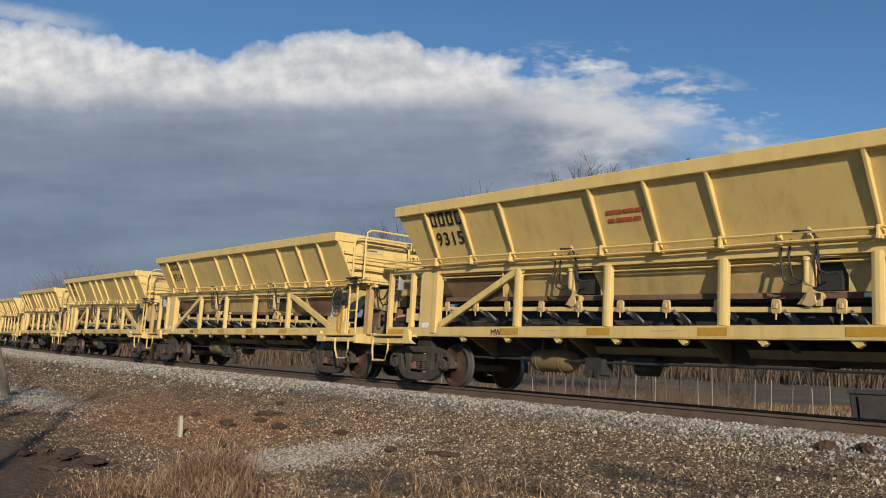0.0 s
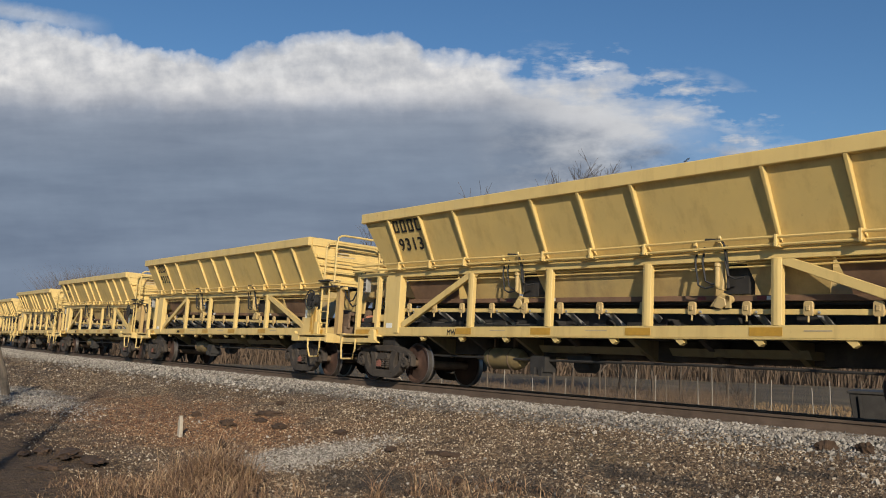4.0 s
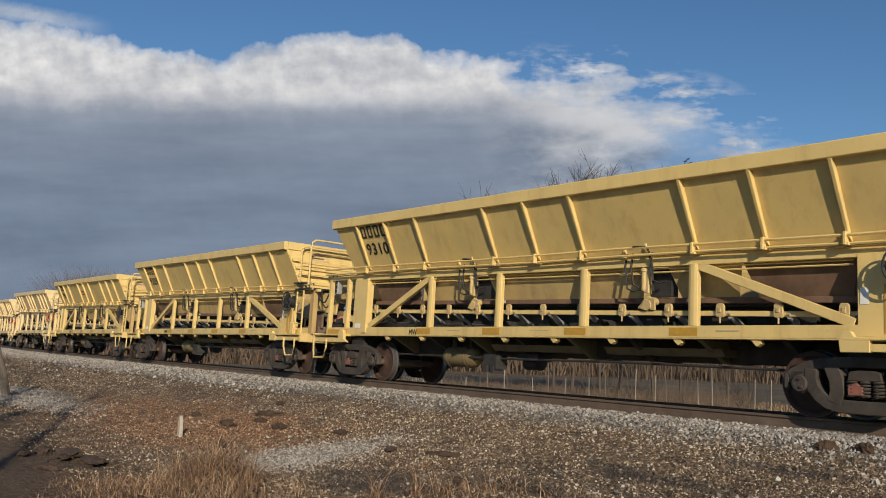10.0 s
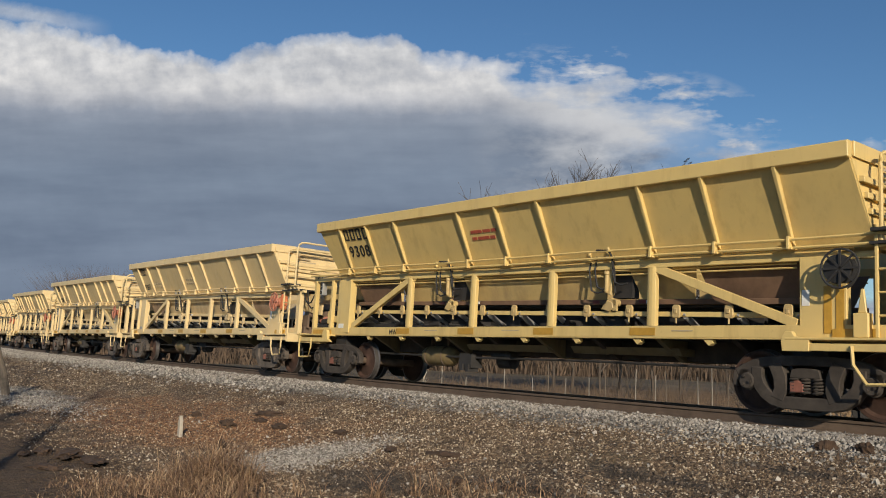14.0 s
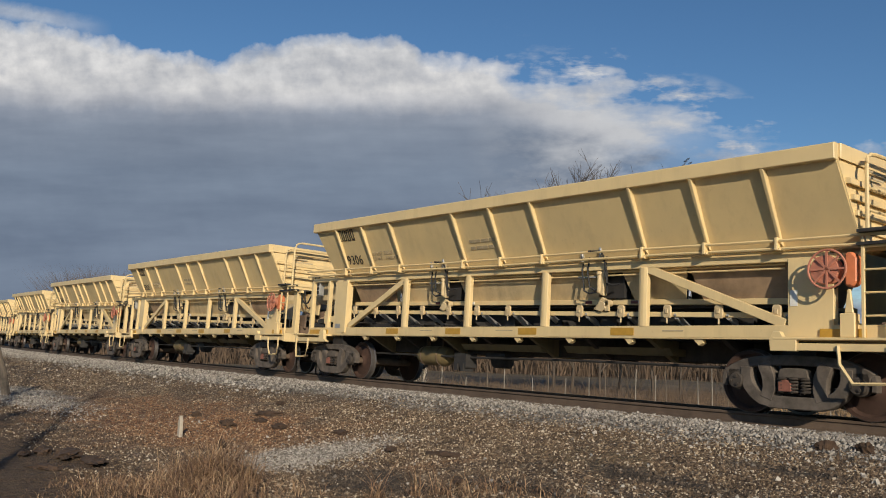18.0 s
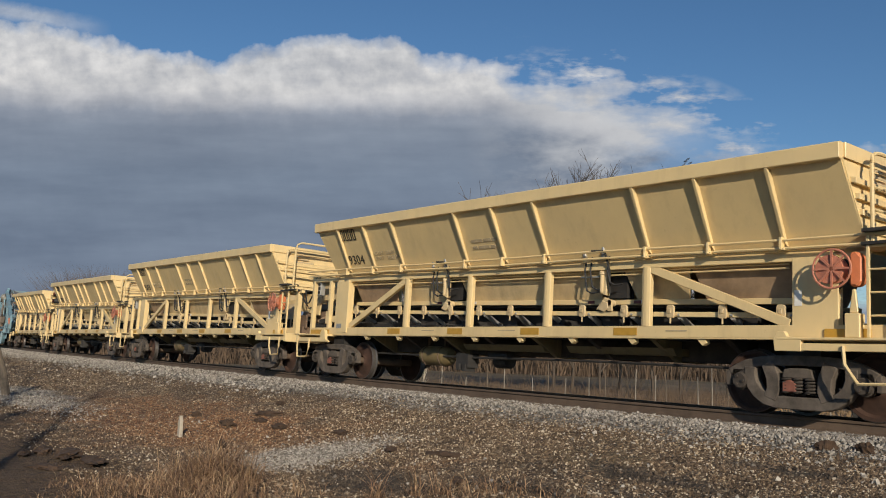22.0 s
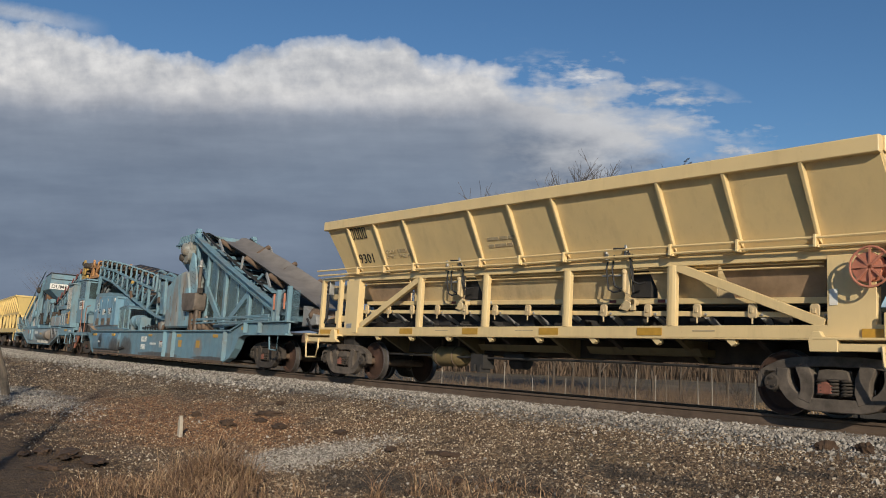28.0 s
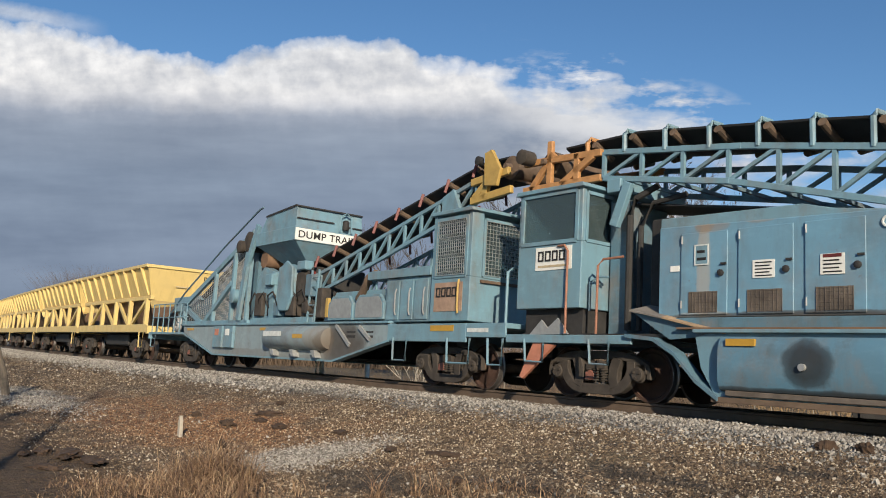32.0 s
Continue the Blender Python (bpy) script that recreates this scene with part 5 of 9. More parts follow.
        p("end_post", Mesh().box(u - 0.06, u + 0.06, 1.26, 1.38, a, b), bevel=0.008)
    screen(car, [(22.85, -1.3, 1.4), (23.35, -1.3, 1.35), (23.35, -1.3, 2.25), (22.85, -1.3, 2.3)], 14, 20, BLUE, r=0.004)
    screen(car, [(22.1, -1.3, 1.6), (22.65, -1.3, 1.6), (22.65, -1.3, 2.2), (22.1, -1.3, 2.2)], 14, 16, DARK_BLUE, r=0.004)
    for u in (21.95, 22.62):
        p("red_bar", Mesh().tube([(u, -1.4, 1.75), (u, -1.41, 2.2)], 0.03, 6), SALMON, "faded red bar")
    for a, b in ((21.9, 22.5),):
        for s in (-1, 1):
            p("stirrup_step", Mesh().tube([(a, s * 1.45, 1.05), (a + 0.15, s * 1.47, 0.62), (b, s * 1.47, 0.6), (b, s * 1.45, 1.05)], 0.024, 6), smooth=True)
    p("tail_pulley", Mesh().lathe([(0.05, -0.9), (0.2, -0.78), (0.2, 0.78), (0.05, 0.9)], 16, (23.2, 0, 1.62)), RUSTY, smooth=True)
    p("tail_hood", Mesh().prism([(22.7, 1.9), (23.5, 1.6), (23.6, 1.35), (22.7, 1.3)], -0.85, 0.85), STEEL, "scuffed metal tail hood", bevel=0.02)
    p("cable_loop", Mesh().tube([(23.3, -1.0, 1.5), (23.7, -1.05, 1.2), (24.1, -1.0, 1.15), (24.4, -1.0, 1.5), (24.45, -1.0, 2.1), (24.5, -1.02, 2.5)], 0.035, 7), RUBBER, "black rubber cable", smooth=True)

    # boom
    top = [(-0.16, 4.41), (2.61, 4.05), (4.9, 3.64), (8.03, 3.06), (10.4, 2.74)]
    bot = [(-0.16, 3.93), (2.4, 3.52), (5.03, 2.85), (8.08, 2.12), (10.4, 1.64)]
    belt = [(-1.2, 4.50), (0.55, 4.50), (3.67, 4.10), (6.57, 3.66), (8.09, 3.42), (9.6, 3.16), (11.3, 2.8)]
    for y in (-0.90, 0.90):
        truss(car, [q for q in top if q[0] < 5.5] + [(7.44, lerp_line(top, 7.44))], [q for q in bot if q[0] < 5.5] + [(7.44, lerp_line(bot, 7.44))], y, 9, BLUE, 0.065)
        for a, b in ((7.44, 8.34), (8.34, 9.71), (9.71, 10.9)):
            p("top_chord", Mesh().beam((a, y, lerp_line(top, a)), (b, y, lerp_line(top, b)), 0.09, 0.11), bevel=0.006)
            p("bottom_chord", Mesh().beam((a, y, lerp_line(bot, a)), (b, y, lerp_line(bot, b)), 0.09, 0.11), bevel=0.006)
            p("upright", Mesh().beam((b, y, lerp_line(bot, b)), (b, y, lerp_line(top, b)), 0.10, 0.10), bevel=0.006)
            p("diagonal", Mesh().beam((a, y, lerp_line(bot, a)), (b, y, lerp_line(top, b)), 0.07, 0.09), bevel=0.006)
    for k in range(12):
        x = 0.3 + 0.9 * k
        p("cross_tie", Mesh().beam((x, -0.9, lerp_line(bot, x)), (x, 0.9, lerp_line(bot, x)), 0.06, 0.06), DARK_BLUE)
    belt_run(car, belt, 0.82, 0.2, RUBBER)
    low = [(x, z - 0.75) for x, z in belt[:-1]]
    p("return_belt", Mesh().hexa([(low[0][0], -0.6, low[0][1] - 0.1), (low[-1][0], -0.6, low[-1][1] - 0.25), (low[-1][0], 0.6, low[-1][1] - 0.25), (low[0][0], 0.6, low[0][1] - 0.1)], [(low[0][0], -0.6, low[0][1] - 0.07), (low[-1][0], -0.6, low[-1][1] - 0.22), (low[-1][0], 0.6, low[-1][1] - 0.22), (low[0][0], 0.6, low[0][1] - 0.07)]), RUBBER)
    for k in range(13):
        x = -0.55 + 0.86 * k
        z, zt = lerp_line(belt, x), lerp_line(top, x)
        mat = ORANGE if x < 0.3 else BLUE
        p("idler_hook", Mesh().tube([(x, -0.92, zt), (x, -0.93, z + 0.16), (x + 0.03, -0.88, z + 0.23), (x + 0.1, -0.75, z + 0.2), (x + 0.12, -0.62, z + 0.05)], 0.045, 7), mat, smooth=True)
        for s in (-1, 1):
            p("idler_roll", Mesh().cyl((x + 0.1, s * 0.85, z + 0.12), (x + 0.1, s * 0.35, z - 0.06), 0.07, 9), RUSTY)
    p("boom_lamp", Mesh().lathe([(0.03, -1.10), (0.08, -1.08), (0.08, -0.98)], 10, (6.2, 0, 3.32)).box(6.05, 6.2, -1.06, -0.95, 3.27, 3.36), MUSTARD, "yellow work lamp", bevel=0.01)
    for a, b in (((-2.2, 3.95), (-0.2, 3.95)), ((-2.2, 4.5), (-0.2, 4.42)), ((-2.0, 3.95), (-1.4, 4.6)), ((-1.2, 3.95), (-0.4, 4.4)), ((-1.5, 4.0), (-1.5, 4.85)), ((-0.8, 3.95), (-0.8, 4.5))):
        for y in (-0.92, 0.92):
            p("tip_frame", Mesh().beam((a[0], y, a[1]), (b[0], y, b[1]), 0.09, 0.13), ORANGE, "worn orange frame bar", bevel=0.01)
    p("tip_pulley", Mesh().lathe([(0.05, -1.05), (0.07, -0.82), (0.24, -0.8), (0.24, 0.8), (0.07, 0.82), (0.05, 1.05)], 20, (-1.6, 0, 4.45)), RUSTY, smooth=True)
    p("tip_motor", Mesh().lathe([(0.1, -1.3), (0.15, -1.28), (0.15, -1.0)], 12, (-1.95, 0, 4.55)), CAST, smooth=True)
    for a, za, b, zb in ((9.57, 2.86, 9.67, 3.62), (10.74, 2.77, 10.91, 3.43)):
        for q in (-1, 1):
            p("boom_mast", Mesh().tube([(a, q * 1.0, za - 0.1), (b - 0.02, q * 1.0, zb - 0.14), (b + 0.02, q * 0.99, zb - 0.04), (b + 0.12, q * 0.98, zb), (b + 0.30, q * 0.95, zb - 0.02), (b + 0.6, q * 0.9, zb - 0.12)], 0.06, 8), BLUE, smooth=True)
    p("mast_tie", Mesh().beam((9.93, -0.98, 3.39), (12.05, -0.98, 3.12), 0.10, 0.17), bevel=0.01)
    p("mast_tie", Mesh().beam((9.93, 0.98, 3.39), (12.05, 0.98, 3.12), 0.10, 0.17), bevel=0.01)
    p("drive_guard", Mesh().prism([(10.6, 3.12), (11.12, 3.10), (11.38, 1.80), (10.88, 1.82)], -1.16, -1.04), BLUE, "blue drive guard", bevel=0.012)
    p("guard_mesh", Mesh().prism([(10.93, 1.98), (11.22, 1.97), (11.10, 2.40), (10.83, 2.41)], -1.166, -1.161), DARK_BLUE, "dark mesh panel")
    p("guard_mesh", Mesh().prism([(10.80, 2.50), (11.08, 2.49), (10.98, 2.97), (10.72, 2.98)], -1.166, -1.161), DARK_BLUE, "dark mesh panel")
    p("drum", Mesh().lathe([(0.2, -0.9), (0.24, -0.88), (0.24, 0.88), (0.2, 0.9)], 18, (11.30, 0, 2.98)), GREASY, "dusty drum", smooth=True)
    # black filler added to close the bright sky gap between boom and bin
    p("counterweight", Mesh().prism([(11.0, 1.25), (12.2, 1.25), (12.2, 2.6), (11.5, 2.75), (11.3, 1.9)], -0.75, 0.6), BLACK, "black filler block behind the boom's lower end", bevel=0.05)
    p("lower_roll", Mesh().lathe([(0.06, -1.3), (0.16, -1.28), (0.18, -1.1), (0.17, 0.8), (0.06, 0.82)], 16, (11.53, 0, 1.36)), GREASED_TAN, "dusty wrapped roll", smooth=True)
    for k in range(5):
        z = 1.9 + 0.18 * k
        p("tail_plate", Mesh().beam((9.3 + 0.3 * k, -0.7, z), (10.6 + 0.22 * k, -0.7, z + 0.28 - 0.1 * (k % 2)), 0.05, 0.10), (BLACK, DARK_BLUE, CAST, BLUE, BLACK)[k])
    p("tail_roller", Mesh().lathe([(0.05, -1.02), (0.13, -1.0), (0.15, -0.8), (0.15, 0.8), (0.05, 0.84)], 16, (9.95, 0, 2.42)), GREASY, "dusty tail roller", smooth=True)
    rr = random.Random(17)
    for k in range(26):
        x, y, z = rr.uniform(9.0, 12.0), rr.uniform(-1.3, 0.6), 1.14
        h = rr.uniform(0.06, 0.34)
        m = Mesh().cyl((x, y, z), (x + rr.uniform(-0.3, 0.3), y, z + h), rr.uniform(0.03, 0.1), 8) if k % 2 else Mesh().box(x, x + rr.uniform(0.1, 0.35), y, y + 0.2, z, z + h * 0.7)
        p("pump_fitting", m, (CAST, RUSTY, BLACK, BROWN)[k % 4], bevel=0.012)
    for k in range(9):
        x = 9.0 + 0.33 * k
        p("hydraulic_hose", Mesh().tube([(x, -1.2, 1.2), (x + 0.2, -1.25, 1.30 + 0.05 * (k % 3)), (x + 0.5, -1.2, 1.28), (x + 0.7, -1.0, 1.34 + 0.1 * (k % 2))], 0.022, 6), RUBBER, "black hydraulic hose", smooth=True)
    p("lift_ram", Mesh().cyl((9.0, -0.6, 1.2), (9.9, -0.6, 2.1), 0.08, 10).cyl((9.0, 0.6, 1.2), (9.9, 0.6, 2.1), 0.08, 10), DARK_BLUE, smooth=True)
    # motor, glazed cabinet, engine house
    p("motor", Mesh().lathe([(0.1, 7.66), (0.22, 7.68), (0.25, 7.74), (0.25, 7.8), (0.27, 7.82), (0.27, 7.86), (0.25, 7.88), (0.25, 8.16), (0.275, 8.18), (0.275, 8.23), (0.25, 8.25), (0.25, 8.66), (0.27, 8.68), (0.27, 8.73), (0.25, 8.75), (0.25, 8.88), (0.2, 8.96)], 22, (0, -1.15, 1.55), "x").box(7.75, 7.9, -1.35, -0.95, 1.17, 1.4).box(8.9, 9.12, -1.35, -0.95, 1.17, 1.7), BLUE, "blue cylindrical motor", smooth=True)
    p("cabinet_box", Mesh().box(6.18, 7.58, -1.36, -0.2, 1.18, 1.24).box(6.18, 7.58, -0.25, -0.2, 1.2, 2.1), BLUE)
    p("cabinet_roof", Mesh().prism([(6.1, 2.10), (6.9, 2.20), (7.66, 2.08), (7.66, 2.13), (6.9, 2.26), (6.1, 2.16)], -1.44, -0.15), bevel=0.006)
    framed_pane(car, [(6.16, -1.4, 1.24), (6.86, -1.4, 1.24), (6.86, -1.4, 2.14), (6.16, -1.4, 2.10)], BLUE, GLASS, 0.06)
    framed_pane(car, [(6.92, -1.4, 1.24), (7.60, -1.4, 1.24), (7.60, -1.4, 2.08), (6.92, -1.4, 2.14)], BLUE, GLASS, 0.06)
    screen(car, [(7.62, -1.38, 1.24), (7.62, -0.3, 1.24), (7.62, -0.3, 2.05), (7.62, -1.38, 2.05)], 12, 10, BLACK)
    p("fan", Mesh().lathe([(0.05, 6.9), (0.25, 6.92), (0.25, 7.1), (0.1, 7.15)], 16, (0, -0.8, 1.6), "x"), STEEL, smooth=True)
    house = p("engine_house", Mesh().prism([(1.43, 1.36), (5.12, 1.36), (5.12, 2.72), (1.43, 2.80)], -1.35, 1.1), HOUSE_BLUE, "rust-marked blue engine house", bevel=0.015)
    p("house_end", Mesh().prism([(5.13, 1.36), (6.0, 1.36), (6.0, 2.36), (5.13, 2.70)], -1.02, 1.05), HOUSE_BLUE, "", bevel=0.012)
    # flat black panel: the shade of an opening painted on the solid end
    p("end_opening", Mesh().box(5.32, 5.92, -1.028, -1.02, 1.40, 1.82), BLACK, "black panel for the shade in an opening")
    p("house_roof", Mesh().prism([(1.43, 2.76), (1.43, 2.95), (3.8, 2.93), (4.25, 2.82), (5.2, 2.70), (5.2, 2.62)], -1.32, 1.05), BLUE, "", bevel=0.01)
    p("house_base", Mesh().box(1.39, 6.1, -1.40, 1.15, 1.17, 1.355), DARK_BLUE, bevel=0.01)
    for a, b in ((1.86, 2.67), (2.85, 3.7), (3.87, 4.69)):
        d = p("house_door", Mesh().box(a, b, -1.375, -1.353, 1.40, 2.66), HOUSE_BLUE, "", 0.006, parent=car)
        m = Mesh()
        m.box(a + 0.16, b - 0.16, -1.379, -1.376, 1.43, 1.75)
        for k in range(7):
            m.box(a + 0.155, b - 0.155, -1.388, -1.380, 1.44 + 0.048 * k, 1.448 + 0.048 * k)
        for k in range(9):
            x_ = a + 0.16 + (b - a - 0.32) * k / 8
            m.box(x_ - 0.004, x_ + 0.004, -1.388, -1.380, 1.43, 1.75)
        part("louvre", m.data("louvre", GREASY), None, d, "dark grille with wire mesh")
        part("knob", Mesh().lathe([(0.02, -1.42), (0.05, -1.41), (0.05, -1.376)], 10, (b - 0.1, 0, 2.02)), BLACK, d, "black door knob")
        part("latch", Mesh().box(b - 0.10, b - 0.01, -1.40, -1.376, 2.14, 2.17), BLACK, d, "black door latch")
        for z_ in (1.5, 2.5):
            part("hinge", Mesh().cyl((a + 0.02, -1.385, z_), (a + 0.02, -1.385, z_ + 0.12), 0.014, 6), STEEL, d)
    fr_ = sign(car, 2.13, 2.34, -1.376, 2.17, 2.45, None, 2, BLUE)
    part("sign_frame", Mesh().box(2.11, 2.36, -1.392, -1.386, 2.15, 2.17).box(2.11, 2.36, -1.392, -1.386, 2.45, 2.47).box(2.11, 2.13, -1.392, -1.386, 2.17, 2.45).box(2.34, 2.36, -1.392, -1.386, 2.17, 2.45), FADED, fr_, "white sign border")
    sign(car, 3.09, 3.43, -1.376, 1.91, 2.17)
    sign(car, 4.09, 4.42, -1.376, 1.91, 2.19, RED)
    p("notice", Mesh().box(1.66, 1.82, -1.366, -1.352, 2.08, 2.17), WHITE, "small white notice")
    p("maker_mark", Mesh().ring((4.97, -1.36, 2.56), 0.07, 0.018, 14), FADED, "pale round mark")
    p("side_duct", Mesh().box(5.6, 6.05, -1.1, -0.4, 1.4, 1.75), BLACK, bevel=0.01)
    p("stack", Mesh().cyl((5.9, -0.9, 2.6), (5.95, -1.0, 2.95), 0.07, 10), RUSTY, smooth=True)
    led = [(0.97, 1.46), (1.61, 1.34), (2.18, 1.21), (2.71, 1.1)]
    for (a, za), (b, zb) in zip(led, led[1:]):
        p("dust_ledge", Mesh().hexa([(a, -1.5, za), (b, -1.5, zb), (b, -0.9, zb + 0.14), (a, -0.9, za + 0.14)], [(a, -1.5, za + 0.025), (b, -1.5, zb + 0.025), (b, -0.9, zb + 0.165), (a, -0.9, za + 0.165)]), DUSTY_BELT if a < led[1][0] - 0.01 else TAN, "dusty bent ledge plate")
    p("ledge_face", Mesh().prism([(led[0][0], led[0][1]), (led[1][0], led[1][1]), (led[2][0], led[2][1]), (led[3][0], led[3][1]), (led[3][0], 1.10), (led[1][0] + 0.1, 1.02)], -1.42, -1.38), DARK_BLUE)
    p("ledge", Mesh().box(1.9, 6.9, -1.52, -1.36, 1.17, 1.20), BROWN, bevel=0.004)

    # operator cab and trailing platform
    cab = p("cab_body", Mesh().box(-1.72, -0.14, -1.45, 0.3, 1.55, 2.72).box(-1.72, -1.62, -1.45, 0.3, 2.72, 3.68).box(-1.72, -0.14, 0.25, 0.3, 2.72, 3.68).box(-0.24, -0.14, -1.45, -1.35, 2.72, 3.68).box(-0.24, -0.14, -0.62, 0.3, 2.72, 3.68), BLUE, "blue operator cab", bevel=0.01)
    p("cab_roof", Mesh().prism([(-1.8, 3.68), (-0.06, 3.68), (-0.1, 3.76), (-1.75, 3.76)], -1.52, 0.35), BLUE, bevel=0.01)
    framed_pane(cab, [(-1.62, -1.44, 2.74), (-0.26, -1.44, 2.74), (-0.26, -1.44, 3.64), (-1.62, -1.44, 3.64)], BLUE, GLASS, 0.07)
    framed_pane(cab, [(-0.15, -1.34, 2.74), (-0.15, -0.66, 2.74), (-0.15, -0.66, 3.6), (-0.15, -1.34, 3.6)], BLUE, GLASS, 0.06)
    p("sign_board", Mesh().box(-1.25, -0.36, -1.462, -1.452, 2.24, 2.66), WHITE, "white board with a dark block mark")
    for k in range(4):
        part("company_mark", mark_block(0.14, 0.19, INK), None, car, "dark block mark").location = (-1.18 + 0.175 * k, -1.468, 2.40)
    p("sign_line", Mesh().box(-1.18, -0.45, -1.468, -1.463, 2.29, 2.33), GREY_INK, "unreadable small line")
    p("cab_base", Mesh().box(-1.6, -0.2, -1.3, 0.3, 1.1, 1.56), BLACK)
    p("cab_rear_duct", Mesh().box(-0.1, 0.35, -0.75, 0.3, 1.12, 3.5), DARK_BLUE, bevel=0.02)
    # black block added to stand for the dark void between cab and house
    p("radiator_core", Mesh().box(0.95, 1.37, -0.95, 0.9, 1.12, 3.05), BLACK, "black block that darkens the gap beside the cab", bevel=0.03)
    p("cab_pipe", Mesh().tube([(0.42, -0.85, 1.2), (0.42, -0.85, 3.2), (0.5, -0.8, 3.5), (0.9, -0.7, 3.7)], 0.06, 8), BLACK, smooth=True)
    p("cab_pipe", Mesh().tube([(0.62, -0.8, 1.2), (0.62, -0.8, 3.0), (0.8, -0.7, 3.4), (1.4, -0.6, 3.5)], 0.05, 8), BLACK, smooth=True)
    p("boom_rest", Mesh().box(0.0, 0.3, -1.0, 0.9, 3.62, 3.86).beam((0.2, -1.0, 3.0), (0.5, -1.0, 3.75), 0.12, 0.18), BLUE, bevel=0.01)
    p("trailing_platform", Mesh().box(-1.95, 1.0, -1.46, 1.46, 1.02, 1.08), BLUE, bevel=0.01)
    for q in (-1, 1):
        p("trailing_skirt", Mesh().box(-1.95, 1.0, q * 1.40, q * 1.47, 0.93, 1.08), BLUE, bevel=0.01)
    rail_loop(car, [(-0.42, -1.5, 1.1), (-0.42, -1.5, 2.55), (-0.5, -1.5, 2.66), (-0.68, -1.48, 2.66)], RUST_RAIL)
    rail_loop(car, [(0.25, -1.46, 1.1), (0.25, -1.46, 2.25), (0.35, -1.44, 2.36), (0.75, -1.4, 2.38)], RUST_RAIL)
    rail_loop(car, [(-0.05, -1.3, 1.5), (-0.05, -1.3, 2.0), (0.05, -1.2, 2.1), (0.2, -1.1, 2.1)], DARK_BLUE)
    for a, b in ((0.1, 0.55), (-1.45, -0.95)):
        p("stirrup_step", Mesh().tube([(a, -1.47, 1.0), (a + 0.06, -1.49, 0.6), (b, -1.49, 0.59), (b, -1.47, 1.0)], 0.024, 6), BLUE, smooth=True)
    p("deflector", Mesh().prism([(-1.25, 0.95), (-0.72, 0.90), (-1.5, 0.28), (-1.58, 0.32)], -1.44, -1.36), SALMON, "rusty orange deflector plate", bevel=0.008)
    p("torn_plate", Mesh().prism([(-1.4, 1.08), (-1.1, 1.35), (-0.95, 1.2), (-0.7, 1.38), (-0.45, 1.1)], -1.40, -1.36), STEEL, "torn pale plates")
    for x, s in ((-2.05, -1), (23.2, 1)):
        p("coupler", Mesh().box(min(x, x + s * 0.7), max(x, x + s * 0.7), -0.1, 0.1, 0.7, 0.92).box(min(x + s * 0.5, x + s * 0.8), max(x + s * 0.5, x + s * 0.8), -0.17, 0.17, 0.66, 0.96), CAST, "rusty knuckle coupler", bevel=0.02)
    two_bogies(car, A_T)
    return car


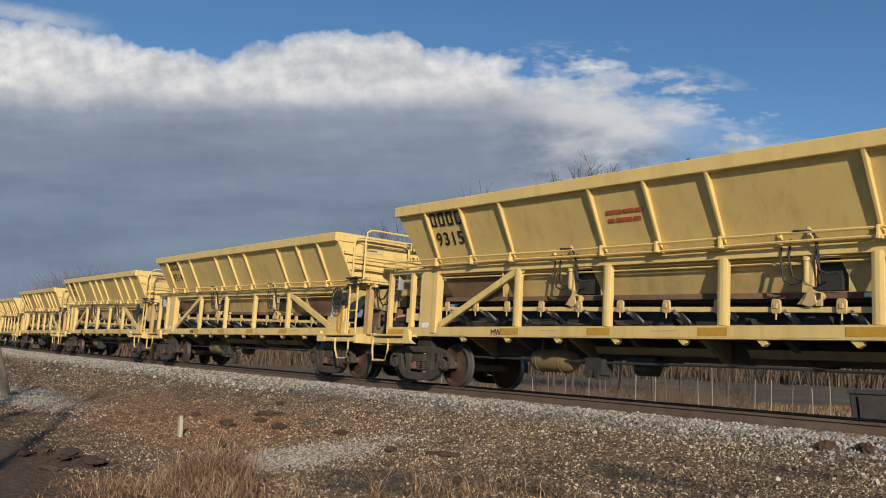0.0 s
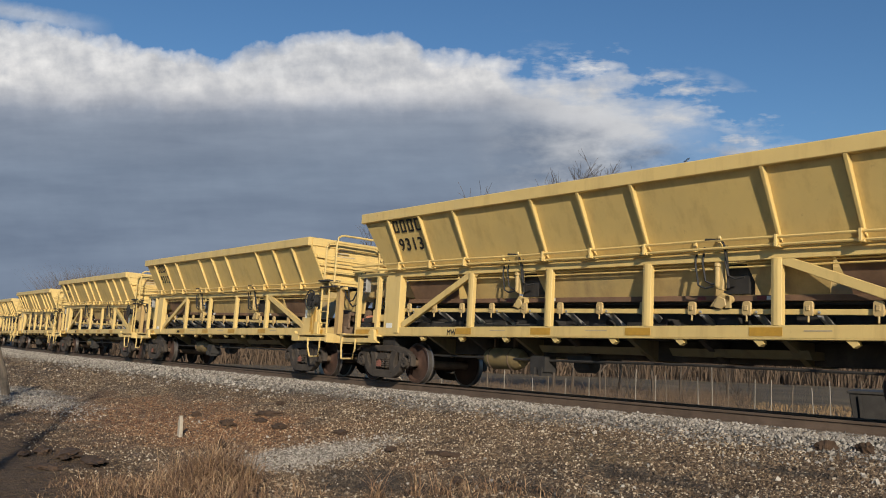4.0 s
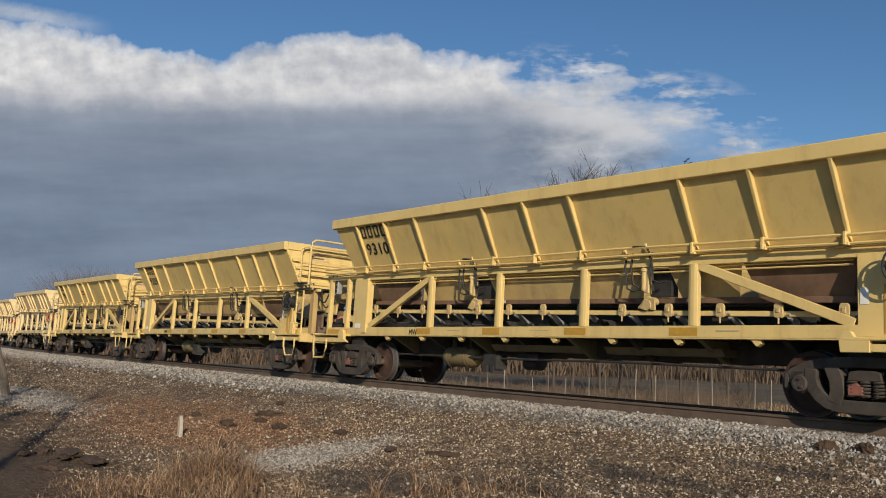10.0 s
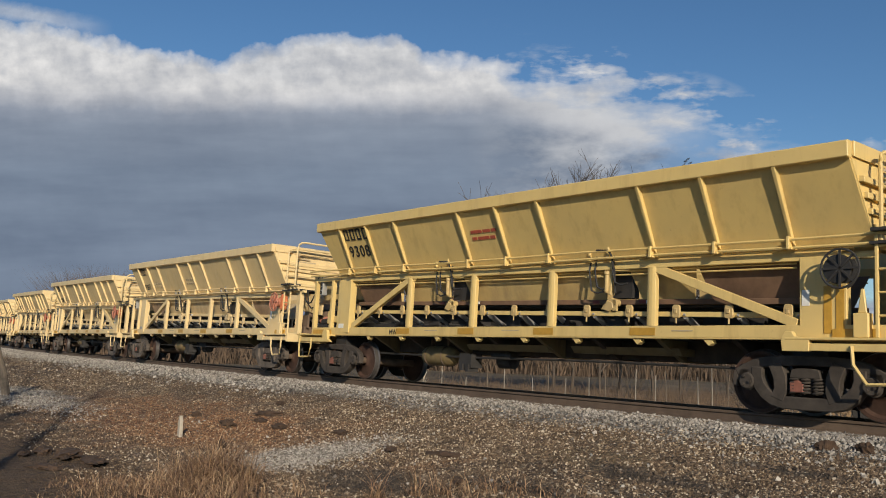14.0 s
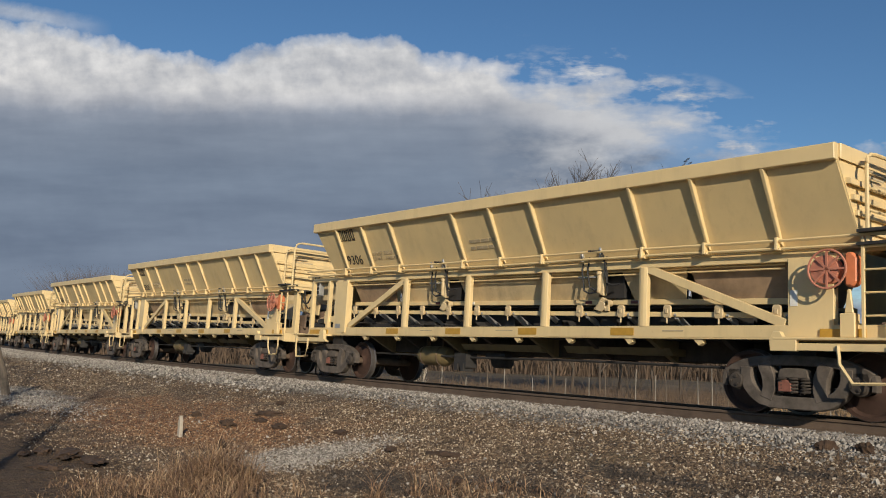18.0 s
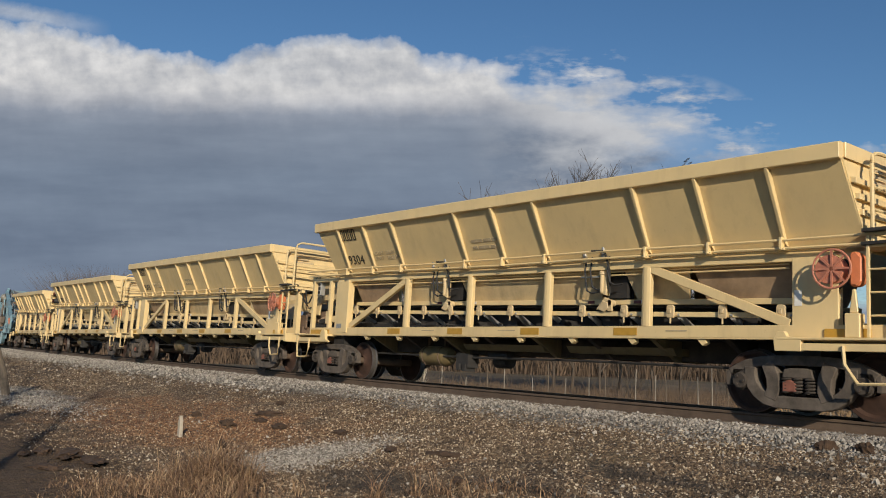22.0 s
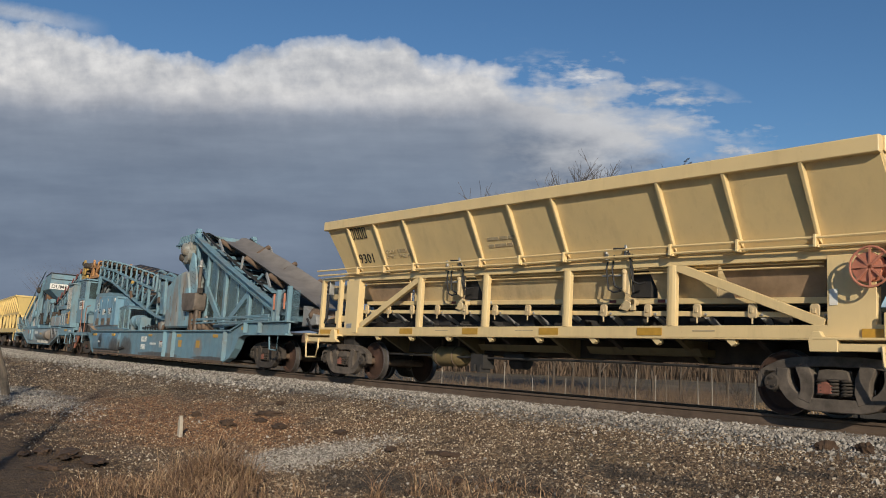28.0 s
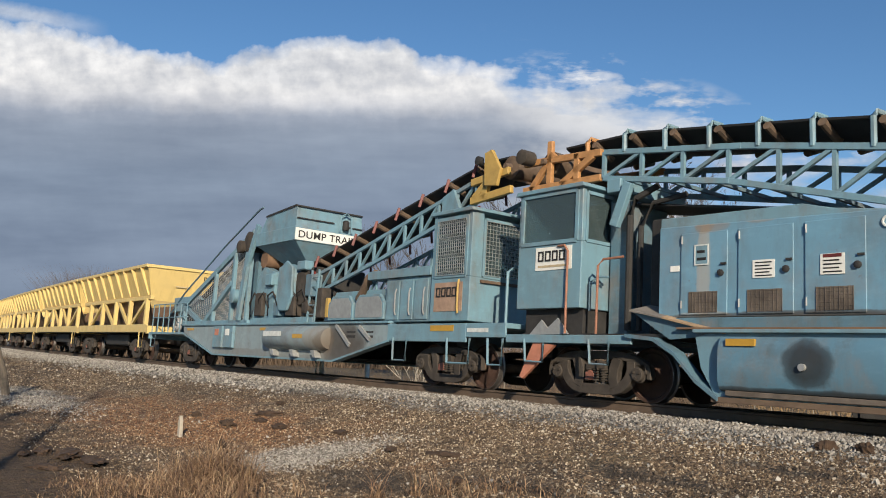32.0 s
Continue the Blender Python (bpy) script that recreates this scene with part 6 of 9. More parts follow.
def dump_wagon():
    """The second blue wagon: inclined conveyor, receiving bin, machinery, truss conveyor, cab."""
    car = thing("transfer_wagon", "worn light blue transfer wagon with receiving bin and cab", "rail wagon")

    def p(name, mesh, mat=BLUE, label="", bevel=0.0, smooth=False, parent=None):
        return part(name, mesh, mat, parent or car, label, bevel, smooth)

    for s in (-1, 1):
        p("girder_web", Mesh().prism([(-0.1, 1.32), (-0.05, 1.10), (2.8, 0.42), (10.6, 0.42), (13.1, 0.95), (13.1, 1.32)], s * 1.40, s * 1.44), WELL_BLUE, bevel=0.004)
        p("top_flange", Mesh().box(-0.1, 13.1, s * 1.28, s * 1.50, 1.32, 1.37), bevel=0.005)
        p("bottom_flange", Mesh().hexa([(2.8, s * 1.28, 0.37), (10.6, s * 1.28, 0.37), (10.6, s * 1.48, 0.37), (2.8, s * 1.48, 0.37)], [(2.8, s * 1.28, 0.42), (10.6, s * 1.28, 0.42), (10.6, s * 1.48, 0.42), (2.8, s * 1.48, 0.42)]), bevel=0.005)
        p("bottom_flange", Mesh().hexa([(-0.1, s * 1.28, 1.05), (2.8, s * 1.28, 0.37), (2.8, s * 1.48, 0.37), (-0.1, s * 1.48, 1.05)], [(-0.1, s * 1.28, 1.10), (2.8, s * 1.28, 0.42), (2.8, s * 1.48, 0.42), (-0.1, s * 1.48, 1.10)]))
        p("bottom_flange", Mesh().hexa([(10.6, s * 1.28, 0.37), (13.1, s * 1.28, 0.90), (13.1, s * 1.48, 0.90), (10.6, s * 1.48, 0.37)], [(10.6, s * 1.28, 0.42), (13.1, s * 1.28, 0.95), (13.1, s * 1.48, 0.95), (10.6, s * 1.48, 0.42)]))
    p("well_floor", Mesh().box(2.8, 10.6, -1.3, 1.3, 0.44, 0.50).box(-0.1, 13.1, -1.3, 1.3, 1.26, 1.31), BLACK)
    p("fuel_tank", Mesh().lathe([(0.1, 6.85), (0.27, 6.9), (0.32, 7.0), (0.32, 10.2), (0.27, 10.35), (0.1, 10.4)], 24, (0, -1.42, 0.95), "x"), WELL_BLUE, "dusty blue cylindrical fuel tank", smooth=True)
    for u in (7.4, 8.6, 9.8):
        p("tank_bracket", Mesh().prism([(u - 0.1, 0.64), (u + 0.1, 0.64), (u + 0.18, 0.46), (u + 0.05, 0.46)], -1.62, -1.42), STEEL)
    p("stencil", Mesh().box(7.1, 8.2, -1.752, -1.746, 0.98, 1.12), FADED, "unreadable white lettering")
    p("reflector", Mesh().box(8.9, 9.45, -1.752, -1.746, 0.94, 1.04), GOLD, "orange reflective tape")
    p("reflector", Mesh().box(0.3, 0.9, -1.449, -1.442, 1.16, 1.24), GOLD, "orange reflective tape")
    p("reflector", Mesh().box(6.2, 6.6, -1.449, -1.442, 1.16, 1.24), GOLD, "orange reflective tape")
    for u in (2.9, 3.75):
        p("locker", Mesh().box(u, u + 0.7, -1.54, -1.44, 0.62, 1.30), BLUE, "", bevel=0.012)
        p("decal", Mesh().box(u + 0.15, u + 0.45, -1.549, -1.542, 1.0, 1.2), SALMON if u < 3 else WHITE, "small warning decal")
    for u in (11.2, 12.0):
        p("web_slot", Mesh().box(u, u + 0.4, -1.446, -1.441, 0.98, 1.04).box(u, u + 0.4, -1.446, -1.441, 1.1, 1.14), BLACK)
    p("web_brace", Mesh().beam((10.7, -1.47, 1.28), (11.4, -1.47, 0.8), 0.05, 0.09).beam((11.8, -1.47, 1.25), (12.3, -1.47, 0.95), 0.05, 0.09), STEEL)

    # trailing platform with rails and boxes
    p("trailing_platform", Mesh().box(-3.9, -0.05, -1.40, 1.40, 1.02, 1.10), BLUE, bevel=0.01)
    p("end_sill", Mesh().box(-4.0, -3.88, -1.4, 1.4, 0.85, 1.1), BLUE, bevel=0.01)
    for k in range(7):
        u = -3.8 + 0.6 * k
        for s in (-1, 1):
            p("rail_post", Mesh().cyl((u, s * 1.34, 1.1), (u, s * 1.34, 2.15), 0.022, 6))
    for z in (1.65, 2.15):
        for s in (-1, 1):
            p("hand_rail", Mesh().cyl((-3.8, s * 1.34, z), (-0.1, s * 1.34, z), 0.022, 6))
    p("tool_box", Mesh().box(-2.9, -0.4, -0.9, 0.9, 1.9, 2.45), BLUE, bevel=0.03)
    p("box_stand", Mesh().box(-2.6, -2.4, -0.8, 0.8, 1.1, 1.9).box(-0.9, -0.7, -0.8, 0.8, 1.1, 1.9), DARK_BLUE)
    p("hose_coil", Mesh().ring((-1.9, -1.0, 1.42), 0.28, 0.05, 22).ring((-1.9, -1.08, 1.42), 0.24, 0.05, 22), STEEL, "coiled pale hose", smooth=True)
    p("stirrup_step", Mesh().tube([(-3.6, -1.42, 1.0), (-3.5, -1.44, 0.55), (-3.1, -1.44, 0.55), (-3.1, -1.42, 1.0)], 0.024, 6), BLUE, smooth=True)
    # inclined conveyor
    slope = [(-2.2, 1.50), (4.0, 4.03)]
    p("side_frame", Mesh().beam((-0.9, -1.2, 2.05), (4.7, -1.2, 4.25), 0.1, 0.18).beam((-0.9, 1.2, 2.05), (4.7, 1.2, 4.25), 0.1, 0.18), BLUE, bevel=0.01)
    p("sole_beam", Mesh().box(-0.9, 4.8, -1.26, -1.14, 1.37, 1.5).box(-0.9, 4.8, 1.14, 1.26, 1.37, 1.5), BLUE, bevel=0.01)
    for u in (-0.8, 1.9, 3.4, 4.6):
        for s in (-1, 1):
            p("post", Mesh().box(u - 0.07, u + 0.07, s * 1.14, s * 1.26, 1.4, 2.05 + (u + 0.9) * 0.393), BLUE, bevel=0.006)
    for a, b in (((-0.7, 2.0), (0.9, 1.45)), ((3.3, 2.7), (1.2, 1.45))):
        for s in (-1, 1):
            p("brace", Mesh().beam((a[0], s * 1.22, a[1]), (b[0], s * 1.22, b[1]), 0.1, 0.16), BLUE, bevel=0.006)
    for a, b in ((-0.7, 1.8), (2.0, 3.3), (3.5, 4.5)):
        t = lambda u: 2.0 + (u + 0.9) * 0.393
        screen(car, [(a, -1.16, 1.5), (b, -1.16, 1.5), (b, -1.16, t(b)), (a, -1.16, t(a))], 14, 16, STEEL, r=0.012)
    # backing in the darker paint gives the shade behind the screens
    p("slope_backing", Mesh().prism([(-0.7, 1.5), (4.5, 1.5), (4.5, 3.9), (-0.7, 1.9)], -0.9, 0.9), DARK_BLUE, "blue backing with the shade painted in")
    belt_run(car, [(-2.3, 1.55), (-1.0, 2.02), (2.0, 3.24), (4.6, 4.32)], 0.8, 0.16, RUBBER)
    p("slope_rail", Mesh().tube([(-2.3, -1.25, 1.7), (-0.9, -1.25, 2.5), (2.5, -1.25, 3.95), (5.0, -1.25, 4.9), (5.3, -1.25, 4.95)], 0.03, 7), DARK_BLUE, smooth=True)
    p("head_drum", Mesh().lathe([(0.1, -1.35), (0.32, -1.3), (0.32, -1.05), (0.3, 1.2), (0.1, 1.3)], 20, (4.5, 0, 3.95)).lathe([(0.1, -1.5), (0.2, -1.45), (0.2, -1.3)], 14, (4.15, 0, 3.8)), CAST, "greasy head drum", smooth=True)
    p("head_strut", Mesh().beam((4.4, -1.3, 2.9), (5.2, -1.3, 4.4), 0.12, 0.2).beam((4.2, -1.3, 1.5), (4.6, -1.3, 3.6), 0.1, 0.25), BLUE, bevel=0.008)
    p("pipe_round", Mesh().lathe([(0.18, -1.45), (0.22, -1.43), (0.22, -1.15)], 18, (3.9, 0, 2.25)), BLUE, smooth=True)
    # receiving bin
    bin_ = p("receiving_bin", Mesh().box(5.15, 7.75, -1.35, 0.92, 3.72, 4.12), BLUE, "blue receiving bin", bevel=0.01)
    p("bin_extension", Mesh().hexa([(5.3, -1.3, 4.12), (7.7, -1.3, 4.12), (7.7, 0.88, 4.12), (5.3, 0.88, 4.12)], [(5.6, -1.25, 4.60), (7.65, -1.28, 4.72), (7.65, 0.86, 4.72), (5.6, 0.84, 4.60)]), BLUE, "", bevel=0.01)
    p("bin_funnel", Mesh().hexa([(5.2, -1.3, 3.72), (7.72, -1.3, 3.72), (7.72, 0.88, 3.72), (5.2, 0.88, 3.72)], [(6.1, -0.5, 3.05), (7.2, -0.5, 3.05), (7.2, 0.5, 3.05), (6.1, 0.5, 3.05)]), BLUE, "", bevel=0.01)
    p("bin_sign", Mesh().box(7.752, 7.765, -1.34, 0.90, 3.74, 4.08), WHITE, "long white name board")
    o = part("sign_lettering", WORDS["DUMP TRAIN"], None, car, "black block capitals")
    o.matrix_basis = Matrix.Translation((7.772, -1.26, 3.81)) @ Matrix.Rotation(radians(90), 4, "Z") @ Matrix.Diagonal((0.94, 1, 0.86, 1))
    p("bin_trim", Mesh().box(7.70, 7.74, -1.30, -0.1, 4.36, 4.39).box(7.70, 7.74, 0.2, 0.86, 4.30, 4.33).box(7.68, 7.72, -1.3, 0.86, 4.70, 4.74).beam((5.6, -1.27, 4.62), (7.66, -1.30, 4.74), 0.03, 0.05), BLACK)
    p("beacon", Mesh().lathe([(0.08, 4.2), (0.1, 4.25), (0.1, 4.45), (0.05, 4.5)], 12, (7.80, 0.25, 0), "z"), BLACK, smooth=True)
    p("bin_arch", Mesh().tube([(7.80, 0.05, 4.14), (7.80, 0.08, 4.6), (7.8, 0.25, 4.7), (7.80, 0.42, 4.6), (7.8, 0.45, 4.14)], 0.03, 6), BLUE, smooth=True)
    # machinery under the bin
    p("pedestal", Mesh().prism([(4.9, 1.37), (6.6, 1.37), (6.4, 1.6), (6.3, 2.9), (5.5, 3.1), (5.2, 2.9)], -1.15, -0.85), BLUE, "", bevel=0.015)
    p("pedestal", Mesh().prism([(6.7, 2.2), (7.2, 1.7), (7.8, 1.9), (7.75, 2.9), (7.2, 3.1), (6.7, 3.0)], -1.25, -0.95), BLUE, "", bevel=0.03)
    p("machine_bed", Mesh().box(4.9, 8.9, -1.2, 1.0, 1.37, 1.55), BLUE, bevel=0.015)
    p("fly_wheel", Mesh().lathe([(0.1, -1.2), (0.46, -1.18), (0.5, -1.1), (0.46, -1.0), (0.1, -0.98)], 26, (8.0, 0, 2.35)), CAST, "dark fly wheel", smooth=True)
    p("engine_block", Mesh().box(5.6, 8.2, -0.8, 0.8, 1.55, 3.0), BLACK, "greasy engine block", bevel=0.04)
    p("gearbox", Mesh().box(8.1, 9.1, -1.15, 0.5, 1.45, 1.95).lathe([(0.1, -1.3), (0.2, -1.28), (0.2, -1.1)], 12, (8.6, 0, 1.8)), CAST, "greasy gearbox", bevel=0.03)
    for k in range(4):
        p("hydraulic_hose", Mesh().tube([(7.9 + 0.2 * k, -1.1, 2.9), (8.0 + 0.2 * k, -1.18, 2.4), (8.2 + 0.2 * k, -1.15, 1.9), (8.6, -1.1, 1.6)], 0.03, 6), BLACK, smooth=True)
    p("ladder", Mesh().beam((8.7, -1.25, 1.4), (8.8, -1.25, 2.8), 0.05, 0.05).beam((9.1, -1.25, 1.4), (9.2, -1.25, 2.8), 0.05, 0.05), BLUE)
    for k in range(5):
        p("rung", Mesh().cyl((8.74, -1.25, 1.6 + 0.25 * k), (9.14, -1.25, 1.6 + 0.25 * k), 0.018, 6))
    for k, (x, z, w, h) in enumerate(((5.3, 1.6, 0.5, 0.7), (5.9, 2.5, 0.45, 0.35), (6.6, 1.58, 0.4, 0.4), (7.4, 1.58, 0.5, 0.55), (7.9, 2.85, 0.5, 0.25), (8.5, 2.1, 0.35, 0.6), (9.2, 1.5, 0.3, 0.8))):
        p("machine_box", Mesh().box(x, x + w, -1.28, -1.0, z, z + h), (CAST, BLUE, DARK_BLUE)[k % 3], "", bevel=0.025)
    for k in range(6):
        x = 4.9 + 0.62 * k
        p("hydraulic_hose", Mesh().tube([(x, -1.22, 1.6), (x + 0.1, -1.3, 2.0 + 0.1 * (k % 3)), (x + 0.35, -1.28, 2.3), (x + 0.6, -1.2, 2.0 - 0.15 * (k % 2))], 0.028, 6), BLACK, smooth=True)
    p("belt_guard", Mesh().prism([(6.9, 2.05), (7.15, 1.72), (7.6, 1.72), (7.85, 2.1), (7.8, 2.95), (7.4, 3.15), (7.0, 2.95)], -1.36, -1.28), BLUE, "", bevel=0.02)
    p("press_roller", Mesh().lathe([(0.1, -1.1), (0.26, -1.08), (0.26, 1.0), (0.1, 1.02)], 18, (5.3, 0, 3.35)), BROWN, smooth=True)
    # screened engine bay and lockers
    p("engine_bay", Mesh().prism([(9.5, 1.40), (10.1, 2.15), (12.8, 2.15), (12.8, 1.40)], -1.2, 0.9), BLUE, "", bevel=0.02)
    for a, b in ((10.1, 11.3), (11.4, 12.7)):
        p("bay_hatch", Mesh().prism([(a, 1.42), (b, 1.42), (b, 1.82), (b - 0.2, 2.02), (a + 0.2, 2.02), (a, 1.82)], -1.40, -1.32), BLUE, bevel=0.008)
        m = [(a + 0.06, 1.47), (b - 0.06, 1.47), (b - 0.06, 1.80), (b - 0.22, 1.96), (a + 0.22, 1.96), (a + 0.06, 1.80)]
        p("hatch_screen", Mesh().prism(m, -1.408, -1.402), STEEL, "dusty grey screen")
    p("mustard_strip", Mesh().box(9.9, 10.02, -1.38, -1.3, 1.5, 2.0), MUSTARD)
    p("brown_pipe", Mesh().tube([(11.25, -1.2, 1.95), (11.5, -1.25, 2.1), (11.75, -1.25, 2.45), (12.0, -1.2, 2.55)], 0.10, 10), RUSTY, "rust-brown bent pipe", smooth=True)
    p("locker_house", Mesh().box(12.75, 14.5, -1.38, 0.9, 1.35, 2.35), BLUE, "", bevel=0.015)
    p("locker_roof", Mesh().box(12.0, 14.55, -1.45, 1.0, 2.35, 2.55), BLUE, "", bevel=0.01)
    for a in (12.85, 13.4, 13.95):
        p("locker_door", Mesh().box(a, a + 0.48, -1.41, -1.385, 1.4, 2.28), BLUE, "", bevel=0.006)
        p("grab_rail", Mesh().tube([(a + 0.4, -1.43, 1.5), (a + 0.4, -1.46, 1.6), (a + 0.4, -1.46, 2.0), (a + 0.4, -1.43, 2.1)], 0.018, 6), STEEL, smooth=True)
    # truss conveyor with red idlers
    top = [(8.0, 2.62), (9.6, 2.98), (11.74, 3.52), (13.75, 4.02), (15.3, 4.4)]
    bot = [(8.0, 2.12), (9.64, 2.47), (11.81, 2.99), (13.9, 3.54), (15.3, 3.9)]
    for y in (-0.9, 0.9):
        truss(car, top, bot, y, 11, BLUE, 0.06)
    tb = [(7.7, 2.95), (11.38, 3.80), (12.23, 4.0), (15.3, 4.66), (16.2, 4.66)]
    belt_run(car, tb, 0.72, 0.18, RUBBER)
    for k in range(8):
        x = 8.3 + 0.98 * k
        z = lerp_line(tb, x)
        for s in (-1, 1):
            p("idler_stand", Mesh().beam((x, s * 0.92, z - 0.14), (x + 0.04, s * 0.85, z + 0.18), 0.05, 0.07), RED, "red idler stand", bevel=0.008)
            p("idler_roll", Mesh().cyl((x, s * 0.8, z + 0.08), (x, s * 0.3, z - 0.08), 0.065, 9), RUSTY)
    p("tail_drum", Mesh().lathe([(0.1, -0.9), (0.2, -0.85), (0.2, 0.85), (0.1, 0.9)], 16, (8.0, 0, 2.7)), RED, smooth=True)
    p("head_pulley", Mesh().lathe([(0.06, -1.0), (0.08, -0.85), (0.25, -0.82), (0.25, 0.82), (0.08, 0.85), (0.06, 1.0)], 20, (16.3, 0, 4.55)), RUSTY, smooth=True)
    for a, b in (((15.2, 3.95), (16.5, 4.05)), ((15.2, 4.35), (16.4, 4.45)), ((15.6, 3.95), (15.9, 4.8)), ((15.3, 4.0), (16.0, 4.5))):
        for y in (-0.95, 0.95):
            p("head_frame", Mesh().beam((a[0], y, a[1]), (b[0], y, b[1]), 0.1, 0.16), MUSTARD, "worn yellow frame bar", bevel=0.01)
    p("head_plate", Mesh().prism([(15.75, 4.2), (16.15, 4.15), (16.25, 4.5), (15.95, 4.95), (15.72, 4.9)], -1.08, -1.0), MUSTARD, "yellow bearing plate", bevel=0.01)
    p("head_lamp", Mesh().lathe([(0.03, -1.1), (0.1, -1.08), (0.1, -0.98)], 12, (15.5, 0, 4.78)), BLACK, smooth=True)
    p("truss_gusset", Mesh().prism([(14.2, 3.7), (14.9, 3.75), (14.6, 4.3), (14.2, 4.15)], -1.0, -0.9), BLUE, bevel=0.01)
    p("chute_slide", Mesh().hexa([(16.3, -0.7, 4.3), (17.4, -0.7, 3.95), (17.4, 0.7, 3.95), (16.3, 0.7, 4.3)], [(16.3, -0.7, 4.34), (17.4, -0.7, 3.99), (17.4, 0.7, 3.99), (16.3, 0.7, 4.34)]), BROWN, "dusty chute plate")
    # cab
    cab = p("cab_body", Mesh().box(14.6, 15.92, -1.45, 0.75, 1.35, 2.25).box(14.6, 14.72, -1.45, 0.75, 2.25, 3.6).box(15.80, 15.92, -1.45, -1.15, 2.25, 3.6).box(15.80, 15.92, 0.0, 0.75, 2.25, 3.6).box(14.6, 15.92, 0.7, 0.75, 2.25, 3.6), BLUE, "blue rear cab", bevel=0.01)
    p("cab_roof", Mesh().prism([(14.5, 3.6), (16.0, 3.6), (15.95, 3.68), (14.55, 3.68)], -1.52, 0.8), BLUE, bevel=0.01)
    framed_pane(cab, [(14.74, -1.44, 2.28), (15.78, -1.44, 2.28), (15.78, -1.44, 3.5), (14.74, -1.44, 3.5)], BLUE, GLASS, 0.07)
    framed_pane(cab, [(15.91, -1.12, 2.28), (15.91, -0.02, 2.28), (15.91, -0.02, 3.45), (15.91, -1.12, 3.45)], BLUE, GLASS, 0.07)
    screen(cab, [(15.96, -1.1, 2.3), (15.96, -0.05, 2.3), (15.96, -0.05, 3.42), (15.96, -1.1, 3.42)], 12, 14, STEEL)
    screen(cab, [(14.78, -1.49, 2.3), (15.74, -1.49, 2.3), (15.74, -1.49, 3.46), (14.78, -1.49, 3.46)], 14, 16, STEEL)
    p("sign_board", Mesh().box(14.75, 15.7, -1.462, -1.452, 1.55, 2.15), plain("faded_brown_sign", (0.36, 0.24, 0.17), 0.7), "faded brown board with a block mark")
    for k in range(4):
        part("company_mark", mark_block(0.15, 0.2, INK), None, car, "dark block mark").location = (14.82 + 0.18 * k, -1.468, 1.85)
    p("door_rail", Mesh().box(15.93, 15.98, -1.2, 0.3, 2.14, 2.20), RUSTY)
    rail_loop(car, [(15.6, -1.48, 1.5), (15.6, -1.5, 1.6), (15.6, -1.5, 2.1), (15.6, -1.48, 2.2)], MUSTARD)
    p("leading_platform", Mesh().box(13.05, 17.1, -1.46, 1.46, 1.20, 1.30), BLUE, bevel=0.01)
    p("leading_skirt", Mesh().box(13.05, 15.9, -1.47, -1.42, 0.92, 1.30).box(15.9, 17.1, -1.47, -1.42, 1.02, 1.26).box(13.05, 17.1, 1.42, 1.47, 0.95, 1.30), BLUE, bevel=0.008)
    p("reflector", Mesh().box(14.7, 15.5, -1.479, -1.472, 1.14, 1.26), GOLD, "orange reflective tape")
    p("stencil", Mesh().box(15.95, 16.6, -1.479, -1.472, 1.12, 1.20), FADED, "unreadable white stencil")
    rail_loop(car, [(16.9, -1.3, 1.3), (16.9, -1.3, 2.3), (17.0, -1.2, 2.4), (17.0, -0.6, 2.4)], BLUE, 0.03)
    rail_loop(car, [(17.05, -0.5, 1.3), (17.05, -0.5, 2.6)], RUST_RAIL)
    rail_loop(car, [(17.05, 0.2, 1.3), (17.05, 0.2, 2.6)], RUST_RAIL)
    for a, b in ((13.3, 13.85), (15.3, 16.05), (16.6, 17.05)):
        p("stirrup_step", Mesh().tube([(a, -1.48, 1.0), (a + 0.06, -1.5, 0.5), (b, -1.5, 0.5), (b, -1.48, 1.0)], 0.026, 6), BLUE, smooth=True)
    for x, s in ((-4.0, -1), (17.1, 1)):
        p("coupler", Mesh().box(min(x, x + s * 0.55), max(x, x + s * 0.55), -0.1, 0.1, 0.7, 0.92).box(min(x + s * 0.4, x + s * 0.6), max(x + s * 0.4, x + s * 0.6), -0.17, 0.17, 0.66, 0.96), CAST, "rusty knuckle coupler", bevel=0.02)
    two_bogies(car, B_T)
    return car


# ---- older short hoppers at the train's tail ----
TAIL_T, TAIL_PITCH = 8.5, 12.1


